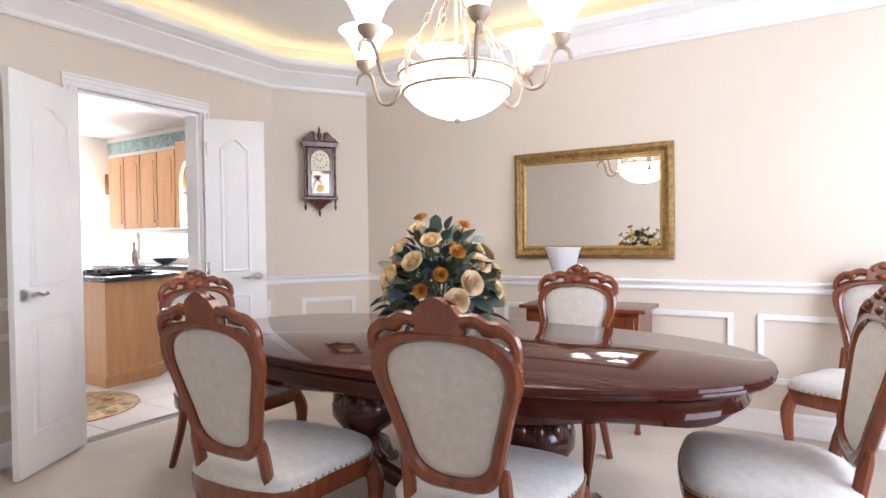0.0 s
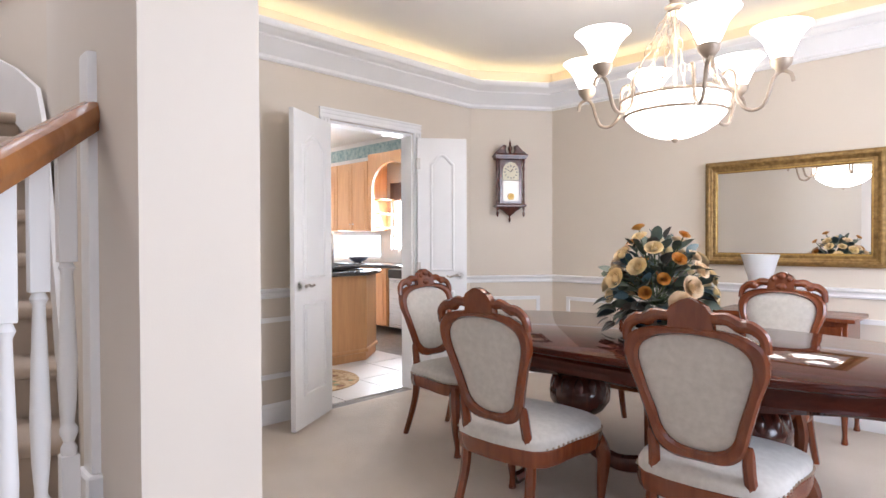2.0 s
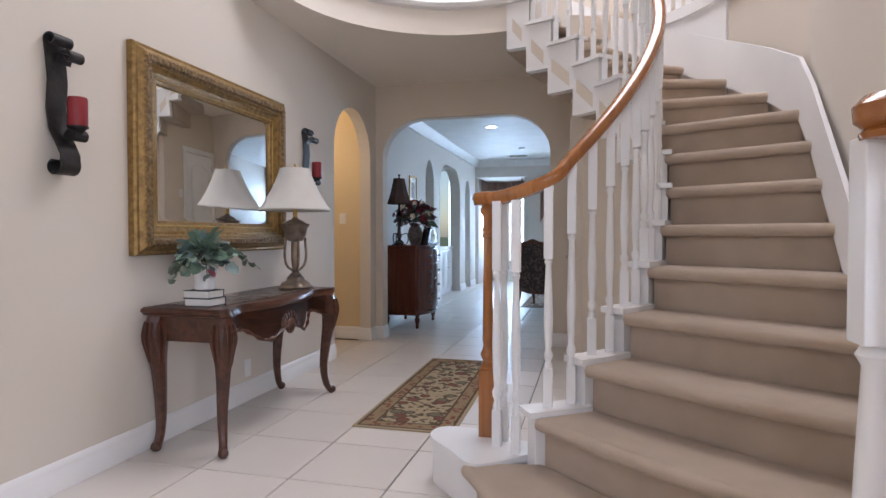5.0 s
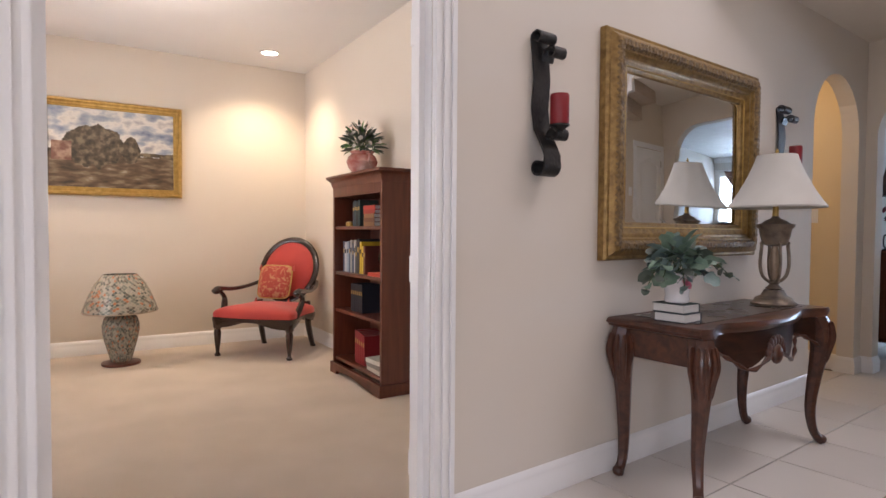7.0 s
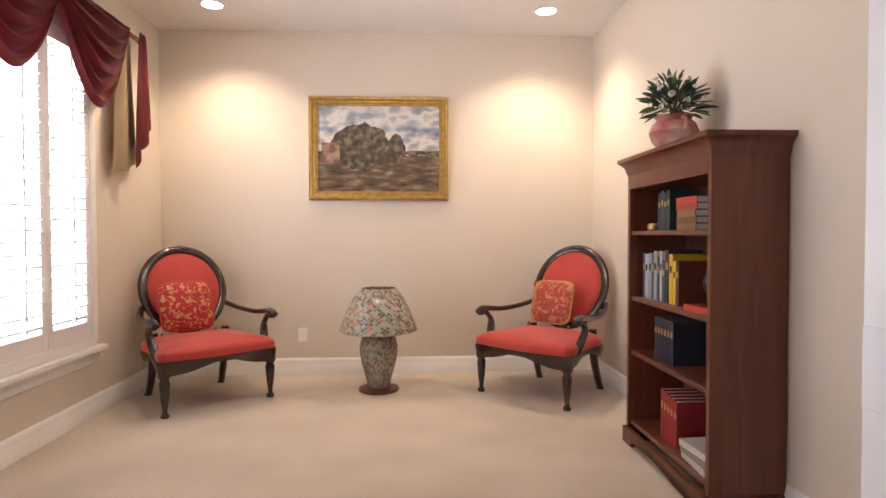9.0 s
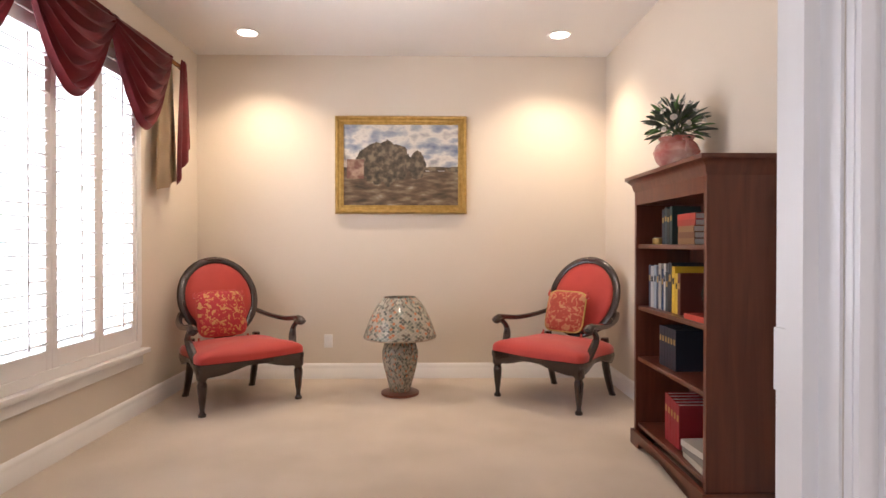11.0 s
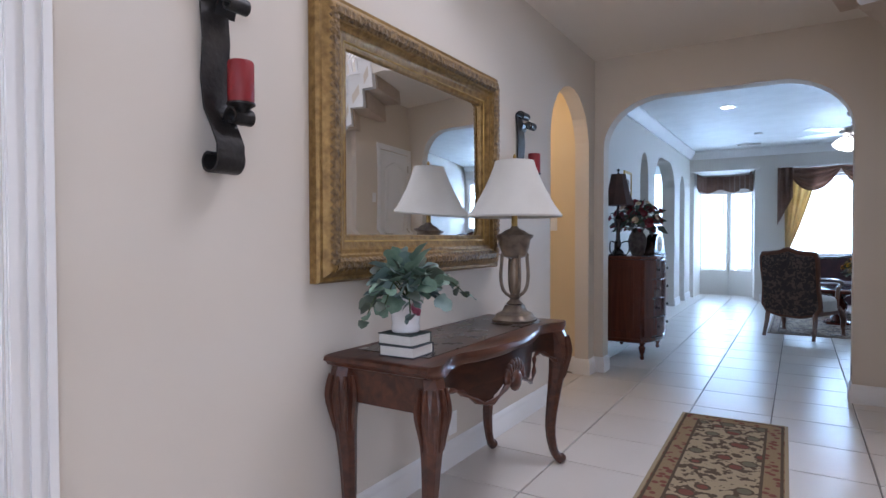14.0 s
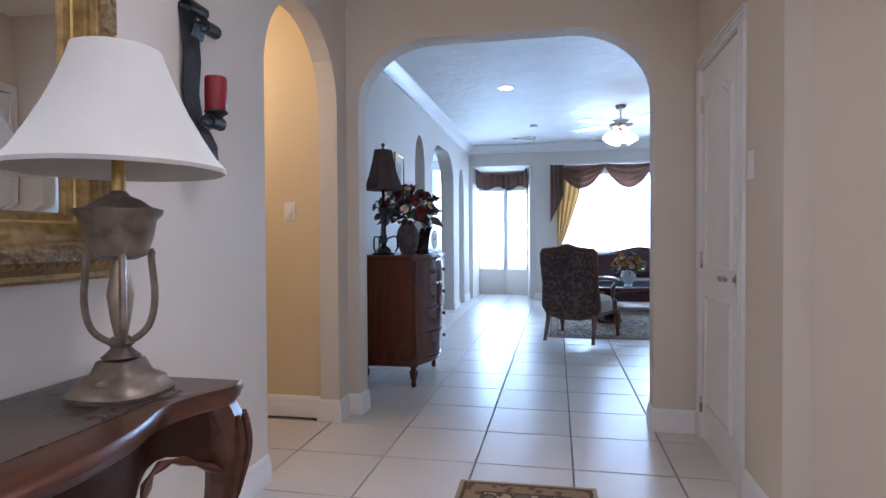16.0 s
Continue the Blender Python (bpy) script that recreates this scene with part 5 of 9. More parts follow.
def rose_mesh(name, r, material, seed=0):
    bm = BM()
    rnd = random.Random(seed)
    for ring, (n, rad, h, flare) in enumerate(((3, 0.22, 0.92, 0.03), (4, 0.42, 0.95, 0.05), (5, 0.65, 0.88, 0.10), (6, 0.88, 0.74, 0.18), (7, 1.0, 0.50, 0.30))):
        for k in range(n):
            t0 = 2 * math.pi * (k + 0.5 * (ring % 2)) / n + rnd.uniform(-0.15, 0.15)
            half = math.pi / n * 1.35
            rows = []
            for j in range(4):
                v = j / 3
                row = []
                for i in range(5):
                    u = i / 4 * 2 - 1
                    rr = r * (rad * (0.35 + 0.65 * math.sin(v * math.pi / 2)) + flare * v * v * (1 - 0.4 * u * u))
                    z = r * (h * v * (1 - 0.22 * u * u) - 0.25 + (0.06 * rnd.random()))
                    row.append(bm.verts.new((rr * math.cos(t0 + half * u), rr * math.sin(t0 + half * u), z)))
                rows.append(row)
            for a, b in zip(rows, rows[1:]):
                for i in range(4):
                    bm.faces.new((a[i], a[i + 1], b[i + 1], b[i]))
    lathe(bm, [(0.02 * r, -0.5 * r), (0.3 * r, -0.35 * r), (0.35 * r, 0.0)], 8)
    return as_mesh(name, bm, material)


PETAL = surface("cream_petals", (0.70, 0.53, 0.27), (0.84, 0.69, 0.42), 14, 0.6, 0.2, 80, vary=0.12)
PETAL_PINK = surface("blush_petals", (0.66, 0.48, 0.30), (0.78, 0.62, 0.42), 14, 0.6, 0.2, 80, vary=0.12)
PETAL_AMBER = surface("amber_petals", (0.42, 0.16, 0.02), (0.60, 0.28, 0.05), 14, 0.6, 0.2, 80, vary=0.12)
LEAF = surface("dusty_green_leaves", (0.055, 0.075, 0.055), (0.13, 0.155, 0.115), 16, 0.5, 0.2, 90, vary=0.3)
LEAF_DARK = surface("dark_plum_leaves", (0.03, 0.028, 0.025), (0.08, 0.065, 0.045), 16, 0.5, 0.2, 90, vary=0.3)
LEAF_BLUE = surface("slate_blue_leaves", (0.03, 0.06, 0.07), (0.07, 0.12, 0.14), 12, 0.5, 0.2, 90, vary=0.25)
STEM = surface("green_stems", (0.05, 0.08, 0.03), (0.09, 0.12, 0.05), 10, 0.6, 0.1, 60)


def aim(direction, roll=0.0):
    d = Vector(direction).normalized()
    return d.to_track_quat('Y', 'Z').to_matrix().to_4x4() @ Matrix.Rotation(roll, 4, 'Y')


def bouquet(holder, centre, radius, up, leaf_meshes, flower_meshes, n_leaf, n_flower, seed, low=-0.15, flower_scale=1.0, stems=True):
    """Leaves and flowers spread over a flattened dome."""
    rnd = random.Random(seed)
    C = Vector(centre)
    for i in range(n_leaf):
        t = i * 2.39996
        e = low + (1 - low) * ((i + 0.5) / n_leaf)
        e = min(max(e + rnd.uniform(-0.12, 0.12), -0.35), 0.98)
        c = math.sqrt(max(0, 1 - e * e))
        d = Vector((c * math.cos(t), c * math.sin(t), e))
        k = rnd.uniform(0.35, 0.84)
        p = C + Vector((d.x * radius * k, d.y * radius * k, d.z * up * k))
        o = new("leaf", leaf_meshes[rnd.randrange(len(leaf_meshes))])
        o.parent = holder
        s = rnd.uniform(0.75, 1.25)
        o.matrix_local = Matrix.Translation(p) @ aim(d + Vector((0, 0, rnd.uniform(-0.35, 0.15))), rnd.uniform(-1.0, 1.0)) @ Matrix.Diagonal((s, s, s, 1))
    for i in range(n_flower):
        t = i * 2.39996 + 0.7
        e = 0.05 + 0.9 * ((i + 0.4) / n_flower)
        c = math.sqrt(max(0, 1 - e * e))
        d = Vector((c * math.cos(t), c * math.sin(t), e))
        k = rnd.uniform(0.80, 1.05)
        p = C + Vector((d.x * radius * k, d.y * radius * k, d.z * up * k))
        o = new("flower", flower_meshes[i % len(flower_meshes)])
        o.parent = holder
        s = rnd.uniform(0.8, 1.15) * flower_scale
        o.matrix_local = Matrix.Translation(p) @ d.to_track_quat('Z', 'Y').to_matrix().to_4x4() @ Matrix.Diagonal((s, s, s, 1))
        if stems:
            part("stem", tube(BM(), spline([C, C + (p - C) * 0.5 + Vector((0, 0, 0.02)), p - d * 0.01], 3), 0.0028, 5), STEM, holder)


flowers = thing("flower_arrangement", (-1.36, 1.97, 0.762), "silk arrangement of cream roses and dusky leaves in dark bowl", "flowers")
bm = lathe(BM(), [(0.10, 0.0), (0.105, 0.008), (0.05, 0.02), (0.05, 0.03), (0.12, 0.06), (0.15, 0.09), (0.155, 0.11), (0.14, 0.11)], 24)
part("bowl", bm, surface("deep_blue_glaze", (0.01, 0.025, 0.05), (0.03, 0.06, 0.10), 10, 0.15, 0.1, 40), flowers, "dark blue glazed bowl")
lm = [leaf_mesh("leaf", 0.085, 0.026, LEAF), leaf_mesh("leaf", 0.075, 0.028, LEAF_DARK, 0.35), leaf_mesh("leaf", 0.085, 0.026, LEAF_BLUE, 0.3), leaf_mesh("leaf", 0.08, 0.024, LEAF, 0.3), leaf_mesh("leaf", 0.075, 0.024, LEAF, 0.2, 0.15)]
fm = [rose_mesh("flower", 0.046, PETAL, 1), rose_mesh("flower", 0.042, PETAL, 2), rose_mesh("flower", 0.046, PETAL_PINK, 3), rose_mesh("flower", 0.034, PETAL_AMBER, 4)]
bouquet(flowers, (0, 0, 0.15), 0.27, 0.38, lm, fm, 260, 36, 5, -0.3, 0.80)
for k, (x, y, h) in enumerate(((-0.05, 0.02, 0.40), (0.02, -0.02, 0.42), (-0.16, 0.0, 0.36), (0.07, 0.03, 0.38))):
    bm = tube(BM(), spline([(0, 0, 0.12), (x * 0.6, y * 0.6, h * 0.7), (x, y, h)], 4), 0.003, 5)
    for j in range(9):
        t = 0.5 + j * 0.06
        ball(bm, (x * t + 0.012 * (-1) ** j, y * t, 0.12 + (h - 0.12) * t), 0.010, (1.3, 0.6, 0.8), 1)
    part("leafy_spray", bm, LEAF, flowers, "dark green leafy spray")

# chandelier
CH = (-1.31, 2.05)
chan = thing("chandelier", (*CH, DC), "bronze six-arm chandelier with glowing alabaster bowl and shades", "chandelier")
GLASS_LIT = glowing("lit_alabaster_glass", (1.0, 0.92, 0.82), 9.0, (0.9, 0.86, 0.8), 0.35)
CHM = surface("champagne_bronze", (0.26, 0.20, 0.15), (0.44, 0.36, 0.28), 14, 0.5, 0.15, 80, metal=0.35)
Z = lambda z: z - DC
part("canopy", lathe(BM(), [(0.07, -0.001), (0.07, -0.012), (0.05, -0.028), (0.015, -0.04)][::-1], 20), CHM, chan)
part("centre_rod", lathe(BM(), [(0.008, Z(1.88)), (0.008, Z(2.30)), (0.022, Z(2.32)), (0.03, Z(2.35)), (0.022, Z(2.38)), (0.012, Z(2.40)), (0.009, Z(2.94))], 12), CHM, chan)
part("hub", lathe(BM(), [(0.02, Z(2.26)), (0.045, Z(2.275)), (0.03, Z(2.29)), (0.05, Z(2.305)), (0.02, Z(2.33))], 16), CHM, chan)
part("bowl", lathe(BM(), [(0.02, Z(1.694)), (0.07, Z(1.70)), (0.13, Z(1.722)), (0.185, Z(1.757)), (0.222, Z(1.80)), (0.218, Z(1.802)), (0.18, Z(1.765)), (0.0, Z(1.705))], 32), GLASS_LIT, chan, "glowing alabaster glass bowl")
part("finial", lathe(BM(), [(0.004, Z(1.672)), (0.012, Z(1.678)), (0.016, Z(1.69)), (0.01, Z(1.699))], 12), CHM, chan)
for r, z in ((0.226, 1.803), (0.243, 1.872)):
    part("gallery_ring", tube(BM(), [(r * math.cos(t), r * math.sin(t), Z(z)) for t in [2 * math.pi * i / 40 for i in range(40)]], 0.0075, 6, closed=True), CHM, chan)
for i in range(36):
    t = 2 * math.pi * i / 36
    part("gallery_bar", tube(BM(), [(0.227 * math.cos(t), 0.227 * math.sin(t), Z(1.803)), (0.243 * math.cos(t), 0.243 * math.sin(t), Z(1.872))], 0.0022, 4), CHM, chan)
part("glass_band", lathe(BM(), [(0.222, Z(1.806)), (0.237, Z(1.868)), (0.233, Z(1.868)), (0.218, Z(1.806))], 32), GLASS_LIT, chan, "glowing glass band")
for k in range(6):
    t = radians(-50 + 60 * k)
    c, s = math.cos(t), math.sin(t)
    def q(r, z):
        return (r * c, r * s, Z(z))
    arm = part("arm", tube(BM(), spline([q(0.20, 1.955), q(0.225, 1.975), q(0.25, 1.955), q(0.255, 1.90), q(0.265, 1.83), q(0.31, 1.785), q(0.36, 1.795), q(0.385, 1.85), q(0.40, 1.905), q(0.43, 1.935), q(0.465, 1.92), q(0.475, 1.885)], 4), 0.0085, 7, up=(-s, c, 0)), CHM, chan)
    part("cup", lathe(BM(), [(0.012, Z(1.932)), (0.026, Z(1.945)), (0.042, Z(1.965)), (0.044, Z(1.985)), (0.03, Z(1.99))], 16, (0.43 * c, 0.43 * s, 0)), CHM, arm)
    part("shade", lathe(BM(), [(0.03, Z(1.988)), (0.042, Z(2.0)), (0.055, Z(2.03)), (0.072, Z(2.07)), (0.10, Z(2.105)), (0.118, Z(2.12)), (0.114, Z(2.122)), (0.09, Z(2.10)), (0.06, Z(2.05)), (0.03, Z(2.0))], 24, (0.43 * c, 0.43 * s, 0)), GLASS_LIT, arm, "glowing frosted bell shade")
for k in range(6):
    t = radians(-20 + 60 * k)
    c, s = math.cos(t), math.sin(t)
    bm = BM()
    a, b = Vector((0.243 * c, 0.243 * s, Z(1.875))), Vector((0.03 * c, 0.03 * s, Z(2.29)))
    n = 8
    d = (b - a).normalized()
    side = Vector((-s, c, 0))
    for i in range(n):
        p, e = a + (b - a) * (i / n), a + (b - a) * ((i + 1.12) / n)
        w = side if i % 2 else d.cross(side)
        tube(bm, [p + w * 0.004, p + (e - p) * 0.3 + w * 0.011, p + (e - p) * 0.7 + w * 0.011, e + w * 0.004, e - w * 0.004, p + (e - p) * 0.7 - w * 0.011, p + (e - p) * 0.3 - w * 0.011, p - w * 0.004], 0.0028, 4, closed=True)
    part("chain", bm, CHM, chan, "bronze link chain")


# framed mirror
def picture_frame(parent, w, h, width, depth, rows, material, name="frame", bead=0.0, bead_mat=None):
    """A mitred frame round a w by h outer rectangle in the local xz plane, front towards -y. rows: (share of width, share of depth)."""
    bm = BM()
    loops = []
    for f, g in rows:
        i = width * f
        loops.append([bm.verts.new((sx * (w / 2 - i), -depth * g, sz * (h / 2 - i))) for sx, sz in ((-1, -1), (1, -1), (1, 1), (-1, 1))])
    for a, b in zip(loops, loops[1:]):
        for k in range(4):
            bm.faces.new((a[k], a[(k + 1) % 4], b[(k + 1) % 4], b[k]))
    part(name, bm, material, parent)
    return parent


def bead_run(parent, w, h, inset, y, r, pitch, material, name, wave=0.35, label=""):
    """A carved strip round a frame: a bar whose thickness swells and shrinks."""
    x, z = w / 2 - inset, h / 2 - inset
    corners = [(-x, -z), (x, -z), (x, z), (-x, z)]
    for i in range(4):
        a, b = Vector(corners[i]), Vector(corners[(i + 1) % 4])
        n = max(6, int((b - a).length / pitch))
        pts = [(*((a + (b - a) * (k / n)).to_tuple()[:1]), y, (a + (b - a) * (k / n))[1]) for k in range(n + 1)]
        part(name, tube(BM(), pts, [r * (1 + wave * (-1) ** k) for k in range(n + 1)], 6, up=(0, 1, 0), flat=0.6), material, parent, label)


mir = thing("wall_mirror", (-1.295, 3.858, 1.415), "wide wall mirror in carved antique gold frame", "mirror")
picture_frame(mir, 1.10, 0.755, 0.088, 0.05, [(0, 0), (0, 0.55), (0.12, 0.8), (0.3, 0.95), (0.5, 0.8), (0.62, 0.55), (0.8, 0.6), (0.9, 0.45), (1.0, 0.35), (1.0, 0.2)], GOLD)
bead_run(mir, 1.10, 0.755, 0.028, -0.045, 0.010, 0.011, GOLD, "carved_border", 0.2)
bead_run(mir, 1.10, 0.755, 0.078, -0.024, 0.006, 0.012, BRIGHT_GOLD, "inner_bead", 0.25)
bm = box(BM(), -0.463, 0.463, -0.016, -0.006, -0.291, 0.291)
part("mirror_glass", bm, MIRROR, mir, "clear mirror glass")

# side table with a glass vase
st = thing("side_table", (-1.24, 3.62, 0), "small cherry side table with drawers", "side table")
part("top", box(BM(), -0.40, 0.40, -0.21, 0.21, 0.725, 0.75, 0.006, 2), CHERRY, st)
part("body", box(BM(), -0.36, 0.36, -0.18, 0.19, 0.47, 0.725, 0.003), CHERRY, st)
for x in (-0.18, 0.18):
    d_ = part("drawer", box(BM(), x - 0.155, x + 0.155, -0.192, -0.178, 0.50, 0.70, 0.004), CHERRY, st)
    part("knob", ball(BM(), (x, -0.205, 0.60), 0.013), NICKEL, d_)
for x in (-0.33, 0.33):
    for y in (-0.16, 0.16):
        part("leg", cabriole(BM(), (x * 1.05, y * 1.1, 0), (x * 1.04, y * 1.08, 0.36), (x, y, 0.48), (0.026, 0.028, 0.017, 0.013, 0.02)), CHERRY, st)
FROST, _n, _l, _b = base_material("frosted_white_glass", 0.45, 0, (0.86, 0.86, 0.85))
_b.inputs["Transmission Weight"].default_value = 0.35
bm = lathe(BM(), [(0.055, 0), (0.06, 0.01), (0.03, 0.04), (0.035, 0.08), (0.06, 0.17), (0.085, 0.26), (0.105, 0.33), (0.118, 0.37), (0.114, 0.37), (0.08, 0.26), (0.03, 0.09)], 24)
single("glass_vase", bm, FROST, "frosted white flared glass vase on the side table", "vase", place=(-1.40, 3.60, 0.75))

# wall clock
wn = Vector((0.82, -0.575))
clock = thing("wall_clock", (-3.484, 3.512, 1.40), "carved mahogany pendulum wall clock with cream dial", "clock", turn=math.degrees(math.atan2(wn.y, wn.x)) + 90)
CW = wood("clock_mahogany", (0.05, 0.012, 0.008), (0.13, 0.035, 0.02), 0.25, "z", coat=0.4)
part("case", box(BM(), -0.105, 0.105, -0.09, -0.002, 0.15, 0.55, 0.004), CW, clock)
part("cornice", ring_stack(BM(), [(-0.15, -0.125), (0.15, -0.125), (0.15, -0.002), (-0.15, -0.002)], [(0.02, 0.55), (0.01, 0.558), (0.012, 0.57), (0.0, 0.578), (0.0, 0.592), (0.015, 0.60)]), CW, clock)
part("base_moulding", ring_stack(BM(), [(-0.14, -0.12), (0.14, -0.12), (0.14, -0.002), (-0.14, -0.002)], [(0.015, 0.118), (0.0, 0.126), (0.0, 0.138), (0.018, 0.15)]), CW, clock)
part("lower_bracket", lathe(BM(), [(0.012, 0.045), (0.03, 0.055), (0.06, 0.085), (0.10, 0.105), (0.11, 0.118)], 16, (0, -0.05, 0), (1, 0.45)), CW, clock)
for s in (-1, 1):
    part("turned_column", lathe(BM(), [(0.012, 0.15), (0.014, 0.17), (0.008, 0.19), (0.013, 0.23), (0.008, 0.27), (0.013, 0.30), (0.009, 0.34), (0.009, 0.44), (0.013, 0.47), (0.008, 0.50), (0.014, 0.53), (0.012, 0.55)], 10, (s * 0.122, -0.085, 0)), CW, clock)
    part("drop_finial", lathe(BM(), [(0.003, 0.03), (0.009, 0.045), (0.012, 0.065), (0.006, 0.085), (0.011, 0.10), (0.011, 0.118)], 10, (s * 0.122, -0.085, 0)), CW, clock)
    part("swan_neck", prism(BM(), [(s * 0.03, 0.60), (s * 0.145, 0.60), (s * 0.135, 0.622), (s * 0.10, 0.632), (s * 0.085, 0.66), (s * 0.065, 0.682), (s * 0.035, 0.672), (s * 0.055, 0.652), (s * 0.05, 0.625)], "y", -0.085, -0.055), CW, clock)
part("top_finial", lathe(BM(), [(0.02, 0.60), (0.01, 0.62), (0.02, 0.645), (0.02, 0.66), (0.008, 0.68), (0.012, 0.695), (0.004, 0.715), (0.001, 0.74)], 10, (0, -0.07, 0)), CW, clock)
part("bottom_finial", lathe(BM(), [(0.001, -0.02), (0.008, -0.005), (0.012, 0.015), (0.005, 0.032), (0.012, 0.046)], 10, (0, -0.05, 0)), CW, clock)
DARKGLASS, _n, _l, _b = base_material("dark_clock_glass", 0.04, 0.6, (0.16, 0.13, 0.10))
DIAL = surface("cream_clock_dial", (0.72, 0.66, 0.48), (0.80, 0.74, 0.56), 12, 0.5, 0.05, 90)
dial = part("dial", prism(BM(), [(-0.075, 0.36), (0.075, 0.36)] + [(0.075 * math.cos(t), 0.44 + 0.085 * math.sin(t)) for t in [math.pi * i / 12 for i in range(13)]], "y", -0.097, -0.0905), DIAL, clock, "cream dial with black numerals")
INK, _n, _l, _b = base_material("black_ink", 0.6, 0, (0.02, 0.02, 0.02))
for i in range(12):
    t = math.pi / 6 * i
    part("numeral_bar", box(BM(), -0.004, 0.004, -0.0985, -0.097, -0.007, 0.007), INK, dial).matrix_local = pose(0.055 * math.sin(t), 0, 0.435 + 0.055 * math.cos(t), 0, math.degrees(t), 0)
part("hour_hand", box(BM(), -0.003, 0.003, -0.1005, -0.099, 0, 0.032), INK, dial).matrix_local = pose(0, 0, 0.435, 0, 30, 0)
part("minute_hand", box(BM(), -0.002, 0.002, -0.1025, -0.101, 0, 0.048), INK, dial).matrix_local = pose(0, 0, 0.435, 0, -62, 0)
part("pendulum_window", box(BM(), -0.072, 0.072, -0.0935, -0.0905, 0.175, 0.355), DARKGLASS, clock, "shiny pendulum window")
pen = part("pendulum", lathe(BM(), [(0.001, 0), (0.028, 0.002), (0.03, 0.006), (0.001, 0.01)], 20, m=pose(0, -0.095, 0.215, 90)), BRIGHT_GOLD, clock, "round brass pendulum bob")

# ---------------------------------------------------------------- hall
CON = (-3.60, -3.02)
console = thing("console_table", (*CON, 0), "carved walnut console table with serpentine front and cabriole legs", "console table")
front = [(-0.665, 0.225), (-0.60, 0.24), (-0.50, 0.20), (-0.40, 0.19), (-0.30, 0.225), (-0.15, 0.255), (0, 0.262), (0.15, 0.255), (0.30, 0.225), (0.40, 0.19), (0.50, 0.20), (0.60, 0.24), (0.665, 0.225)]
fs = [(p.x, p.y) for p in spline([(*q, 0) for q in front], 3)]
ct = [(-0.665, -0.235)] + [(0.665, -0.235)] + [(x, y) for x, y in reversed(fs)]
bm = ring_stack(BM(), ct, [(0.03, 0.705), (0.012, 0.712), (0.006, 0.722), (-0.004, 0.728), (0.0, 0.742), (0.012, 0.75)])
part("top", bm, WALNUT, console, "walnut top with inset panel")
bm = box(BM(), -0.53, 0.53, -0.19, 0.14, 0.7495, 0.7525)
part("inset", bm, surface("dark_inset_stone", (0.03, 0.022, 0.018), (0.09, 0.062, 0.045), 9, 0.28, 0.03, 40), console, "dark polished inset panel")
bm = BM()
rows = []
for off, zz in ((0.035, 0.706), (0.03, 0.66), (0.035, None)):
    row = []
    for i, (x, y) in enumerate(fs):
        u = x / 0.665
        low = 0.575 + 0.045 * math.cos(u * math.pi * 3) - 0.03 * math.exp(-(u / 0.16) ** 2)
        row.append(bm.verts.new((x * 0.95, y - off, zz or low)))
    rows.append(row)
for a, b in zip(rows, rows[1:]):
    for i in range(len(fs) - 1):
        bm.faces.new((a[i], a[i + 1], b[i + 1], b[i]))
bmesh.ops.solidify(bm, geom=bm.faces[:], thickness=0.025)
part("front_apron", bm, WALNUT, console, "serpentine carved apron")
for s in (-1, 1):
    part("side_apron", box(BM(), s * 0.62, s * 0.595, -0.20, 0.18, 0.575, 0.706, 0.003), WALNUT, console)
bm = tube(BM(), [(x * 0.95, y - 0.02, 0.567 + 0.045 * math.cos(x / 0.665 * math.pi * 3) - 0.03 * math.exp(-(x / 0.665 / 0.16) ** 2)) for x, y in fs], [0.009 + 0.004 * (-1) ** i for i in range(len(fs))], 6)
part("gadrooned_edge", bm, WALNUT, console)
bm = BM()
for i in range(9):
    t = math.pi * i / 8
    ball(bm, (0.075 * math.cos(t), 0.235, 0.585 + 0.055 * math.sin(t)), 0.026, (0.8, 0.55, 1.2), 2)
ball(bm, (0, 0.24, 0.575), 0.045, (1, 0.55, 1.1), 2)
box(bm, -0.05, 0.05, 0.215, 0.232, 0.56, 0.63, 0.004)
tagged(part("carved_shell", bm, WALNUT, console, "carved central shell"), kind="stuff")
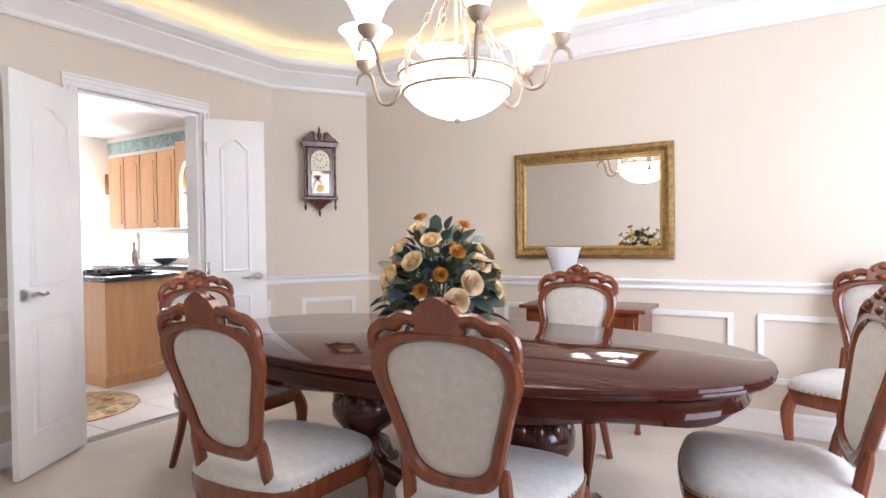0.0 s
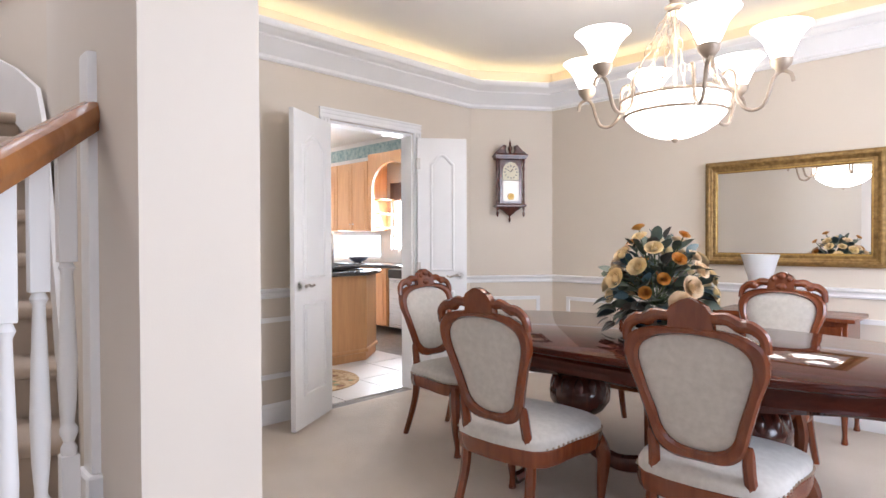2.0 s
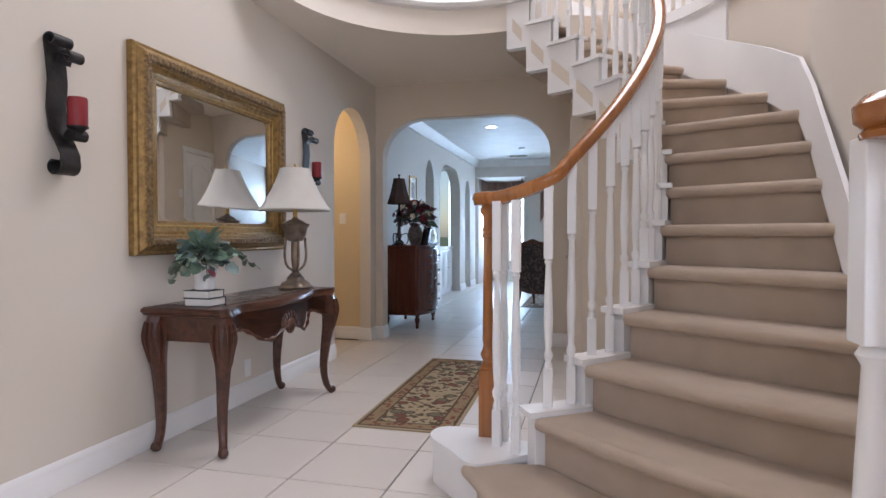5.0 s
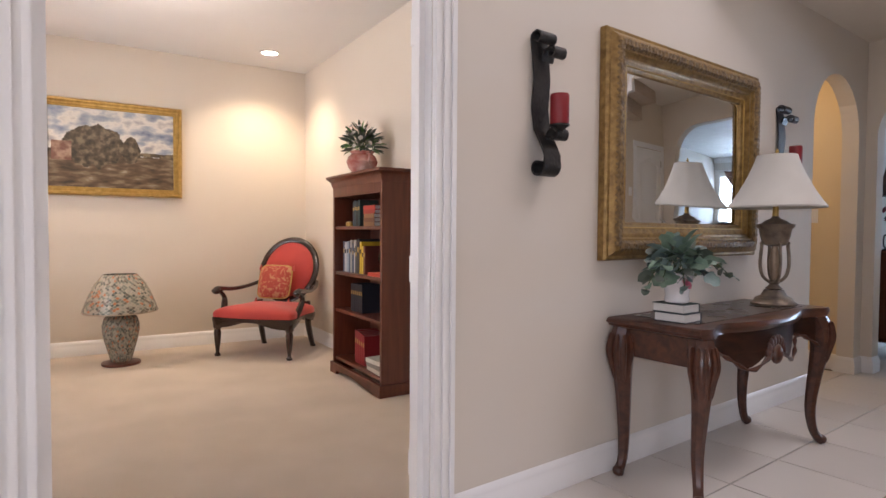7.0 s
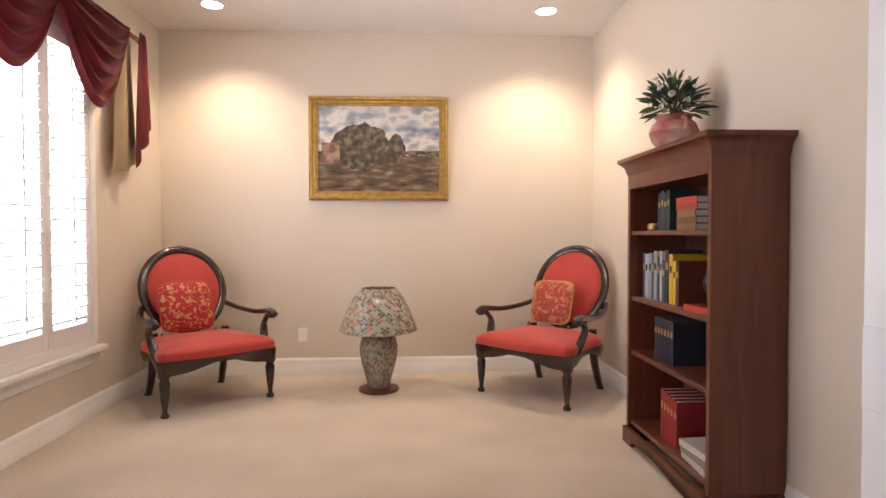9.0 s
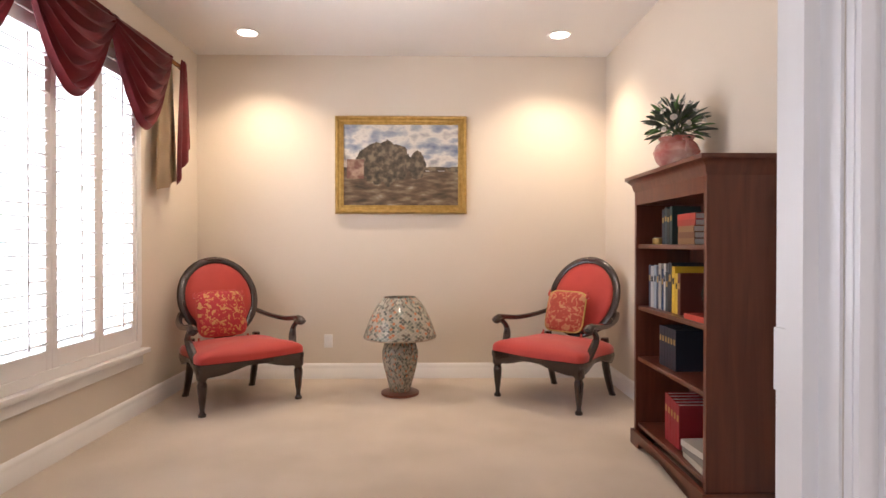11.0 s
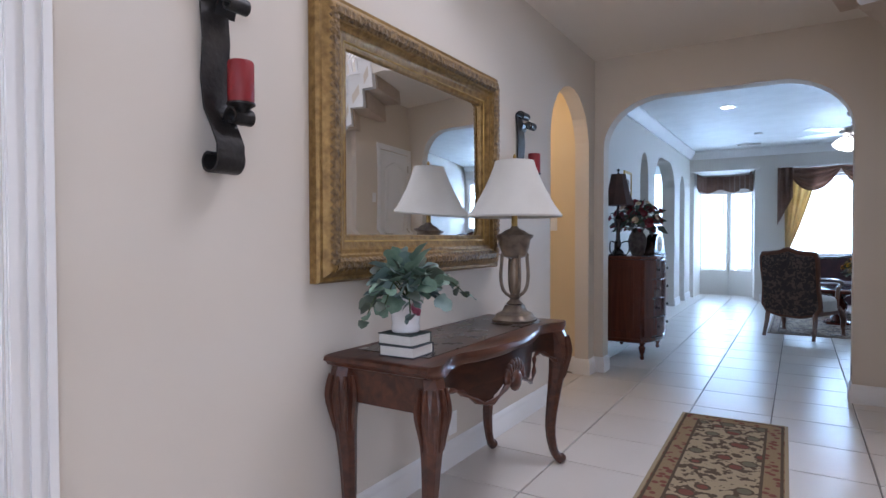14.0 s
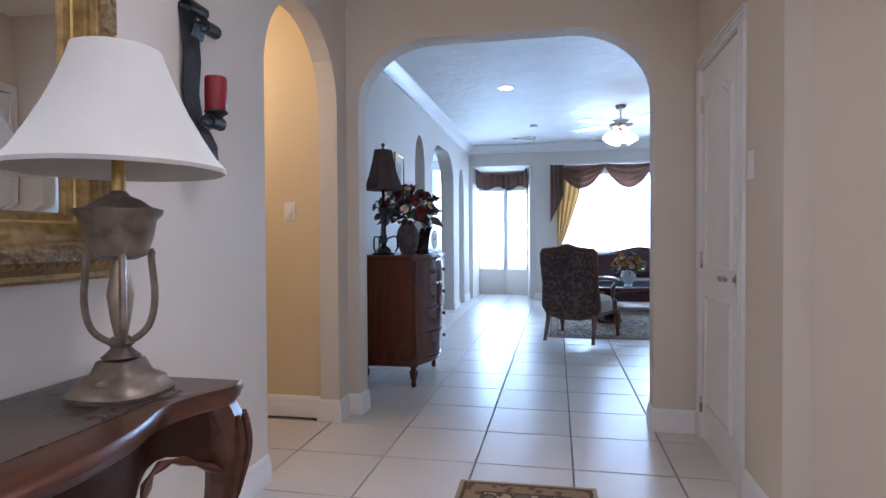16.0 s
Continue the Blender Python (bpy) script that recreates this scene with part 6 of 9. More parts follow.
for x in (-0.60, 0.60):
    for y in (-0.19, 0.185):
        o = 1 if y > 0 else 0.2
        s = math.copysign(1, x)
        bm = BM()
        pts = spline([(x * 0.99, y * 0.98, 0.70), (x * 1.015, y + 0.020 * o, 0.62), (x * 1.02, y + 0.022 * o, 0.54), (x * 0.985, y + 0.005 * o, 0.38), (x * 0.965, y - 0.01 * o, 0.20), (x * 0.985, y + 0.002, 0.08), (x * 1.03, y + 0.02 * o, 0.03), (x * 1.05, y + 0.028 * o, 0.022)], 3)
        rr = [0.052, 0.056, 0.058, 0.06, 0.06, 0.057, 0.052, 0.046, 0.04, 0.036, 0.033, 0.030, 0.028, 0.026, 0.024, 0.023, 0.022, 0.023, 0.024, 0.026, 0.027, 0.024]
        tube(bm, pts, rr[:len(pts)], 8)
        ball(bm, (x * 1.03, y + 0.022 * o, 0.55), 0.034, (1, 1, 2.2), 2)
        ball(bm, (x * 1.05, y + 0.03 * o, 0.026), 0.027, (1.0, 1.0, 0.95), 2)
        leg = part("leg", bm, WALNUT, console, "carved cabriole leg")
        carve = BM()
        for q in range(5):
            t = math.atan2(o, s) + (q - 2) * 0.55
            cx_, cy_ = x * 1.015 + 0.052 * math.cos(t), y + 0.018 * o + 0.052 * math.sin(t)
            tube(carve, spline([(cx_, cy_, 0.675), (cx_ + 0.010 * math.cos(t), cy_ + 0.010 * math.sin(t), 0.60), (cx_ - 0.002 * math.cos(t), cy_ - 0.002 * math.sin(t), 0.53), (x * 1.0 + 0.040 * math.cos(t), y + 0.014 * o + 0.040 * math.sin(t), 0.455)], 4), [0.006, 0.009, 0.011, 0.012, 0.013, 0.013, 0.013, 0.012, 0.011, 0.009, 0.008, 0.006, 0.003], 6)
        tagged(part("carved_acanthus", carve, WALNUT, leg, "carved leaf ribs on the knee"), kind="stuff")

# large gold mirror over the console
CARVED = surface("carved_dark_gilt", (0.085, 0.05, 0.022), (0.30, 0.19, 0.075), 55, 0.5, 1.0, 45, metal=0.3, dist=0.02)
hm = thing("wall_mirror", (-3.62, HY + 0.002, 1.555), "large hall mirror in broad carved gold frame", "mirror", turn=180)
picture_frame(hm, 1.47, 1.08, 0.182, 0.075, [(0, 0), (0, 0.45), (0.05, 0.6), (0.12, 0.62), (0.2, 0.85), (0.3, 1.0), (0.42, 0.98), (0.52, 0.8), (0.6, 0.62), (0.68, 0.62), (0.74, 0.5), (0.84, 0.46), (0.88, 0.36), (0.97, 0.32), (1.0, 0.2), (1.0, 0.1)], GOLD)
bead_run(hm, 1.47, 1.08, 0.068, -0.066, 0.026, 0.014, CARVED, "carved_border", 0.10, "carved acanthus border")
bead_run(hm, 1.47, 1.08, 0.040, -0.055, 0.009, 0.012, GOLD, "outer_bead", 0.2)
bead_run(hm, 1.47, 1.08, 0.098, -0.060, 0.008, 0.011, GOLD, "inner_bead", 0.2)
bead_run(hm, 1.47, 1.08, 0.152, -0.030, 0.008, 0.05, BRIGHT_GOLD, "gilt_fillet", 0.0)
bm = BM()
ring_stack_pts = [(-0.556, -0.361), (0.556, -0.361), (0.556, 0.361), (-0.556, 0.361)]
outer = [bm.verts.new((x, -0.012, z)) for x, z in ring_stack_pts]
inner_ = [bm.verts.new((x * 0.955, -0.016, z * 0.93)) for x, z in ring_stack_pts]
bk = [bm.verts.new((x, -0.006, z)) for x, z in ring_stack_pts]
for k in range(4):
    bm.faces.new((outer[k], outer[(k + 1) % 4], inner_[(k + 1) % 4], inner_[k]))
    bm.faces.new((outer[k], bk[k], bk[(k + 1) % 4], outer[(k + 1) % 4]))
bm.faces.new(inner_)
bm.faces.new(list(reversed(bk)))
part("mirror_glass", bm, MIRROR, hm, "bevelled mirror glass")


def sconce(x):
    """A hammered iron strap bent into scrolls, with a candle cup; wall behind it on -y."""
    s = thing("wall_sconce", (x, HY, 1.362), "black hammered iron scroll sconce with red candle", "sconce", "sconces beside the mirror")
    def scroll(cy, cz, r0, r1, a0, a1, n=16):
        return [(0, cy + (r0 + (r1 - r0) * i / n) * math.cos(radians(a0 + (a1 - a0) * i / n)), cz + (r0 + (r1 - r0) * i / n) * math.sin(radians(a0 + (a1 - a0) * i / n))) for i in range(n + 1)]
    path = scroll(0.035, 0.585, 0.012, 0.034, -500, -190, 18) + [(0, 0.012, 0.53), (0, 0.022, 0.42), (0, 0.012, 0.30), (0, 0.025, 0.21), (0, 0.06, 0.15), (0, 0.085, 0.10)] + scroll(0.045, 0.055, 0.045, 0.020, 30, -290, 18)
    path2 = [(0, 0.014, 0.50), (0, 0.03, 0.545)] + scroll(0.07, 0.525, 0.028, 0.012, 140, -220, 14)
    path3 = [(0, 0.03, 0.20)] + scroll(0.085, 0.185, 0.034, 0.014, 200, -150, 14)
    for pth, nm in ((path, "strap"), (path2, "upper_scroll"), (path3, "lower_scroll")):
        P = [Vector(p) for p in pth]
        bm = BM()
        rows = []
        w = 0.048 if nm == "strap" else 0.036
        for i, p in enumerate(P):
            d = (P[min(i + 1, len(P) - 1)] - P[max(i - 1, 0)]).normalized()
            nrm = Vector((0, -d.z, d.y)) * 0.0035
            rows.append([bm.verts.new(p + nrm + Vector((-w, 0, 0))), bm.verts.new(p + nrm + Vector((w, 0, 0))), bm.verts.new(p - nrm + Vector((w, 0, 0))), bm.verts.new(p - nrm + Vector((-w, 0, 0)))])
        for a, b in zip(rows, rows[1:]):
            for k in range(4):
                bm.faces.new((a[k], a[(k + 1) % 4], b[(k + 1) % 4], b[k]))
        bm.faces.new(rows[0])
        bm.faces.new(list(reversed(rows[-1])))
        if nm != "strap":
            bmesh.ops.translate(bm, vec=(-0.035, 0, 0), verts=bm.verts)
        part(nm, bm, IRON, s)
    cup = part("candle_cup", lathe(BM(), [(0.012, 0.195), (0.03, 0.215), (0.042, 0.222), (0.042, 0.228)], 16, (-0.03, 0.095, 0)), IRON, s)
    part("candle", lathe(BM(), [(0.037, 0.228), (0.039, 0.232), (0.039, 0.345), (0.036, 0.352), (0.028, 0.347), (0.002, 0.346)], 24, (-0.03, 0.095, 0)), RED_WAX, s, "dark red pillar candle")
    return s


sconce(-2.48)
sconce(-4.74)

# table lamp
lamp = thing("table_lamp", (-4.07, -3.0, 0.752), "bronze urn table lamp with white bell shade on the console", "lamp")
LBR = surface("weathered_bronze", (0.10, 0.075, 0.06), (0.30, 0.235, 0.17), 16, 0.42, 0.35, 60, metal=0.45, dist=0.003)
part("foot", ring_stack(BM(), oval(0.105, 0.105, 16, 3.0), [(0.0, 0.0), (-0.004, 0.012), (0.012, 0.022), (0.02, 0.04), (0.05, 0.055), (0.06, 0.075), (0.065, 0.085)]), LBR, lamp)
part("stem_base", lathe(BM(), [(0.03, 0.085), (0.045, 0.092), (0.035, 0.10), (0.022, 0.115), (0.032, 0.125), (0.02, 0.14)], 16), LBR, lamp)
for k in range(4):
    t = radians(45 + 90 * k)
    part("scroll_arm", tube(BM(), spline([(0.02 * math.cos(t), 0.02 * math.sin(t), 0.125), (0.06 * math.cos(t), 0.06 * math.sin(t), 0.16), (0.075 * math.cos(t), 0.075 * math.sin(t), 0.23), (0.068 * math.cos(t), 0.068 * math.sin(t), 0.33), (0.075 * math.cos(t), 0.075 * math.sin(t), 0.345)], 4), 0.009, 6), LBR, lamp)
part("core", lathe(BM(), [(0.012, 0.13), (0.022, 0.18), (0.03, 0.24), (0.018, 0.31), (0.012, 0.34)], 14), BRONZE, lamp)
part("urn", lathe(BM(), [(0.035, 0.325), (0.06, 0.335), (0.075, 0.38), (0.082, 0.42), (0.095, 0.432), (0.098, 0.445), (0.07, 0.452), (0.05, 0.468), (0.025, 0.478), (0.016, 0.49)], 18), LBR, lamp)
part("neck", lathe(BM(), [(0.016, 0.488), (0.014, 0.60), (0.004, 0.62)], 12), BRIGHT_GOLD, lamp, "gilt lamp neck")
SHADE = surface("ivory_shade_silk", (0.50, 0.475, 0.43), (0.57, 0.545, 0.495), 4, 0.8, 0.2, 200, sheen=0.2)
bm = BM()
n = 24
prof = [(0.238, 0.535), (0.240, 0.545), (0.215, 0.575), (0.185, 0.625), (0.155, 0.68), (0.128, 0.74), (0.105, 0.80), (0.098, 0.825), (0.094, 0.825), (0.10, 0.80), (0.15, 0.68), (0.21, 0.575), (0.234, 0.54)]
rows = []
for r, z in prof:
    rows.append([bm.verts.new((r * (1 + 0.018 * abs(math.sin(4 * 2 * math.pi * i / n / 2 * 2))) * math.cos(2 * math.pi * i / n), r * (1 + 0.018 * abs(math.sin(4 * 2 * math.pi * i / n))) * math.sin(2 * math.pi * i / n), z)) for i in range(n)])
for a, b in zip(rows, rows[1:] + rows[:1]):
    for i in range(n):
        bm.faces.new((a[i], a[(i + 1) % n], b[(i + 1) % n], b[i]))
part("shade", bm, SHADE, lamp, "white silk bell shade")
part("finial", lathe(BM(), [(0.004, 0.80), (0.006, 0.835), (0.010, 0.845), (0.004, 0.86)], 8), BRIGHT_GOLD, lamp)
part("harp", tube(BM(), [(0, 0, 0.60), (0.05, 0, 0.68), (0.04, 0, 0.78), (0, 0, 0.82)], 0.003, 5), BRIGHT_GOLD, lamp)

# books and ivy pot
PAPER = surface("book_paper", (0.70, 0.68, 0.64), (0.80, 0.78, 0.74), 30, 0.8, 0.6, 200, stretch=(1, 1, 20))


def book(name, w, d, h, colour, place, turn, label, group, upright=False):
    """A book lying flat: spine towards -y."""
    cov, _n, _l, _b = base_material("book_cover", 0.5, 0, colour)
    add_bump(_n, _l, _b, coords(_n, _l), 200, 0.2, 0.0006)
    b = thing(name, place, label, "book", group, turn)
    bm = box(BM(), -w / 2, w / 2, -d / 2, d / 2, 0, 0.003)
    box(bm, -w / 2, w / 2, -d / 2, d / 2, h - 0.003, h)
    box(bm, -w / 2, w / 2, -d / 2 - 0.002, -d / 2 + 0.001, 0, h)
    part("cover", bm, cov, b)
    part("page_block", box(BM(), -w / 2 + 0.004, w / 2 - 0.004, -d / 2 + 0.001, d / 2 - 0.004, 0.003, h - 0.003), PAPER, b)
    if upright:
        b.matrix_world = pose(*place, 0, 0, turn) @ upright
    return b


book("book", 0.15, 0.14, 0.040, (0.03, 0.035, 0.05), (-3.09, -2.99, 0.7525), -88, "navy hardback book lying under the ivy pot", "books under the ivy")
book("book", 0.155, 0.125, 0.040, (0.03, 0.05, 0.045), (-3.092, -3.0, 0.7925), -92, "dark green hardback book lying under the ivy pot", "books under the ivy")
pot = thing("potted_ivy", (-3.10, -3.0, 0.8325), "artificial ivy in white ceramic pot on two books", "plant")
POT = surface("white_ceramic", (0.72, 0.72, 0.74), (0.82, 0.82, 0.83), 6, 0.2, 0.1, 30)
part("pot", lathe(BM(), [(0.045, 0), (0.052, 0.004), (0.054, 0.02), (0.050, 0.03), (0.058, 0.09), (0.070, 0.13), (0.074, 0.135), (0.068, 0.135), (0.05, 0.10)], 20), POT, pot, "white ceramic pot")
IVY = surface("variegated_ivy_leaves", (0.10, 0.18, 0.13), (0.30, 0.40, 0.30), 20, 0.5, 0.2, 90, vary=0.25)
IVY2 = surface("grey_green_ivy_leaves", (0.10, 0.16, 0.15), (0.22, 0.29, 0.27), 20, 0.5, 0.2, 90, vary=0.25)
lm2 = [leaf_mesh("leaf", 0.075, 0.036, IVY, 0.3, 0.25), leaf_mesh("leaf", 0.065, 0.034, IVY2, 0.25, 0.25), leaf_mesh("leaf", 0.06, 0.03, LEAF, 0.3, 0.2)]
bouquet(pot, (0, 0, 0.15), 0.145, 0.15, lm2, [], 110, 0, 8, -0.15)
rnd = random.Random(4)
for k, (dx, dy, dz) in enumerate(((-0.30, 0.02, 0.03), (-0.36, 0.06, -0.02), (0.20, 0.05, -0.02), (0.24, 0.0, -0.06), (-0.22, -0.05, 0.08), (0.14, 0.12, -0.06))):
    end = Vector((dx, dy, 0.13 + dz))
    pts = spline([(0, 0, 0.13), (dx * 0.5, dy * 0.5, 0.20), tuple(end)], 5)
    part("stem", tube(BM(), pts, 0.0025, 5), STEM, pot)
    for p in pts[4:]:
        o = new("leaf", lm2[rnd.randrange(3)])
        o.parent = pot
        s = rnd.uniform(0.6, 0.9)
        o.matrix_local = Matrix.Translation(p) @ aim((dx * 2 + rnd.uniform(-0.5, 0.5), dy + rnd.uniform(-0.6, 0.6), rnd.uniform(-0.5, 0.3)), rnd.uniform(-1, 1)) @ Matrix.Diagonal((s, s, s, 1))
fl = rose_mesh("flower", 0.022, surface("pink_petals", (0.55, 0.12, 0.22), (0.70, 0.30, 0.38), 14, 0.6, 0.1, 80), 9)
o = new("flower", fl)
o.parent = pot
o.matrix_local = pose(0.03, 0.06, 0.09, -60, 0, 0)


# patterned runner
def rug_material(name, w, l, field, motif1, motif2, border, line):
    m, nodes, links, b = base_material(name, 0.95)
    vec = coords(nodes, links)
    sep = nodes.new("ShaderNodeSeparateXYZ")
    links.new(vec, sep.inputs[0])
    def math_(op, a, b_=None):
        q = nodes.new("ShaderNodeMath")
        q.operation = op
        for i, v in enumerate((a, b_)):
            if v is None:
                continue
            if isinstance(v, (int, float)):
                q.inputs[i].default_value = v
            else:
                links.new(v, q.inputs[i])
        return q.outputs[0]
    def mix(f, c1, c2):
        q = nodes.new("ShaderNodeMix")
        q.data_type = 'RGBA'
        links.new(f, q.inputs[0])
        for i, c in ((6, c1), (7, c2)):
            if isinstance(c, tuple):
                q.inputs[i].default_value = (*c, 1)
            else:
                links.new(c, q.inputs[i])
        return q.outputs[2]
    ex = math_('SUBTRACT', l / 2, math_('ABSOLUTE', sep.outputs[0]))
    ey = math_('SUBTRACT', w / 2, math_('ABSOLUTE', sep.outputs[1]))
    edge = math_('MINIMUM', ex, ey)
    vo = nodes.new("ShaderNodeTexVoronoi")
    vo.inputs["Scale"].default_value = 9.0
    links.new(vec, vo.inputs[0])
    no = nodes.new("ShaderNodeTexNoise")
    no.inputs["Scale"].default_value, no.inputs["Detail"].default_value = 26, 3
    links.new(vec, no.inputs[0])
    spots = math_('LESS_THAN', vo.outputs["Distance"], 0.30)
    ringz = math_('LESS_THAN', math_('ABSOLUTE', math_('SUBTRACT', vo.outputs["Distance"], 0.34)), 0.05)
    vines = math_('GREATER_THAN', no.outputs["Fac"], 0.54)
    hsv = nodes.new("ShaderNodeSeparateColor")
    links.new(vo.outputs["Color"], hsv.inputs[0])
    pick = mix(math_('GREATER_THAN', hsv.outputs[0], 0.5), motif1, motif2)
    body = mix(spots, mix(ringz, mix(vines, field, line), line), pick)
    vo2 = nodes.new("ShaderNodeTexVoronoi")
    vo2.inputs["Scale"].default_value = 22.0
    links.new(vec, vo2.inputs[0])
    bord = mix(math_('LESS_THAN', vo2.outputs["Distance"], 0.38), border, motif1)
    col = mix(math_('LESS_THAN', edge, 0.115), body, bord)
    for at in (0.115, 0.03):
        col = mix(math_('LESS_THAN', math_('ABSOLUTE', math_('SUBTRACT', edge, at)), 0.007), col, line)
    col = mix(math_('LESS_THAN', edge, 0.018), col, field)
    links.new(col, b.inputs["Base Color"])
    add_bump(nodes, links, b, vec, 400, 0.8, 0.003)
    return m


RUG = rug_material("runner_weave", 0.61, 1.9, (0.36, 0.28, 0.17), (0.17, 0.05, 0.03), (0.14, 0.12, 0.07), (0.26, 0.18, 0.09), (0.08, 0.05, 0.025))
bm = box(BM(), -0.95, 0.95, -0.305, 0.305, 0, 0.009, 0.003)
single("runner_rug", bm, RUG, "olive and gold patterned hall runner on the tiles", "rug", place=(-4.53, -2.085, 0.0005), turn=1.0)

# ---------------------------------------------------------------- study
before_study = set(bpy.data.objects)
def armchair(place, turn, cushion):
    ch = thing("armchair", place, "coral red oval-back armchair with near-black carved frame", "armchair", "study armchairs", turn)
    so = [(p.x, p.y) for p in spline([(-0.25, -0.25, 0), (0.25, -0.25, 0), (0.30, 0.02, 0), (0.335, 0.26, 0), (0.24, 0.30, 0), (0, 0.325, 0), (-0.24, 0.30, 0), (-0.335, 0.26, 0), (-0.30, 0.02, 0)], 4, True)]
    part("seat_cushion", dome(BM(), so, 0.40, 0.075, 6, base=0.05), RED_FABRIC, ch, "coral red padded seat")
    bm = BM()
    n = len(so)
    rows = []
    for off, z in ((0.012, 0.37), (-0.006, 0.36), (-0.006, 0.33), (0.01, None), (0.05, None)):
        rows.append([])
        for x, y in so:
            r = math.hypot(x, y)
            k = (r - off) / r
            rows[-1].append(bm.verts.new((x * k, y * k, z if z else 0.30 + 0.03 * math.cos(math.atan2(y, x) * 4))))
    for a, b in zip(rows, rows[1:]):
        for i in range(n):
            bm.faces.new((a[i], a[(i + 1) % n], b[(i + 1) % n], b[i]))
    part("seat_rail", bm, EBONY, ch, "shaped dark seat rail")
    B0, LEAN = 0.40, 0.30

    def back(name, bm, material, label=""):
        tilt(bm, B0, LEAN)
        bmesh.ops.translate(bm, vec=(0, -0.22, 0), verts=bm.verts)
        return part(name, bm, material, ch, label)
    pad = [(0.225 * math.cos(t), 0.755 + 0.27 * math.sin(t)) for t in [2 * math.pi * i / 36 for i in range(36)]]
    back("back_cushion", dome(BM(), pad, 0.005, 0.035, 5, axis="y"), RED_FABRIC, "coral red padded back")
    back("back_panel", dome(BM(), pad, 0.003, -0.012, 2, axis="y"), RED_FABRIC)
    bm = tube(BM(), [(x * 1.10, 0, 0.755 + (z - 0.755) * 1.09) for x, z in pad], 0.028, 8, closed=True, up=(0, 1, 0), flat=0.75)
    for s in (-1, 1):
        ball(bm, (s * 0.03, 0.006, 1.055), 0.028, (1.6, 0.8, 0.6), 2)
    back("oval_frame", bm, EBONY, "carved near-black oval back frame")
    for s in (-1, 1):
        pts = spline([(s * 0.25, -0.33, 0.64), (s * 0.30, -0.20, 0.60), (s * 0.335, -0.02, 0.585), (s * 0.345, 0.12, 0.60), (s * 0.345, 0.19, 0.605), (s * 0.345, 0.225, 0.58)], 4)
        bm = tube(BM(), pts, [0.02 + 0.012 * (i / 20) ** 2 for i in range(21)], 8, flat=0.9)
        ball(bm, (s * 0.345, 0.21, 0.585), 0.034, (0.9, 1.0, 0.9), 2)
        arm = part("arm", bm, EBONY, ch)
        part("arm_support", tube(BM(), spline([(s * 0.345, 0.17, 0.585), (s * 0.34, 0.11, 0.52), (s * 0.325, 0.13, 0.44), (s * 0.31, 0.17, 0.36)], 4), [0.02, 0.019, 0.018, 0.018, 0.019, 0.021, 0.024, 0.025, 0.026, 0.026, 0.026, 0.026, 0.026], 8), EBONY, arm)
        part("front_leg", lathe(BM(), [(0.012, 0.0), (0.022, 0.004), (0.024, 0.02), (0.015, 0.03), (0.013, 0.05), (0.022, 0.12), (0.029, 0.22), (0.022, 0.245), (0.034, 0.265), (0.034, 0.30), (0.036, 0.36)], 14, (s * 0.305, 0.255, 0)), EBONY, ch)
        part("rear_leg", tube(BM(), spline([(s * 0.22, -0.22, 0.46), (s * 0.22, -0.235, 0.25), (s * 0.225, -0.29, 0.06), (s * 0.228, -0.315, 0.0)], 4), [0.026, 0.026, 0.026, 0.025, 0.025, 0.024, 0.023, 0.022, 0.021, 0.02, 0.02, 0.022, 0.024], 6), EBONY, ch)
    w, label, mt = cushion
    cu = thing("cushion", (0, 0, 0), label, "cushion", "armchair cushions")
    out = [(math.copysign(abs(math.cos(t)) ** 0.35, math.cos(t)) * w, math.copysign(abs(math.sin(t)) ** 0.35, math.sin(t)) * w * 0.95) for t in [2 * math.pi * i / 32 for i in range(32)]]
    bm = dome(BM(), out, 0, 0.055, 5, axis="y")
    part("cushion_front", bm, mt, cu)
    part("cushion_back", dome(BM(), out, 0, -0.045, 4, axis="y"), RED_FABRIC, cu)
    part("piping", tube(BM(), [(x, 0, z) for x, z in out], 0.008, 6, closed=True, up=(0, 1, 0)), BRIGHT_GOLD if w < 0.18 else RED_FABRIC, cu)
    for sx in (-1, 1):
        for sz in (-1, 1):
            part("tassel", lathe(BM(), [(0.012, -0.05), (0.014, -0.03), (0.006, -0.012), (0.010, 0.0)], 8, (sx * w * 1.02, 0, sz * w * 0.97)), RED_FABRIC, cu)
    wide = Matrix.Diagonal((1.17, 1.15, 1.0, 1.0))
    for ob in ch.children_recursive:
        ob.data.transform(wide)
    cu.matrix_world = pose(*place, 0, 0, turn) @ pose(0.05, -0.185, 0.645, 17, 0, 0)
    return ch


def brocade(name, base, gold, scale):
    m, nodes, links, b = base_material(name, 0.7)
    vec = coords(nodes, links)
    n = nodes.new("ShaderNodeTexNoise")
    n.inputs["Scale"].default_value, n.inputs["Detail"].default_value, n.inputs["Distortion"].default_value = scale, 4, 1.2
    links.new(vec, n.inputs[0])
    r = ramp(nodes, [(0.48, base), (0.54, tuple(x * 1.3 for x in base)), (0.56, gold), (0.75, gold)])
    links.new(n.outputs["Fac"], r.inputs[0])
    links.new(r.outputs[0], b.inputs["Base Color"])
    add_bump(nodes, links, b, vec, 300, 0.5, 0.001)
    return m


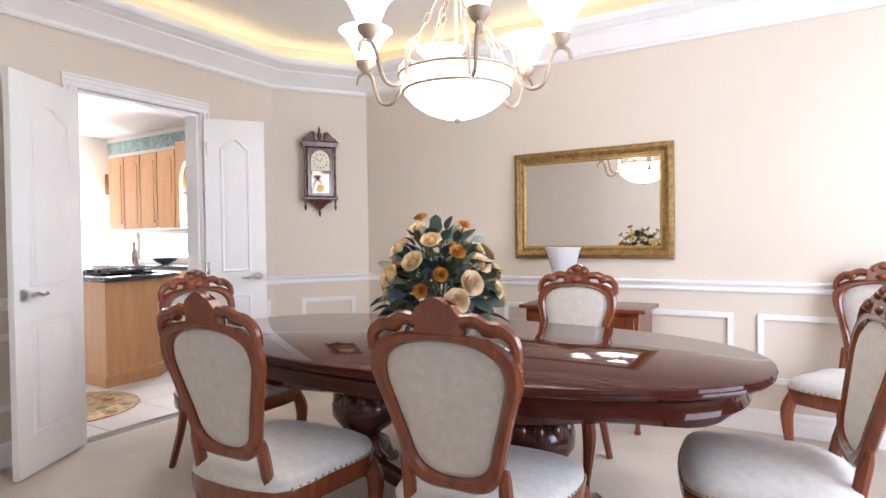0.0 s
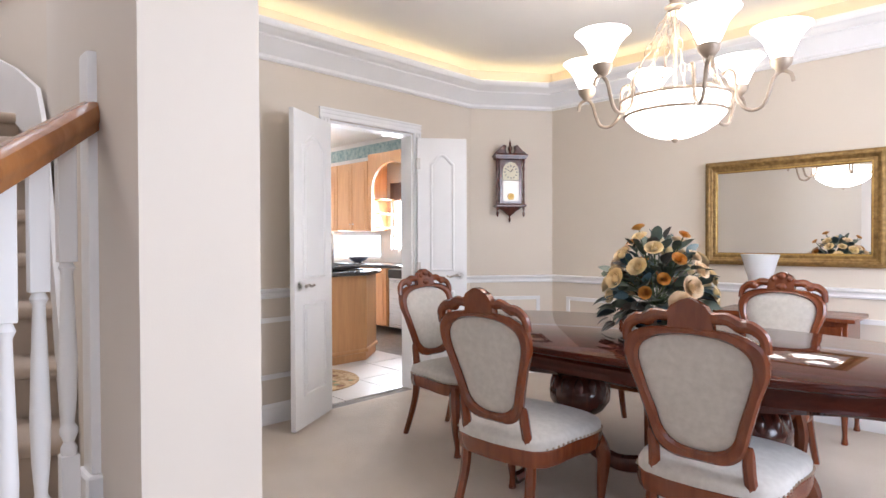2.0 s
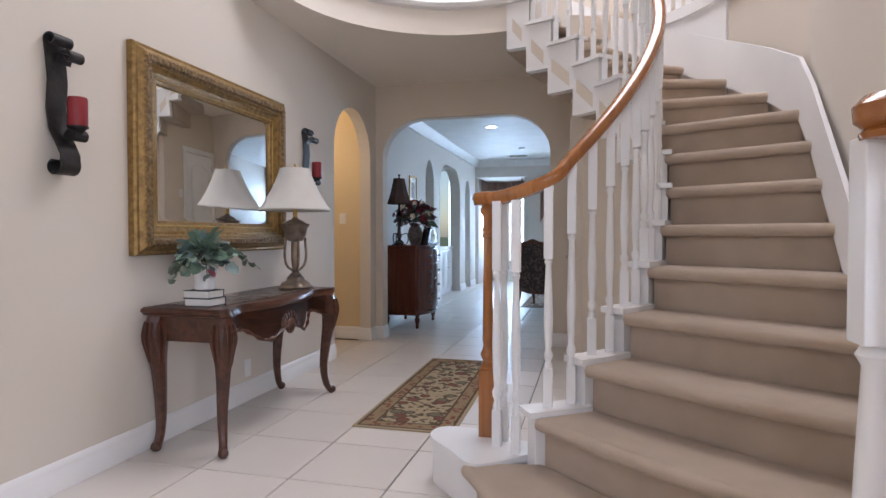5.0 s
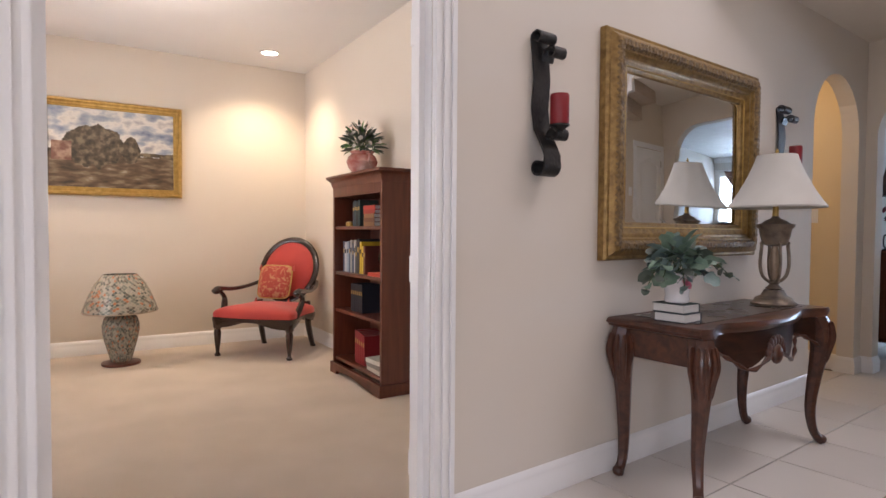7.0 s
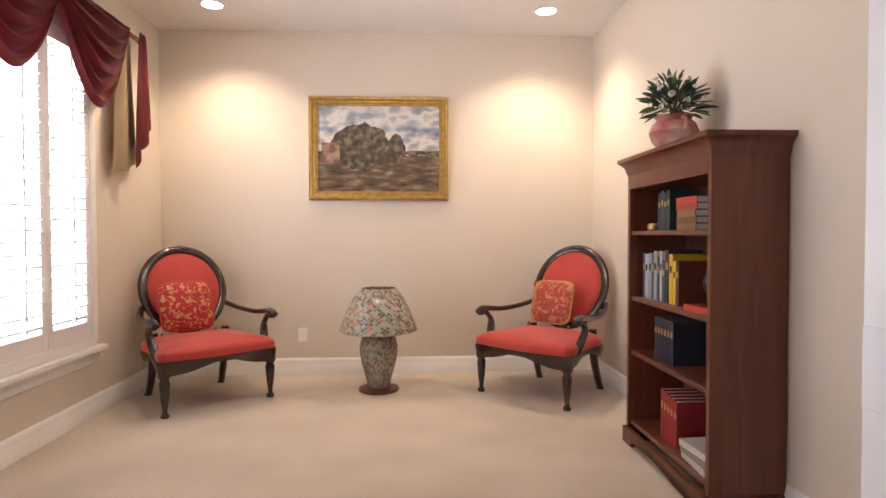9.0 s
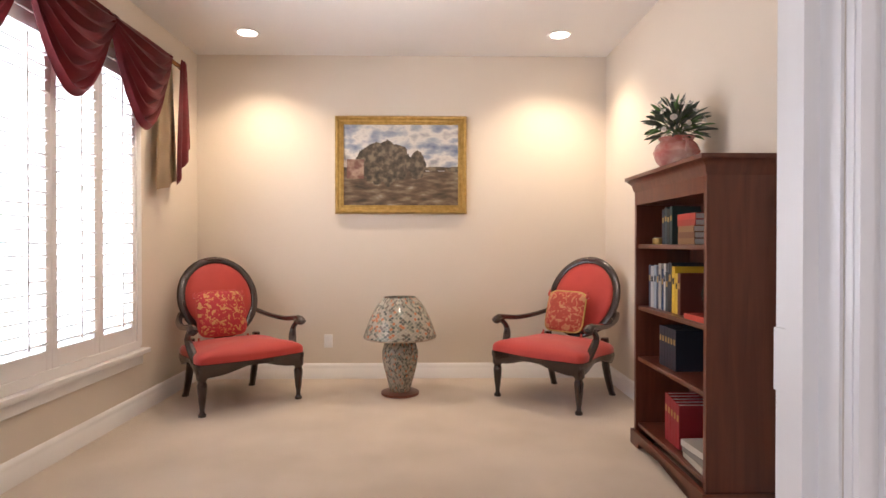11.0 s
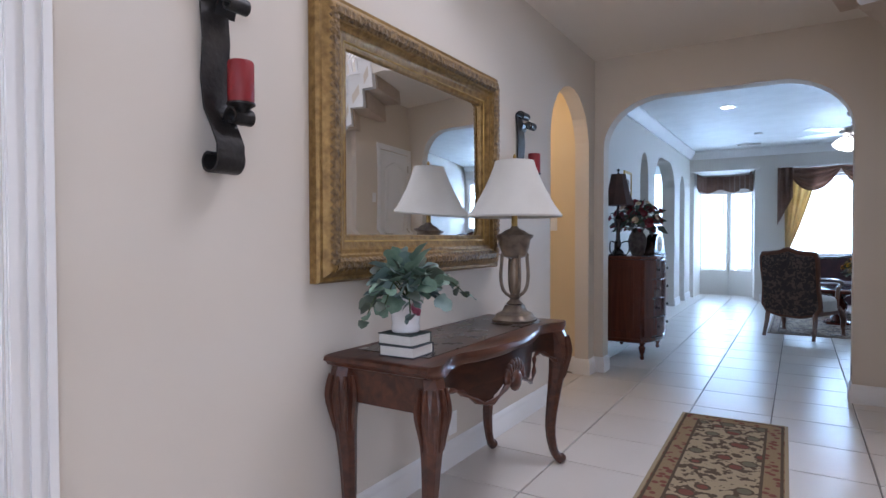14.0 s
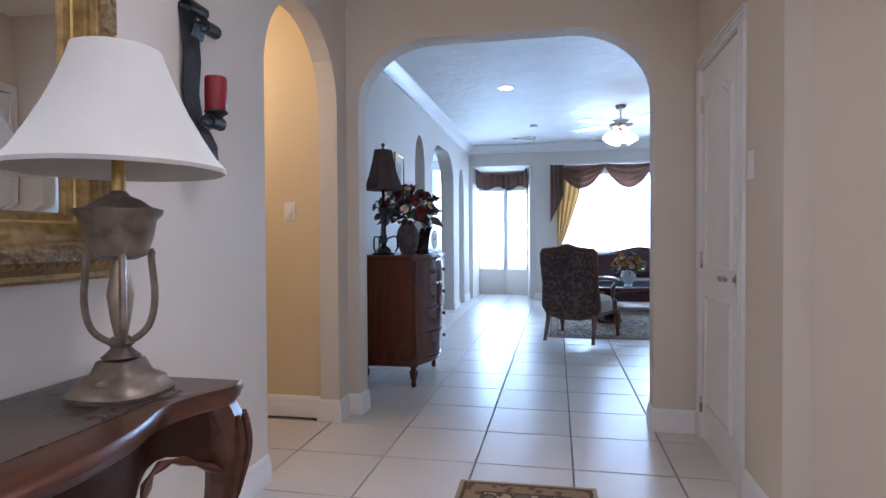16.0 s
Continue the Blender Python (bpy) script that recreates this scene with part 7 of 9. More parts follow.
armchair((0.12, -6.95, 0), 40, (0.185, "red and gold brocade cushion with tassels", brocade("red_gold_brocade", (0.36, 0.014, 0.024), (0.52, 0.27, 0.09), 30)))
armchair((-2.33, -6.96, 0), -45, (0.17, "rust red tapestry cushion with tassels", brocade("rust_tapestry", (0.34, 0.045, 0.028), (0.46, 0.21, 0.10), 26)))


# mosaic lamp on the floor
def mosaic(name):
    m, nodes, links, b = base_material(name, 0.16)
    t = nodes.new("ShaderNodeTexCoord")
    sep = nodes.new("ShaderNodeSeparateXYZ")
    links.new(t.outputs["Object"], sep.inputs[0])
    at = nodes.new("ShaderNodeMath")
    at.operation = 'ARCTAN2'
    links.new(sep.outputs[1], at.inputs[0])
    links.new(sep.outputs[0], at.inputs[1])
    cm = nodes.new("ShaderNodeCombineXYZ")
    mul = nodes.new("ShaderNodeMath")
    mul.operation = 'MULTIPLY'
    mul.inputs[1].default_value = 0.19
    links.new(at.outputs[0], mul.inputs[0])
    links.new(mul.outputs[0], cm.inputs[0])
    links.new(sep.outputs[2], cm.inputs[1])
    mp = nodes.new("ShaderNodeMapping")
    mp.inputs["Rotation"].default_value = (0, 0, radians(45))
    links.new(cm.outputs[0], mp.inputs[0])
    br = nodes.new("ShaderNodeTexBrick")
    br.offset = 0
    br.inputs["Scale"].default_value = 52
    br.inputs["Brick Width"].default_value, br.inputs["Row Height"].default_value = 1, 1
    br.inputs["Mortar Size"].default_value = 0.05
    br.inputs["Color1"].default_value, br.inputs["Color2"].default_value, br.inputs["Mortar"].default_value = (0, 0, 0, 1), (1, 1, 1, 1), (0.5, 0.5, 0.5, 1)
    links.new(mp.outputs[0], br.inputs["Vector"])
    r = ramp(nodes, [(0.0, (0.09, 0.10, 0.085)), (0.16, (0.19, 0.20, 0.165)), (0.38, (0.33, 0.305, 0.255)), (0.6, (0.15, 0.125, 0.10)), (0.74, (0.37, 0.335, 0.27)), (0.90, (0.42, 0.16, 0.08))])
    r.color_ramp.interpolation = 'CONSTANT'
    links.new(br.outputs["Color"], r.inputs[0])
    mx = nodes.new("ShaderNodeMix")
    mx.data_type = 'RGBA'
    links.new(br.outputs["Fac"], mx.inputs[0])
    links.new(r.outputs[0], mx.inputs[6])
    mx.inputs[7].default_value = (0.46, 0.42, 0.35, 1)
    links.new(mx.outputs[2], b.inputs["Base Color"])
    u = nodes.new("ShaderNodeBump")
    u.inputs["Strength"].default_value, u.inputs["Distance"].default_value = 0.4, 0.002
    u.invert = True
    links.new(br.outputs["Fac"], u.inputs["Height"])
    links.new(u.outputs[0], b.inputs["Normal"])
    return m


ml = thing("mosaic_lamp", (-1.11, -7.09, 0), "mosaic glass lamp with matching shade standing on carpet", "lamp")
MO = mosaic("mosaic_glass")
part("foot", lathe(BM(), [(0.145, 0), (0.15, 0.006), (0.148, 0.022), (0.10, 0.03)], 28), BOOKCASE, ml, "round red wood foot")
part("body", lathe(BM(), [(0.078, 0.028), (0.085, 0.05), (0.10, 0.11), (0.125, 0.20), (0.142, 0.29), (0.142, 0.34), (0.125, 0.40), (0.09, 0.43), (0.06, 0.445), (0.02, 0.47)], 32), MO, ml, "mosaic glass vase body")
part("shade", lathe(BM(), [(0.284, 0.452), (0.287, 0.46), (0.27, 0.51), (0.235, 0.60), (0.19, 0.69), (0.13, 0.765), (0.124, 0.765), (0.23, 0.60), (0.28, 0.455)], 36), MO, ml, "mosaic glass dome shade")
part("rim", tube(BM(), [(0.285 * math.cos(t), 0.285 * math.sin(t), 0.453) for t in [2 * math.pi * i / 40 for i in range(40)]], 0.005, 6, closed=True), BRONZE, ml)


# landscape painting: broad areas of sky, trees, field and water
def painting(name):
    m, nodes, links, b = base_material(name, 0.45)
    t = nodes.new("ShaderNodeTexCoord")
    sep = nodes.new("ShaderNodeSeparateXYZ")
    links.new(t.outputs["Object"], sep.inputs[0])
    def noise_(scale, det=6, stretch=(1, 1, 1)):
        mp = nodes.new("ShaderNodeMapping")
        mp.inputs["Scale"].default_value = stretch
        links.new(t.outputs["Object"], mp.inputs[0])
        q = nodes.new("ShaderNodeTexNoise")
        q.inputs["Scale"].default_value, q.inputs["Detail"].default_value = scale, det
        links.new(mp.outputs[0], q.inputs[0])
        return q.outputs["Fac"]
    def op(o, a, b_=0.0):
        q = nodes.new("ShaderNodeMath")
        q.operation = o
        for i, v in enumerate((a, b_)):
            if isinstance(v, (int, float)):
                q.inputs[i].default_value = v
            else:
                links.new(v, q.inputs[i])
        return q.outputs[0]
    def mix(f, c1, c2):
        q = nodes.new("ShaderNodeMix")
        q.data_type = 'RGBA'
        links.new(f, q.inputs[0])
        for i, c in ((6, c1), (7, c2)):
            if isinstance(c, tuple):
                q.inputs[i].default_value = (*c, 1)
            else:
                links.new(c, q.inputs[i])
        return q.outputs[2]
    X, Zc = sep.outputs[0], sep.outputs[2]
    cl = ramp(nodes, [(0.32, (0.13, 0.17, 0.26)), (0.46, (0.34, 0.36, 0.40)), (0.56, (0.66, 0.62, 0.55)), (0.70, (0.30, 0.29, 0.30))])
    links.new(noise_(5.5, 8, (1, 1, 1.8)), cl.inputs[0])
    gr = ramp(nodes, [(0.3, (0.035, 0.022, 0.012)), (0.5, (0.12, 0.075, 0.04)), (0.62, (0.20, 0.15, 0.09)), (0.72, (0.35, 0.30, 0.24))])
    links.new(noise_(9, 8, (0.8, 1, 2.6)), gr.inputs[0])
    tr = ramp(nodes, [(0.35, (0.035, 0.024, 0.014)), (0.5, (0.085, 0.062, 0.036)), (0.66, (0.20, 0.15, 0.09))])
    links.new(noise_(22, 8), tr.inputs[0])
    rough_edge = op('MULTIPLY', op('SUBTRACT', noise_(11, 8), 0.5), 0.34)
    horizon = op('ADD', -0.05, op('MULTIPLY', rough_edge, 0.12))
    col = mix(op('LESS_THAN', Zc, horizon), cl.outputs[0], gr.outputs[0])
    # the big clump of trees, a smaller tree, far woods, a cottage
    d1 = op('ADD', op('POWER', op('DIVIDE', op('ABSOLUTE', op('ADD', X, 0.14)), 0.27), 2), op('POWER', op('DIVIDE', op('ABSOLUTE', op('SUBTRACT', Zc, 0.02)), 0.22), 2))
    col = mix(op('LESS_THAN', op('ADD', d1, op('MULTIPLY', rough_edge, 3.5)), 0.75), col, tr.outputs[0])
    d2 = op('ADD', op('POWER', op('DIVIDE', op('ABSOLUTE', op('SUBTRACT', X, 0.14)), 0.09), 2), op('POWER', op('DIVIDE', op('ABSOLUTE', op('SUBTRACT', Zc, 0.0)), 0.14), 2))
    col = mix(op('LESS_THAN', op('ADD', d2, op('MULTIPLY', rough_edge, 3.5)), 0.7), col, tr.outputs[0])
    far = op('LESS_THAN', op('ABSOLUTE', op('ADD', Zc, 0.035)), op('ADD', 0.018, op('MULTIPLY', rough_edge, 0.12)))
    col = mix(far, col, tr.outputs[0])
    cot = op('MULTIPLY', op('LESS_THAN', op('ABSOLUTE', op('ADD', X, 0.40)), 0.075), op('LESS_THAN', op('ABSOLUTE', op('ADD', Zc, 0.035)), 0.085))
    cw = ramp(nodes, [(0.4, (0.16, 0.07, 0.045)), (0.6, (0.36, 0.24, 0.17))])
    links.new(noise_(14, 5), cw.inputs[0])
    col = mix(cot, col, cw.outputs[0])
    links.new(col, b.inputs["Base Color"])
    return m


pic = thing("landscape_painting", (-1.09, SY0 + 0.002, 1.875), "landscape painting of trees and river in gold frame", "painting", turn=180)
picture_frame(pic, 1.15, 0.855, 0.075, 0.05, [(0, 0), (0, 0.6), (0.15, 0.95), (0.35, 1.0), (0.5, 0.7), (0.7, 0.75), (0.85, 0.5), (1.0, 0.35), (1.0, 0.1)], BRIGHT_GOLD)
bead_run(pic, 1.15, 0.855, 0.02, -0.047, 0.011, 0.018, BRIGHT_GOLD, "carved_border", 0.3)
bead_run(pic, 1.15, 0.855, 0.068, -0.026, 0.005, 0.02, BRIGHT_GOLD, "gilt_fillet", 0.1)
part("canvas", box(BM(), -0.505, 0.505, -0.014, -0.004, -0.357, 0.357), painting("landscape_oils"), pic, "dusky landscape canvas")

# bookcase
BX, BY = SX0 + 0.006, -5.50
bc = thing("bookcase", (BX, BY, 0), "tall red mahogany open bookcase against the wall", "bookcase")
D_, W_ = 0.33, 0.435
for s in (-1, 1):
    part("side", box(BM(), 0.0, D_, s * W_ - 0.014, s * W_ + 0.014, 0.07, 1.505, 0.002), BOOKCASE, bc)
part("back_panel", box(BM(), 0.0, 0.012, -W_, W_, 0.07, 1.505), BOOKCASE, bc)
for z in (0.13, 0.52, 0.82, 1.18):
    part("shelf", box(BM(), 0.012, D_ - 0.012, -W_ + 0.014, W_ - 0.014, z - 0.024, z, 0.003), BOOKCASE, bc)
part("top_board", box(BM(), 0.0, D_, -W_ + 0.014, W_ - 0.014, 1.41, 1.505), BOOKCASE, bc)
bm = BM()
rows = []
for off, z in ((0.0, 1.485), (0.008, 1.50), (0.012, 1.525), (0.035, 1.55), (0.045, 1.555), (0.045, 1.575), (0.0, 1.576)):
    rows.append([bm.verts.new(p) for p in ((0.0, -W_ - 0.014 - off, z), (D_ + off, -W_ - 0.014 - off, z), (D_ + off, W_ + 0.014 + off, z), (0.0, W_ + 0.014 + off, z))])
for a, b in zip(rows, rows[1:]):
    for k in range(4):
        bm.faces.new((a[k], a[(k + 1) % 4], b[(k + 1) % 4], b[k]))
bm.faces.new(rows[-1])
part("cornice", bm, BOOKCASE, bc, "moulded cornice")
bm = BM()
prism(bm, [(-W_ - 0.025, 0), (-W_ + 0.09, 0), (-W_ + 0.11, 0.03), (-W_ + 0.15, 0.05), (W_ - 0.15, 0.05), (W_ - 0.11, 0.03), (W_ - 0.09, 0), (W_ + 0.025, 0), (W_ + 0.025, 0.085), (-W_ - 0.025, 0.085)], "x", D_ - 0.01, D_ + 0.018)
for s in (-1, 1):
    box(bm, 0.0, D_ + 0.01, s * (W_ + 0.010) - 0.014, s * (W_ + 0.010) + 0.014, 0, 0.085)
part("plinth", bm, BOOKCASE, bc, "bracket-foot plinth")


def shelf_book(y, z, t, h, d, colour, lean=0.0):
    """An upright book with its spine towards the room (+x)."""
    cov, _n, _l, _b = base_material("book_cover", 0.5, 0, colour)
    add_bump(_n, _l, _b, coords(_n, _l), 150, 0.2, 0.0006)
    o = thing("book", (BX + D_ - 0.04, BY + y, z + 0.0005), "hardback book standing on the bookcase shelf", "book", "books on the bookcase")
    o.matrix_world = pose(BX + D_ - 0.06, BY + y, z + 0.0005, lean, 0, 0)
    bm = box(BM(), -d, 0, -t / 2, -t / 2 + 0.002, 0, h)
    box(bm, -d, 0, t / 2 - 0.002, t / 2, 0, h)
    box(bm, -0.002, 0.002, -t / 2, t / 2, 0, h, 0.0008)
    part("cover", bm, cov, o)
    part("page_block", box(BM(), -d + 0.004, -0.002, -t / 2 + 0.002, t / 2 - 0.002, 0.003, h - 0.004), PAPER, o)
    if t > 0.018:
        part("spine_label", box(BM(), 0.0021, 0.0028, -t * 0.3, t * 0.3, h * 0.62, h * 0.76), BRIGHT_GOLD if sum(colour) < 0.5 else INK, o)
    return o


rnd = random.Random(11)
DARKS = [(0.02, 0.03, 0.05), (0.03, 0.06, 0.07), (0.015, 0.02, 0.02), (0.02, 0.05, 0.05)]
y = -0.17
for k in range(4):
    t = 0.032
    shelf_book(y, 1.18, t, 0.19 + 0.01 * (k % 2), 0.15, DARKS[k])
    y += t + 0.002
y = -0.36
for k, c in enumerate([(0.05, 0.06, 0.10), (0.45, 0.46, 0.46), (0.30, 0.36, 0.42), (0.06, 0.08, 0.14), (0.35, 0.33, 0.30), (0.02, 0.05, 0.12), (0.5, 0.48, 0.44), (0.05, 0.06, 0.07), (0.03, 0.03, 0.04), (0.62, 0.42, 0.03), (0.66, 0.46, 0.04), (0.12, 0.03, 0.02)]):
    t = rnd.uniform(0.024, 0.042)
    shelf_book(y, 0.82, t, rnd.uniform(0.21, 0.265), 0.17, c)
    y += t + 0.003
y = -0.20
for k in range(6):
    shelf_book(y, 0.52, 0.034, 0.215, 0.16, (0.012, 0.018, 0.032))
    y += 0.036
y = -0.12
for k in range(5):
    shelf_book(y, 0.13, 0.034, 0.25 - 0.006 * k, 0.17, (0.26, 0.012, 0.02))
    y += 0.036
for k, c in enumerate([(0.20, 0.10, 0.04), (0.14, 0.05, 0.02), (0.22, 0.12, 0.05), (0.30, 0.03, 0.02), (0.42, 0.04, 0.03)]):
    book("book", 0.20, 0.15, 0.030, c, (BX + 0.22, BY + 0.17, 1.1805 + 0.030 * k), 90 + rnd.uniform(-4, 4), "worn hardback book in a stack on shelf", "books on the bookcase")
book("book", 0.21, 0.16, 0.026, (0.45, 0.05, 0.03), (BX + 0.22, BY + 0.27, 0.8205), 92, "red hardback book lying on shelf", "books on the bookcase")
for k, c in enumerate([(0.45, 0.42, 0.36), (0.18, 0.17, 0.16), (0.55, 0.53, 0.48)]):
    book("book", 0.24, 0.19, 0.030, c, (BX + 0.20, BY + 0.25, 0.1305 + 0.030 * k), 86 + 4 * k, "pale hardback book in a stack on bottom shelf", "books on the bookcase")
clk = thing("small_clock", (BX + 0.26, BY - 0.26, 1.1805), "small brass desk clock on the shelf", "clock")
part("case", lathe(BM(), [(0.03, 0), (0.034, 0.006), (0.034, 0.03), (0.025, 0.036)], 18), BRIGHT_GOLD, clk)
part("face", lathe(BM(), [(0.024, 0.036), (0.024, 0.038)], 18), DIAL, clk)
jug = lathe(BM(), [(0.035, 0), (0.04, 0.006), (0.022, 0.02), (0.045, 0.07), (0.052, 0.10), (0.04, 0.14), (0.02, 0.165), (0.018, 0.19), (0.028, 0.21), (0.02, 0.205)], 18)
tube(jug, spline([(0.0, 0.045, 0.12), (0.0, 0.075, 0.16), (0.0, 0.06, 0.20), (0.0, 0.02, 0.205)], 4), 0.005, 6)
single("black_jug", jug, surface("black_glaze", (0.006, 0.006, 0.008), (0.02, 0.018, 0.016), 8, 0.08, 0.05, 40), "glossy black jug with handle on red book", "jug", place=(BX + 0.22, BY + 0.28, 0.847))

pv = thing("potted_plant", (BX + 0.20, BY - 0.17, 1.576), "white-flowered greenery in red painted pot on bookcase", "plant")
PP = surface("red_painted_porcelain", (0.34, 0.06, 0.045), (0.62, 0.42, 0.36), 9, 0.25, 0.1, 40)
bm = lathe(BM(), [(0.06, 0), (0.066, 0.006), (0.075, 0.02), (0.108, 0.06), (0.122, 0.105), (0.105, 0.145), (0.082, 0.165), (0.095, 0.185), (0.085, 0.185)], 24)
for s in (-1, 1):
    tube(bm, spline([(0, s * 0.09, 0.165), (0, s * 0.128, 0.155), (0, s * 0.13, 0.12), (0, s * 0.115, 0.10)], 4), 0.009, 6)
part("pot", bm, PP, pv, "red and white painted porcelain pot")
lm3 = [leaf_mesh("leaf", 0.085, 0.010, LEAF, 0.15), leaf_mesh("leaf", 0.07, 0.009, surface("bright_green_leaves", (0.06, 0.14, 0.04), (0.14, 0.24, 0.08), 10, 0.5, 0.1, 60, vary=0.25), 0.2)]
wf = rose_mesh("flower", 0.014, surface("white_petals", (0.7, 0.68, 0.62), (0.8, 0.78, 0.74), 10, 0.6, 0.1, 60), 3)
bouquet(pv, (0, 0, 0.20), 0.145, 0.215, lm3, [wf], 190, 22, 21, -0.05)

# recessed lamps, flush lamp and vent
def ceiling_vent(place, label):
    cv = thing("ceiling_vent", place, label, "vent")
    bm = BM()
    for x0, x1, y0, y1 in ((-0.1, 0.1, -0.2, -0.18), (-0.1, 0.1, 0.18, 0.2), (-0.1, -0.08, -0.18, 0.18), (0.08, 0.1, -0.18, 0.18)):
        box(bm, x0, x1, y0, y1, -0.012, -0.001)
    bmesh.ops.remove_doubles(bm, verts=bm.verts, dist=1e-5)
    part("frame", bm, WHITE, cv)
    for k in range(6):
        part("slat", box(BM(), -0.07 + k * 0.025, -0.058 + k * 0.025, -0.18, 0.18, -0.010, -0.003), NICKEL, cv)
    return cv


ceiling_vent((-0.42, -5.90, SH), "white slatted ceiling vent of the study")
LIT = glowing("lit_lamp_lens", (1.0, 0.90, 0.74), 22.0)
for x in (0.08, -2.37):
    rl = thing("recessed_lamp", (x, -7.09, SH), "white round recessed ceiling lamp, lit", "lamp", "recessed lamps")
    part("trim_ring", lathe(BM(), [(0.098, -0.001), (0.098, -0.006), (0.075, -0.008), (0.072, -0.001)][::-1], 28), WHITE, rl)
    part("lens", lathe(BM(), [(0.001, -0.0035), (0.07, -0.004), (0.071, -0.0015)][::-1], 24), LIT, rl, "lit lens")
fl_ = thing("flush_lamp", (-1.12, -5.68, SH), "round frosted flush ceiling lamp, lit", "lamp")
part("pan", lathe(BM(), [(0.15, -0.001), (0.15, -0.02), (0.145, -0.025)][::-1], 28), BRONZE, fl_)
part("glass", lathe(BM(), [(0.01, -0.095), (0.06, -0.09), (0.11, -0.065), (0.138, -0.026)], 28), glowing("lit_frosted_glass", (1.0, 0.88, 0.70), 4.0), fl_, "lit frosted glass dome")

# shuttered window
win = thing("window_1", (SX1, 0, 0), "white plantation shutters over a bright window", "window", kind="structure")
bm = BM()
for y0, y1, z0, z1 in ((WY0 - 0.02, WY0 + 0.045, WZ0, WZ1), (WY1 - 0.045, WY1 + 0.02, WZ0, WZ1), (WY0, WY1, WZ1 - 0.04, WZ1 + 0.03), (WY0, WY1, WZ0 - 0.02, WZ0 + 0.04)):
    box(bm, -0.022, 0.05, y0, y1, z0, z1, 0.003)
part("window_frame", bm, WHITE, win)
part("window_sill", box(BM(), -0.06, 0.03, WY0 - 0.07, WY1 + 0.07, WZ0 - 0.055, WZ0 - 0.022, 0.006, 2), WHITE, win)
part("window_apron", box(BM(), -0.02, 0.0, WY0 - 0.04, WY1 + 0.04, WZ0 - 0.13, WZ0 - 0.055, 0.004), WHITE, win)
NP = 4
pw = (WY1 - WY0 - 0.09) / NP
slat_me = as_mesh("slat", box(BM(), -0.038, 0.038, -(pw - 0.10) / 2, (pw - 0.10) / 2, -0.0045, 0.0045, 0.003), WHITE)
for k in range(NP):
    y0 = WY0 + 0.045 + k * pw
    bm = BM()
    box(bm, -0.014, 0.014, y0 + 0.001, y0 + 0.048, WZ0 + 0.04, WZ1 - 0.04, 0.002)
    box(bm, -0.014, 0.014, y0 + pw - 0.048, y0 + pw - 0.001, WZ0 + 0.04, WZ1 - 0.04, 0.002)
    box(bm, -0.014, 0.014, y0 + 0.048, y0 + pw - 0.048, WZ0 + 0.04, WZ0 + 0.14, 0.002)
    box(bm, -0.014, 0.014, y0 + 0.048, y0 + pw - 0.048, WZ1 - 0.12, WZ1 - 0.04, 0.002)
    pn = part("shutter_panel", bm, WHITE, win)
    part("tilt_rod", box(BM(), -0.046, -0.038, y0 + pw / 2 - 0.006, y0 + pw / 2 + 0.006, WZ0 + 0.16, WZ1 - 0.14, 0.002), WHITE, pn)
    z = WZ0 + 0.17
    while z < WZ1 - 0.13:
        o = new("slat", slat_me)
        o.parent = pn
        o.matrix_local = pose(0, y0 + pw / 2, z, 0, 27, 0)
        z += 0.066
bm = box(BM(), SX1 + 0.29, SX1 + 0.295, WY0 - 0.6, WY1 + 0.6, 0.1, 2.75)
structure("backdrop_study", bm, SKYGLOW, "bright overcast daylight outside the window", "backdrop")

# scarf valance on a wooden rod
VEL = surface("burgundy_velvet", (0.13, 0.006, 0.010), (0.22, 0.016, 0.022), 6, 0.75, 0.3, 200, sheen=0.15)
LINING = surface("tan_lining", (0.42, 0.31, 0.19), (0.50, 0.38, 0.25), 4, 0.8, 0.3, 200)
val = thing("window_scarf", (SX1 - 0.085, 0, 0), "burgundy velvet scarf valance draped over wooden rod", "curtain")
RZ = 2.565
part("rod", tube(BM(), [(0, -7.10, RZ), (0, -4.4, RZ)], 0.018, 12), OAK, val, "honey wood curtain rod")
part("rod_finial", ball(lathe(BM(), [(0.023, 0), (0.024, 0.02), (0.014, 0.03)], 14, m=pose(0, -7.10, RZ, 90)), (0, -7.14, RZ), 0.025, sub=2), OAK, val, "honey wood ball finial")
for y in (-6.80, -5.70, -4.60):
    bm = box(BM(), 0.066, 0.083, y - 0.03, y + 0.03, RZ - 0.06, RZ + 0.03, 0.004)
    part("bracket", tube(bm, spline([(0.07, y, RZ - 0.03), (0.03, y, RZ - 0.045), (0.0, y, RZ - 0.028)], 4), 0.012, 8), OAK, val, "honey wood rod bracket")


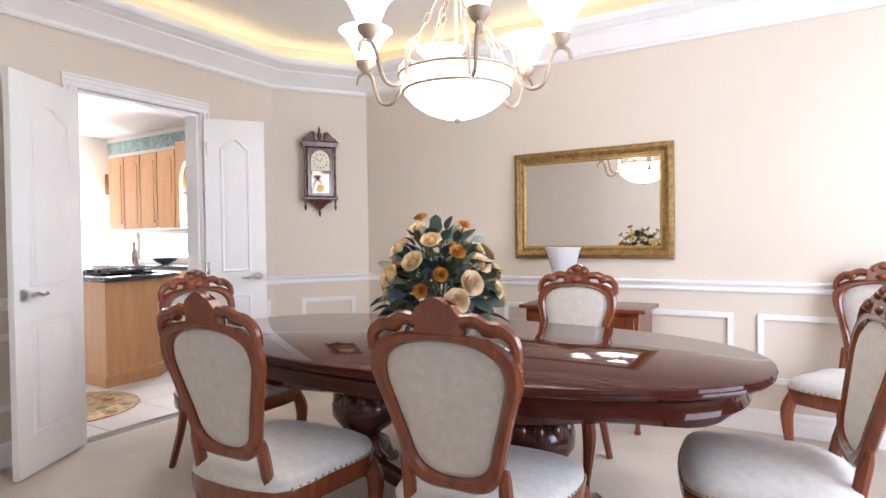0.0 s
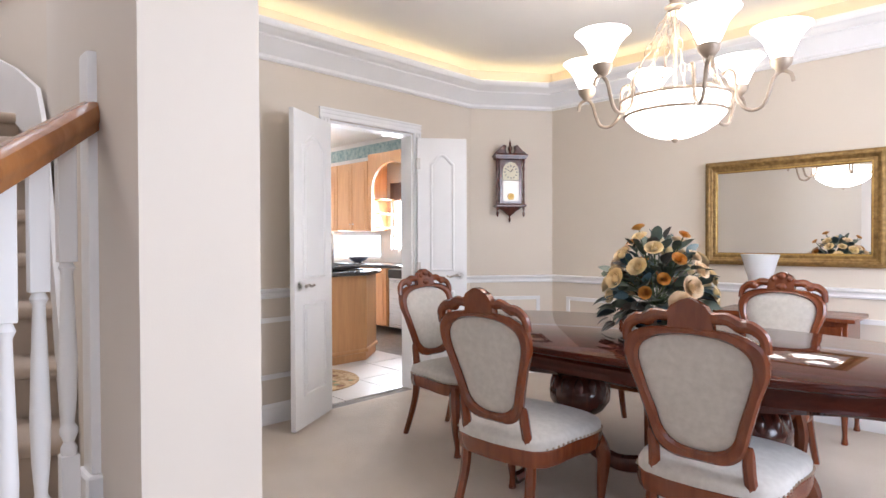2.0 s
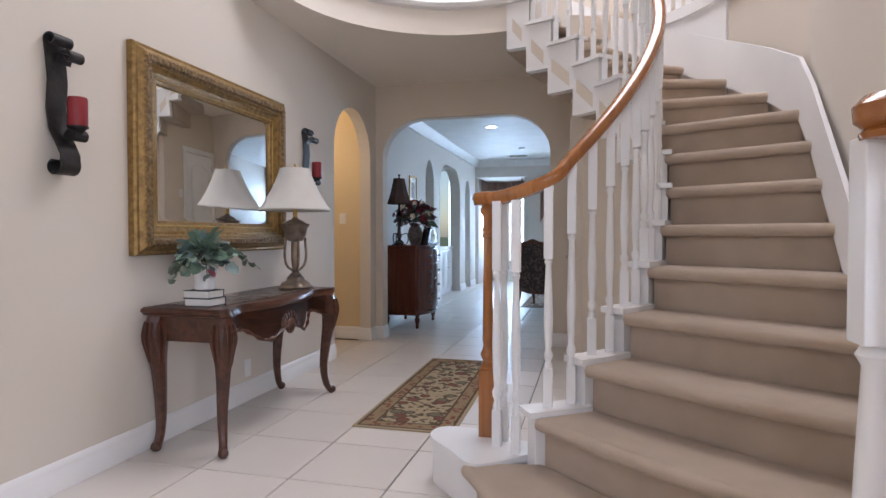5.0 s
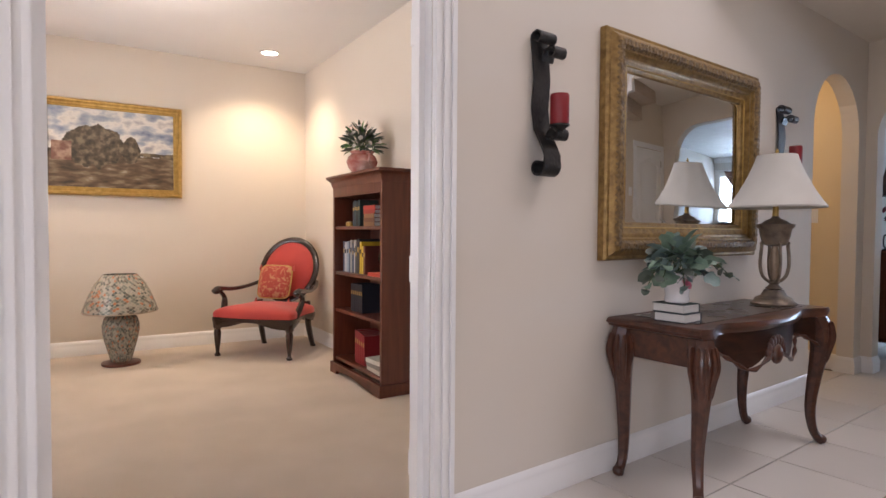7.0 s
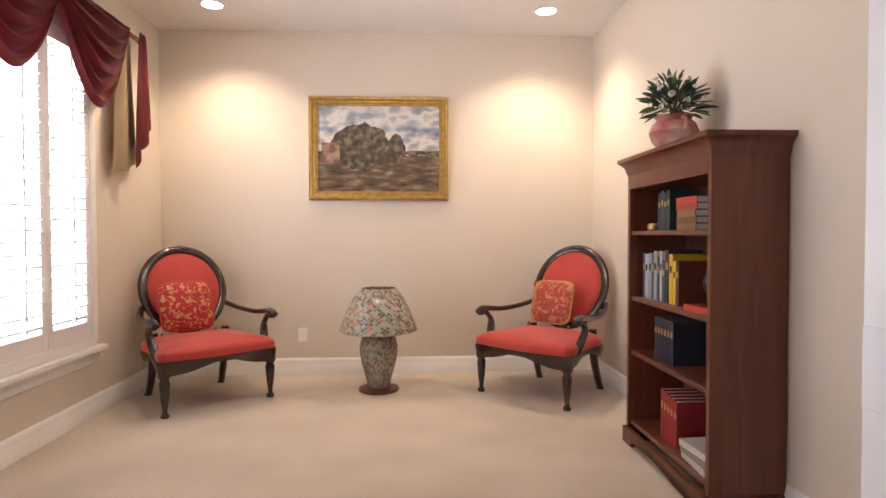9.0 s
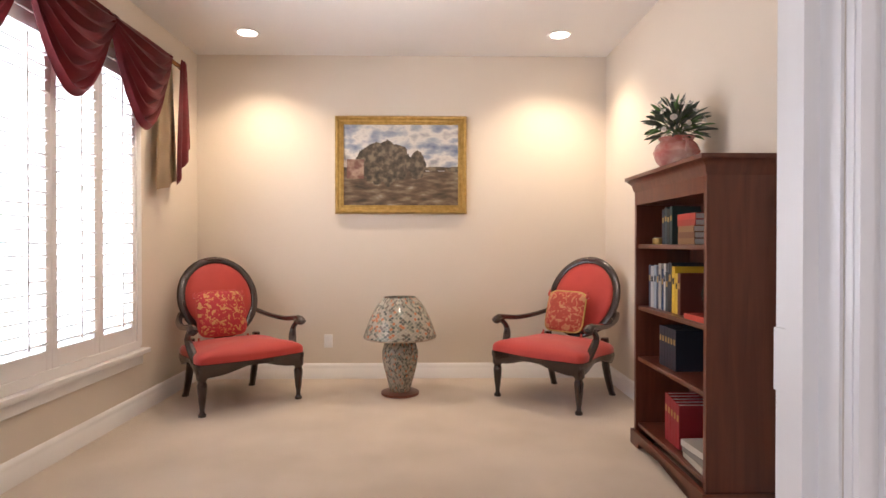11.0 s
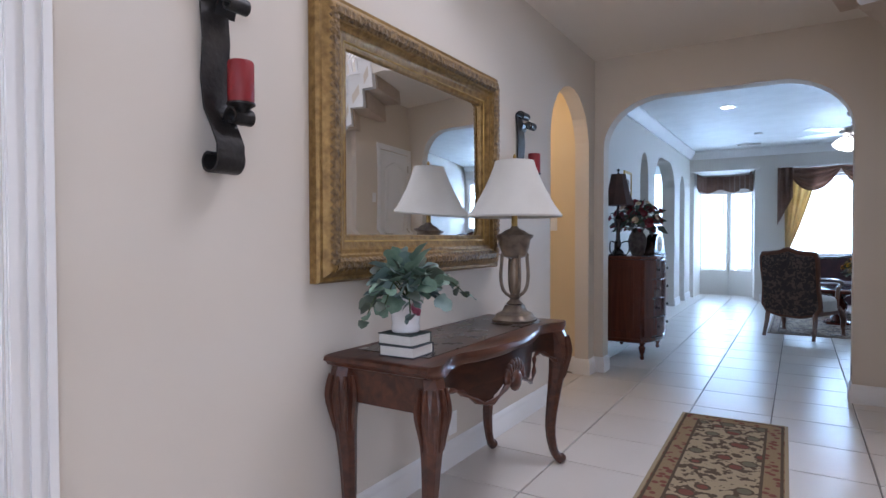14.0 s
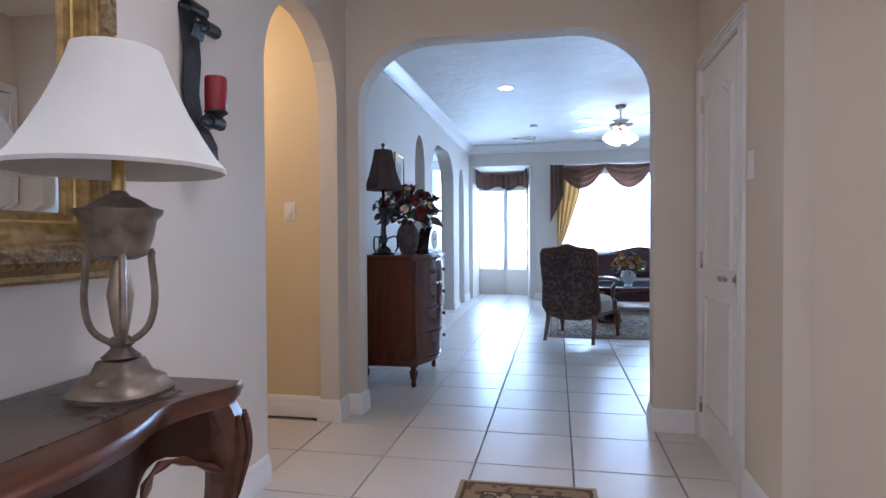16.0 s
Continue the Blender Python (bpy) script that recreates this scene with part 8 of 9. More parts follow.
def swag(y0, y1, drop, lean):
    """A swag of soft folds that hang between two points of the rod; lean: how far its lowest point lies to one side."""
    bm = BM()
    rows = []
    nf, nu = 40, 26
    for f in range(nf + 1):
        v = f / nf
        row = []
        for i in range(nu + 1):
            u = i / nu
            w = u + lean * math.sin(math.pi * u) * 0.5
            y = y0 + (y1 - y0) * (0.5 + (u - 0.5) * (1 - 0.12 * v))
            sag = (0.02 + drop * v ** 0.9) * max(0.0, math.sin(math.pi * min(max(w, 0), 1))) ** 0.8
            wave = math.sin(v * math.pi * 2 * 6 + 2.2 * u) + 0.45 * math.sin(v * math.pi * 2 * 11 - 3.1 * u)
            fold = 0.022 * wave * (0.25 + 0.75 * math.sin(math.pi * u))
            x = -0.022 - 0.07 * math.sin(math.pi * u) * math.sin(math.pi * min(1, v + 0.2)) + fold
            row.append(bm.verts.new((x, y, RZ + 0.024 - sag - 0.04 * v * math.sin(math.pi * u))))
        rows.append(row)
    for a, b in zip(rows, rows[1:]):
        for i in range(nu):
            bm.faces.new((a[i], a[i + 1], b[i + 1], b[i]))
    bmesh.ops.solidify(bm, geom=bm.faces[:], thickness=0.004)
    return part("swag", bm, VEL, val, "burgundy velvet swag")


swag(-6.93, -6.02, 0.57, 0.10)
swag(-6.18, -5.28, 0.54, 0.0)
swag(-5.42, -4.52, 0.54, 0.0)


def tail(y0, y1, steps, material, name, x, depth, label):
    """A hanging end in pleats; steps: lengths at which its zigzag hem stands, from y0 to y1."""
    bm = BM()
    rows = []
    n = 12 * (len(steps) - 1)
    for i in range(n + 1):
        u = i / n
        k = u * (len(steps) - 1)
        j = min(int(k), len(steps) - 2)
        L = steps[j] + (steps[j + 1] - steps[j]) * (k - j)
        row = []
        for q in range(13):
            d = q / 12
            spread = 0.42 + 0.58 * d ** 0.6
            ym = y0 + (y1 - y0) * 0.45
            y = ym + (y0 + (y1 - y0) * u - ym) * spread
            row.append(bm.verts.new((x + depth * math.sin(k * math.pi) * spread, y + 0.006 * math.sin(d * 5 + u * 4), RZ + 0.03 - L * d)))
        rows.append(row)
    for a, b in zip(rows, rows[1:]):
        for k in range(12):
            bm.faces.new((a[k], a[k + 1], b[k + 1], b[k]))
    bmesh.ops.solidify(bm, geom=bm.faces[:], thickness=0.004)
    return part(name, bm, material, val, label)


tail(-7.17, -6.93, (0.66, 0.72, 0.82, 0.86, 0.97), VEL, "tail", -0.045, 0.026, "burgundy velvet tail")
tail(-7.06, -6.74, (0.92, 0.98, 1.00, 1.03), LINING, "tail_lining", 0.015, 0.018, "tan lining of the tail")
in_study(*[ob for ob in bpy.data.objects if ob not in before_study and ob.parent is None])

# ---------------------------------------------------------------- living room
DAMASK = brocade("dark_damask", (0.035, 0.022, 0.020), (0.13, 0.085, 0.065), 22)
BURGUNDY = surface("burgundy_upholstery", (0.035, 0.012, 0.016), (0.075, 0.025, 0.030), 8, 0.7, 0.4, 250, sheen=0.3)
TAUPE = surface("taupe_brown_drape", (0.19, 0.11, 0.08), (0.28, 0.17, 0.125), 5, 0.7, 0.3, 200, sheen=0.3)
GOLDCLOTH = surface("pale_gold_drape", (0.52, 0.36, 0.15), (0.66, 0.48, 0.24), 5, 0.7, 0.3, 200, sheen=0.3)
# slats emit by themselves, standing in for daylight on the blinds
BLIND_GLOW = glowing("glowing_blind_slats", (0.94, 0.97, 1.0), 0.9, (0.85, 0.85, 0.85))
CHEST = wood("red_cherry_veneer", (0.07, 0.014, 0.007), (0.14, 0.032, 0.015), 0.25, "z", coat=0.4)

chest = thing("chest_of_drawers", (-7.43, -3.46, 0), "bow-front red cherry chest of drawers with turned feet", "chest of drawers")
bow = [(-0.40, 0.0), (0.40, 0.0), (0.40, 0.42)] + [(0.40 - 0.80 * k / 12, 0.42 + 0.13 * math.sin(math.pi * k / 12)) for k in range(1, 12)] + [(-0.40, 0.42)]
part("body", prism(BM(), bow, "z", 0.20, 0.965), CHEST, chest)
part("top", ring_stack(BM(), [(x * 1.04, y * 1.03) for x, y in bow], [(0.012, 0.965), (0.0, 0.972), (0.0, 0.988), (0.012, 1.0)]), CHEST, chest)
part("plinth", ring_stack(BM(), [(x * 1.03, y * 1.02) for x, y in bow], [(0.012, 0.16), (0.0, 0.168), (0.0, 0.195), (0.015, 0.205)]), CHEST, chest)
part("side_panel", box(BM(), 0.399, 0.408, 0.07, 0.36, 0.27, 0.90, 0.004), CHEST, chest)
for k in range(4):
    z0, z1 = 0.225 + k * 0.185, 0.395 + k * 0.185
    f = [(0.375 - 0.75 * i / 12, 0.425 + 0.13 * math.sin(math.pi * (0.03 + 0.94 * i / 12))) for i in range(13)]
    dr = part("drawer", prism(BM(), f + [(x, y + 0.018) for x, y in reversed(f)], "z", z0, z1), CHEST, chest)
    for x in (-0.2, 0.2):
        yy = 0.443 + 0.13 * math.sin(math.pi * (0.4 - x) / 0.8)
        part("knob", lathe(BM(), [(0.008, 0), (0.008, 0.012), (0.017, 0.018), (0.017, 0.026), (0.008, 0.032)], 10, m=pose(x, yy, (z0 + z1) / 2, -90)), IRON, dr, "dark round knob")
for x in (-0.36, 0.36):
    for y in (0.05, 0.43):
        part("foot", lathe(BM(), [(0.014, 0), (0.022, 0.02), (0.016, 0.04), (0.03, 0.09), (0.034, 0.12), (0.02, 0.135), (0.034, 0.16)], 12, (x, y, 0)), CHEST, chest)

bl = thing("table_lamp", (-7.17, -3.29, 1.0), "tall dark bronze table lamp with dark brown shade", "lamp")
part("base", lathe(BM(), [(0.085, 0), (0.09, 0.012), (0.06, 0.022), (0.05, 0.05), (0.02, 0.07)], 20), EBONY, bl)
part("stem", lathe(BM(), [(0.02, 0.07), (0.035, 0.11), (0.022, 0.16), (0.018, 0.28), (0.034, 0.32), (0.045, 0.36), (0.025, 0.39), (0.012, 0.42), (0.012, 0.52)], 16), EBONY, bl)
for k in range(3):
    t = 2 * math.pi * k / 3
    part("scroll_foot", tube(BM(), spline([(0.02 * math.cos(t), 0.02 * math.sin(t), 0.12), (0.10 * math.cos(t), 0.10 * math.sin(t), 0.14), (0.11 * math.cos(t), 0.11 * math.sin(t), 0.05), (0.09 * math.cos(t), 0.09 * math.sin(t), 0.02)], 4), 0.007, 6), EBONY, bl)
sh = [(0.155, 0.50), (0.157, 0.508), (0.115, 0.62), (0.085, 0.74), (0.072, 0.81), (0.070, 0.81), (0.083, 0.74), (0.112, 0.62)]
part("shade", lathe(BM(), sh, 8), surface("dark_brown_shade", (0.035, 0.016, 0.012), (0.07, 0.03, 0.022), 9, 0.6, 0.3, 120), bl, "dark brown panelled shade")
part("finial", ball(lathe(BM(), [(0.004, 0.80), (0.012, 0.822), (0.004, 0.835)], 10), (0, 0, 0.85), 0.016), EBONY, bl)

rv = thing("flower_vase", (-7.42, -3.16, 1.0), "carved grey-brown vase of burgundy silk flowers", "flowers")
part("vase", lathe(BM(), [(0.05, 0), (0.06, 0.01), (0.085, 0.08), (0.095, 0.14), (0.08, 0.20), (0.055, 0.24), (0.07, 0.265), (0.06, 0.265)], 20), surface("grey_brown_carved_glaze", (0.07, 0.055, 0.05), (0.20, 0.165, 0.15), 26, 0.45, 0.8, 35, dist=0.008), rv, "grey-brown carved vase")
RP = surface("burgundy_petals", (0.12, 0.012, 0.020), (0.30, 0.045, 0.05), 14, 0.6, 0.2, 80, vary=0.3)
lmr = [leaf_mesh("leaf", 0.09, 0.03, LEAF), leaf_mesh("leaf", 0.08, 0.028, LEAF_DARK, 0.3), leaf_mesh("leaf", 0.07, 0.02, RP, 0.3)]
fmr = [rose_mesh("flower", 0.034, RP, 11), rose_mesh("flower", 0.028, RP, 12), rose_mesh("flower", 0.026, PETAL_PINK, 13)]
bouquet(rv, (0, 0, 0.31), 0.26, 0.27, lmr, fmr, 150, 34, 31, -0.35)

mc = thing("mantel_clock", (-7.58, -3.02, 1.0), "dark wood mantel clock with round white face", "clock", turn=-8)
part("case", prism(BM(), [(-0.15, 0.0), (0.15, 0.0), (0.145, 0.05)] + [(0.12 * math.cos(t), 0.10 + 0.12 * math.sin(t)) for t in [math.pi * k / 12 for k in range(13)]] + [(-0.145, 0.05)], "y", -0.05, 0.05), EBONY, mc)
part("plinth", box(BM(), -0.17, 0.17, -0.06, 0.06, 0, 0.025, 0.004), EBONY, mc)
fc = part("dial", lathe(BM(), [(0.001, 0.006), (0.07, 0.006), (0.078, 0.004), (0.08, 0)][::-1], 28, m=pose(0, 0.05, 0.115, -90)), DIAL, mc, "round white dial")
part("hour_hand", box(BM(), -0.003, 0.003, 0.057, 0.059, 0.115, 0.155), INK, fc)
part("minute_hand", box(BM(), 0.0, 0.055, 0.060, 0.062, 0.112, 0.117), INK, fc)

fp = thing("framed_picture", (-8.55, -3.548, 1.775), "small gold-framed pale picture on living room wall", "picture", turn=180)
picture_frame(fp, 0.34, 0.42, 0.03, 0.02, [(0, 0), (0, 0.8), (0.5, 1.0), (1.0, 0.5), (1.0, 0.2)], BRIGHT_GOLD)
part("mat_board", box(BM(), -0.142, 0.142, -0.008, -0.004, -0.182, 0.182), PAPER, fp)
part("print", box(BM(), -0.085, 0.085, -0.0105, -0.0085, -0.115, 0.115), painting("small_print"), fp, "small faded print")

# armchair seen from behind
ac = thing("armchair", (-9.46, -1.72, 0), "walnut-framed armchair upholstered in dark damask", "armchair", turn=68)
CHW = wood("brown_walnut", (0.075, 0.026, 0.012), (0.17, 0.065, 0.030), 0.28, "z", coat=0.3)
part("seat", dome(BM(), [(p.x, p.y) for p in spline([(-0.25, -0.17, 0), (0.25, -0.17, 0), (0.30, 0.25, 0), (0, 0.32, 0), (-0.30, 0.25, 0)], 5, True)], 0.44, 0.06, 5, "z", 0.12), FABRIC, ac, "pale patterned seat cushion")
bo = [(-0.26, 0.30), (0.26, 0.30), (0.285, 0.62), (0.295, 0.95), (0.22, 0.985), (0.10, 1.00), (0, 1.035), (-0.10, 1.00), (-0.22, 0.985), (-0.295, 0.95), (-0.285, 0.62)]
bs = [(p.x, p.y) for p in spline([(*q, 0) for q in bo], 3, True)]
part("backrest", tilt(prism(BM(), [(x * 0.96, 0.30 + (z - 0.30) * 0.965) for x, z in bs], "y", -0.31, -0.23), 0.44, 0.16), DAMASK, ac, "dark floral damask back")
part("back_frame", tilt(tube(BM(), [(x, -0.27, z) for x, z in bs], 0.024, 8, closed=True, flat=1.3), 0.44, 0.16), CHW, ac)
part("seat_rail", ring_stack(BM(), [(-0.27, -0.28), (0.27, -0.28), (0.32, 0.29), (-0.32, 0.29)], [(0.01, 0.27), (0, 0.28), (0, 0.335), (0.01, 0.345)]), CHW, ac)
for s in (-1, 1):
    part("front_leg", cabriole(BM(), (s * 0.33, 0.33, 0), (s * 0.33, 0.32, 0.24), (s * 0.29, 0.26, 0.34), (0.04, 0.038, 0.024, 0.018, 0.026)), CHW, ac)
    part("rear_leg", tube(BM(), spline([(s * 0.25, -0.27, 0.36), (s * 0.26, -0.28, 0.2), (s * 0.27, -0.34, 0.001)], 4), [0.03, 0.029, 0.028, 0.027, 0.026, 0.024, 0.022, 0.02, 0.02], 8), CHW, ac)
    part("armrest", tube(BM(), spline([(s * 0.29, -0.32, 0.70), (s * 0.34, -0.10, 0.69), (s * 0.36, 0.14, 0.66), (s * 0.35, 0.20, 0.62), (s * 0.33, 0.16, 0.57), (s * 0.31, 0.18, 0.35)], 5), 0.022, 8), CHW, ac)

RUG2 = rug_material("area_rug_weave", 2.9, 2.6, (0.34, 0.28, 0.22), (0.10, 0.06, 0.05), (0.16, 0.15, 0.15), (0.28, 0.22, 0.17), (0.10, 0.07, 0.05))
single("area_rug", box(BM(), -1.3, 1.3, -1.45, 1.45, 0, 0.010, 0.003), RUG2, "grey-beige floral area rug under the coffee table", "rug", place=(-10.75, -0.62, 0.0005))

cf = thing("coffee_table", (-10.75, -0.95, 0.0105), "dark carved coffee table with glass top", "coffee table")
TINT, _n, _l, _b = base_material("dark_table_glass", 0.03, 0.0, (0.10, 0.14, 0.17))
part("top_frame", ring_stack(BM(), [(-0.34, -0.55), (0.34, -0.55), (0.34, 0.55), (-0.34, 0.55)], [(0.04, 0.42), (0.01, 0.43), (0, 0.45), (0, 0.47), (0.02, 0.48)]), MAHOG_Z, cf)
part("glass_top", box(BM(), -0.27, 0.27, -0.48, 0.48, 0.478, 0.487, 0.002), TINT, cf, "reflecting glass top")
for y in (-0.34, 0.34):
    part("pedestal", lathe(BM(), [(0.17, 0), (0.17, 0.03), (0.10, 0.06), (0.06, 0.12), (0.10, 0.20), (0.11, 0.27), (0.06, 0.34), (0.13, 0.40), (0.15, 0.43)], 18, (0, y, 0)), MAHOG_Z, cf)
wv = thing("flower_vase", (-10.72, -1.05, 0.4975), "white urn of yellow and orange silk flowers", "flowers")
part("vase", lathe(BM(), [(0.05, 0), (0.055, 0.008), (0.04, 0.02), (0.085, 0.07), (0.10, 0.12), (0.085, 0.17), (0.09, 0.19), (0.08, 0.19)], 20), POT, wv, "white ceramic urn")
YP = surface("yellow_petals", (0.55, 0.30, 0.02), (0.75, 0.48, 0.06), 14, 0.6, 0.1, 80, vary=0.2)
bouquet(wv, (0, 0, 0.22), 0.21, 0.20, lmr[:2], [rose_mesh("flower", 0.035, YP, 5), rose_mesh("flower", 0.03, PETAL_AMBER, 6), rose_mesh("flower", 0.028, PETAL, 7)], 80, 30, 44, -0.2)

sofa = thing("sofa", (-12.25, -0.65, 0), "dark burgundy camelback sofa with carved frame", "sofa", turn=-90)
part("seat_base", box(BM(), -0.98, 0.98, -0.38, 0.42, 0.16, 0.34, 0.02, 2), BURGUNDY, sofa)
for x in (-0.62, 0, 0.62):
    part("seat_cushion", box(BM(), x - 0.305, x + 0.305, -0.26, 0.43, 0.34, 0.48, 0.045, 3), BURGUNDY, sofa)
bk_ = [(-0.98, 0.30), (0.98, 0.30), (0.98, 0.74), (0.80, 0.82), (0.50, 0.84), (0.25, 0.90), (0, 0.94), (-0.25, 0.90), (-0.50, 0.84), (-0.80, 0.82), (-0.98, 0.74)]
part("backrest", tilt(prism(BM(), bk_, "y", -0.42, -0.24), 0.4, 0.12), BURGUNDY, sofa)
part("back_frame", tilt(tube(BM(), [(x, -0.33, z + 0.01) for x, z in [(p.x, p.y) for p in spline([(*q, 0) for q in bk_[2:]], 4)]], 0.024, 8), 0.4, 0.12), EBONY, sofa, "carved dark top rail")
for s in (-1, 1):
    part("arm", tube(BM(), spline([(s * 1.02, -0.40, 0.58), (s * 1.04, 0.0, 0.62), (s * 1.06, 0.36, 0.60), (s * 1.04, 0.40, 0.50), (s * 1.02, 0.38, 0.2)], 5), 0.075, 10), BURGUNDY, sofa)
    for y in (-0.34, 0.38):
        part("leg", cabriole(BM(), (s * 0.99, y * 1.08, 0), (s * 0.98, y * 1.06, 0.12), (s * 0.95, y, 0.19)), EBONY, sofa)

# ceiling fan with four lit shades
fan = thing("ceiling_fan", (-10.5, -1.17, 2.80), "white ceiling fan with nickel motor and lit shades", "ceiling fan")
part("canopy", lathe(BM(), [(0.02, -0.07), (0.055, -0.05), (0.07, -0.002)], 18), NICKEL, fan)
part("downrod", lathe(BM(), [(0.012, -0.18), (0.012, -0.06)], 10), NICKEL, fan)
part("motor", lathe(BM(), [(0.05, -0.33), (0.12, -0.30), (0.15, -0.26), (0.15, -0.22), (0.10, -0.19), (0.03, -0.175)], 24), NICKEL, fan, "satin nickel motor housing")
for k in range(5):
    bl_ = part("blade", box(BM(), 0.20, 0.68, -0.065, 0.065, -0.254, -0.247, 0.003), WHITE, fan, "white fan blade")
    bl_.matrix_local = pose(0, 0, 0, 0, 0, 20 + 72 * k) @ pose(0, 0, 0, 8, 0, 0)
    part("blade_iron", box(BM(), 0.11, 0.24, -0.018, 0.018, -0.246, -0.240, 0.002), NICKEL, bl_)
FANLIT = glowing("lit_fan_shade", (1.0, 0.95, 0.88), 7.0)
for k in range(4):
    t = radians(20 + 90 * k)
    part("light_arm", tube(BM(), [(0, 0, -0.33), (0.09 * math.cos(t), 0.09 * math.sin(t), -0.345)], 0.012, 8), NICKEL, fan)
    part("lamp_shade", lathe(BM(), [(0.075, -0.14), (0.07, -0.09), (0.05, -0.04), (0.025, 0.0)], 16, m=pose(0.09 * math.cos(t), 0.09 * math.sin(t), -0.34, 0, 0, math.degrees(t)) @ pose(0, 0, 0, 0, -35, 0)), FANLIT, fan, "lit frosted glass shade")

rl = thing("recessed_lamp", (-9.34, -2.52, 2.80), "white round recessed ceiling lamp, lit", "lamp", "recessed lamps")
part("trim_ring", lathe(BM(), [(0.098, -0.001), (0.098, -0.006), (0.075, -0.008), (0.072, -0.001)][::-1], 28), WHITE, rl)
part("lens", lathe(BM(), [(0.001, -0.0035), (0.07, -0.004), (0.071, -0.0015)][::-1], 24), LIT, rl, "lit lens")
ceiling_vent((-12.7, -2.5, 2.80), "white slatted ceiling vent of the living room")


def blind_window(name, a, b, z0, z1, nrm, label, mullions=1):
    """A white framed window with lowered self-glowing blinds between two plan points; nrm points into the room."""
    A, B = Vector((*a, 0)), Vector((*b, 0))
    d = (B - A).normalized()
    N = Vector((*nrm, 0))
    w = thing(name, (0, 0, 0), label, "window", kind="structure")
    L = (B - A).length
    def bar(s0, s1, u0, u1, o0, o1, nm, mat):
        q = BM()
        vs = [q.verts.new(A + d * s + N * k + Vector((0, 0, u))) for s in (s0, s1) for k in (o0, o1) for u in (u0, u1)]
        bmesh.ops.convex_hull(q, input=vs)
        part(nm, q, mat, w)
    for s0, s1, u0, u1 in ((0, 0.045, z0, z1), (L - 0.045, L, z0, z1), (0.045, L - 0.045, z0, z0 + 0.045), (0.045, L - 0.045, z1 - 0.045, z1)):
        bar(s0, s1, u0, u1, -0.09, -0.05, "window_frame", WHITE)
    bar(-0.05, L + 0.05, z0 - 0.03, z0, -0.10, 0.05, "window_sill", WHITE)
    for k in range(mullions):
        s = L * (k + 1) / (mullions + 1)
        bar(s - 0.02, s + 0.02, z0 + 0.045, z1 - 0.045, -0.09, -0.05, "mullion", WHITE)
    n = int((z1 - z0 - 0.1) / 0.05)
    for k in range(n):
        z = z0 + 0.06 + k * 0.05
        bar(0.05, L - 0.05, z, z + 0.004, -0.045, -0.005, "blind_slat", BLIND_GLOW)
    return w


blind_window("window_2", (LX, 0.8), (LX, -1.95), 0.85, 2.28, (1, 0), "wide white window with self-glowing blinds", 2)
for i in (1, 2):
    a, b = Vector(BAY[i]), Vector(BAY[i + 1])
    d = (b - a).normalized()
    blind_window("window_3", tuple(a + d * 0.10), tuple(b - d * 0.10), 0.50, 2.05, (-d.y * -1, d.x * -1), "tall white bay window with self-glowing blinds", 0)
structure("backdrop_living", box(BM(), -13.80, -13.79, -2.25, 1.6, 0.0, 2.79), SKYGLOW, "bright daylight outside the wide window", "backdrop")
structure("backdrop_bay", box(BM(), -15.15, -15.14, -4.6, -1.6, -0.1, 2.6), SKYGLOW, "bright daylight outside the bay", "backdrop")


def cloth(parent, name, grid, material, label=""):
    bm = BM()
    rows = [[bm.verts.new(p) for p in r] for r in grid]
    for a, b in zip(rows, rows[1:]):
        for i in range(len(a) - 1):
            bm.faces.new((a[i], a[i + 1], b[i + 1], b[i]))
    bmesh.ops.solidify(bm, geom=bm.faces[:], thickness=0.006)
    return part(name, bm, material, parent, label)


wval = thing("window_valance", (LX + 0.03, 0, 0), "taupe swag valance with tails and gold drape", "curtain")
part("board", box(BM(), 0.0, 0.12, -2.05, 0.9, 2.40, 2.425, 0.004), WHITE, wval)
for y0, y1 in ((-2.0, -1.10), (-1.20, -0.30), (-0.40, 0.50)):
    g = []
    for f in range(21):
        v = f / 20
        g.append([(0.11 + 0.02 * math.sin(v * math.pi * 8) * math.sin(math.pi * u), y0 + (y1 - y0) * (0.5 + (u - 0.5) * (1 - 0.1 * v)), 2.405 - 0.05 * v - (0.02 + 0.36 * v) * (1 - (2 * u - 1) ** 2)) for u in [i / 16 for i in range(17)]])
    cloth(wval, "swag", g, TAUPE, "taupe folded swag")
g = [[(0.13 + 0.02 * math.sin(u * math.pi * 7), -2.08 + 0.24 * u, 2.405 - (1.02 - 0.50 * u) * k / 6) for k in range(7)] for u in [i / 24 for i in range(25)]]
cloth(wval, "tail", g, TAUPE, "taupe cascading tail")
g = [[(0.07 + 0.02 * math.sin(u * math.pi * 9), -1.98 + 0.50 * u * (1 - 0.92 * (k / 10) ** 1.3) + 0.02 * k / 10, 2.36 - 1.5 * k / 10) for k in range(11)] for u in [i / 27 for i in range(28)]]
cloth(wval, "side_drape", g, GOLDCLOTH, "pale gold tied-back drape")

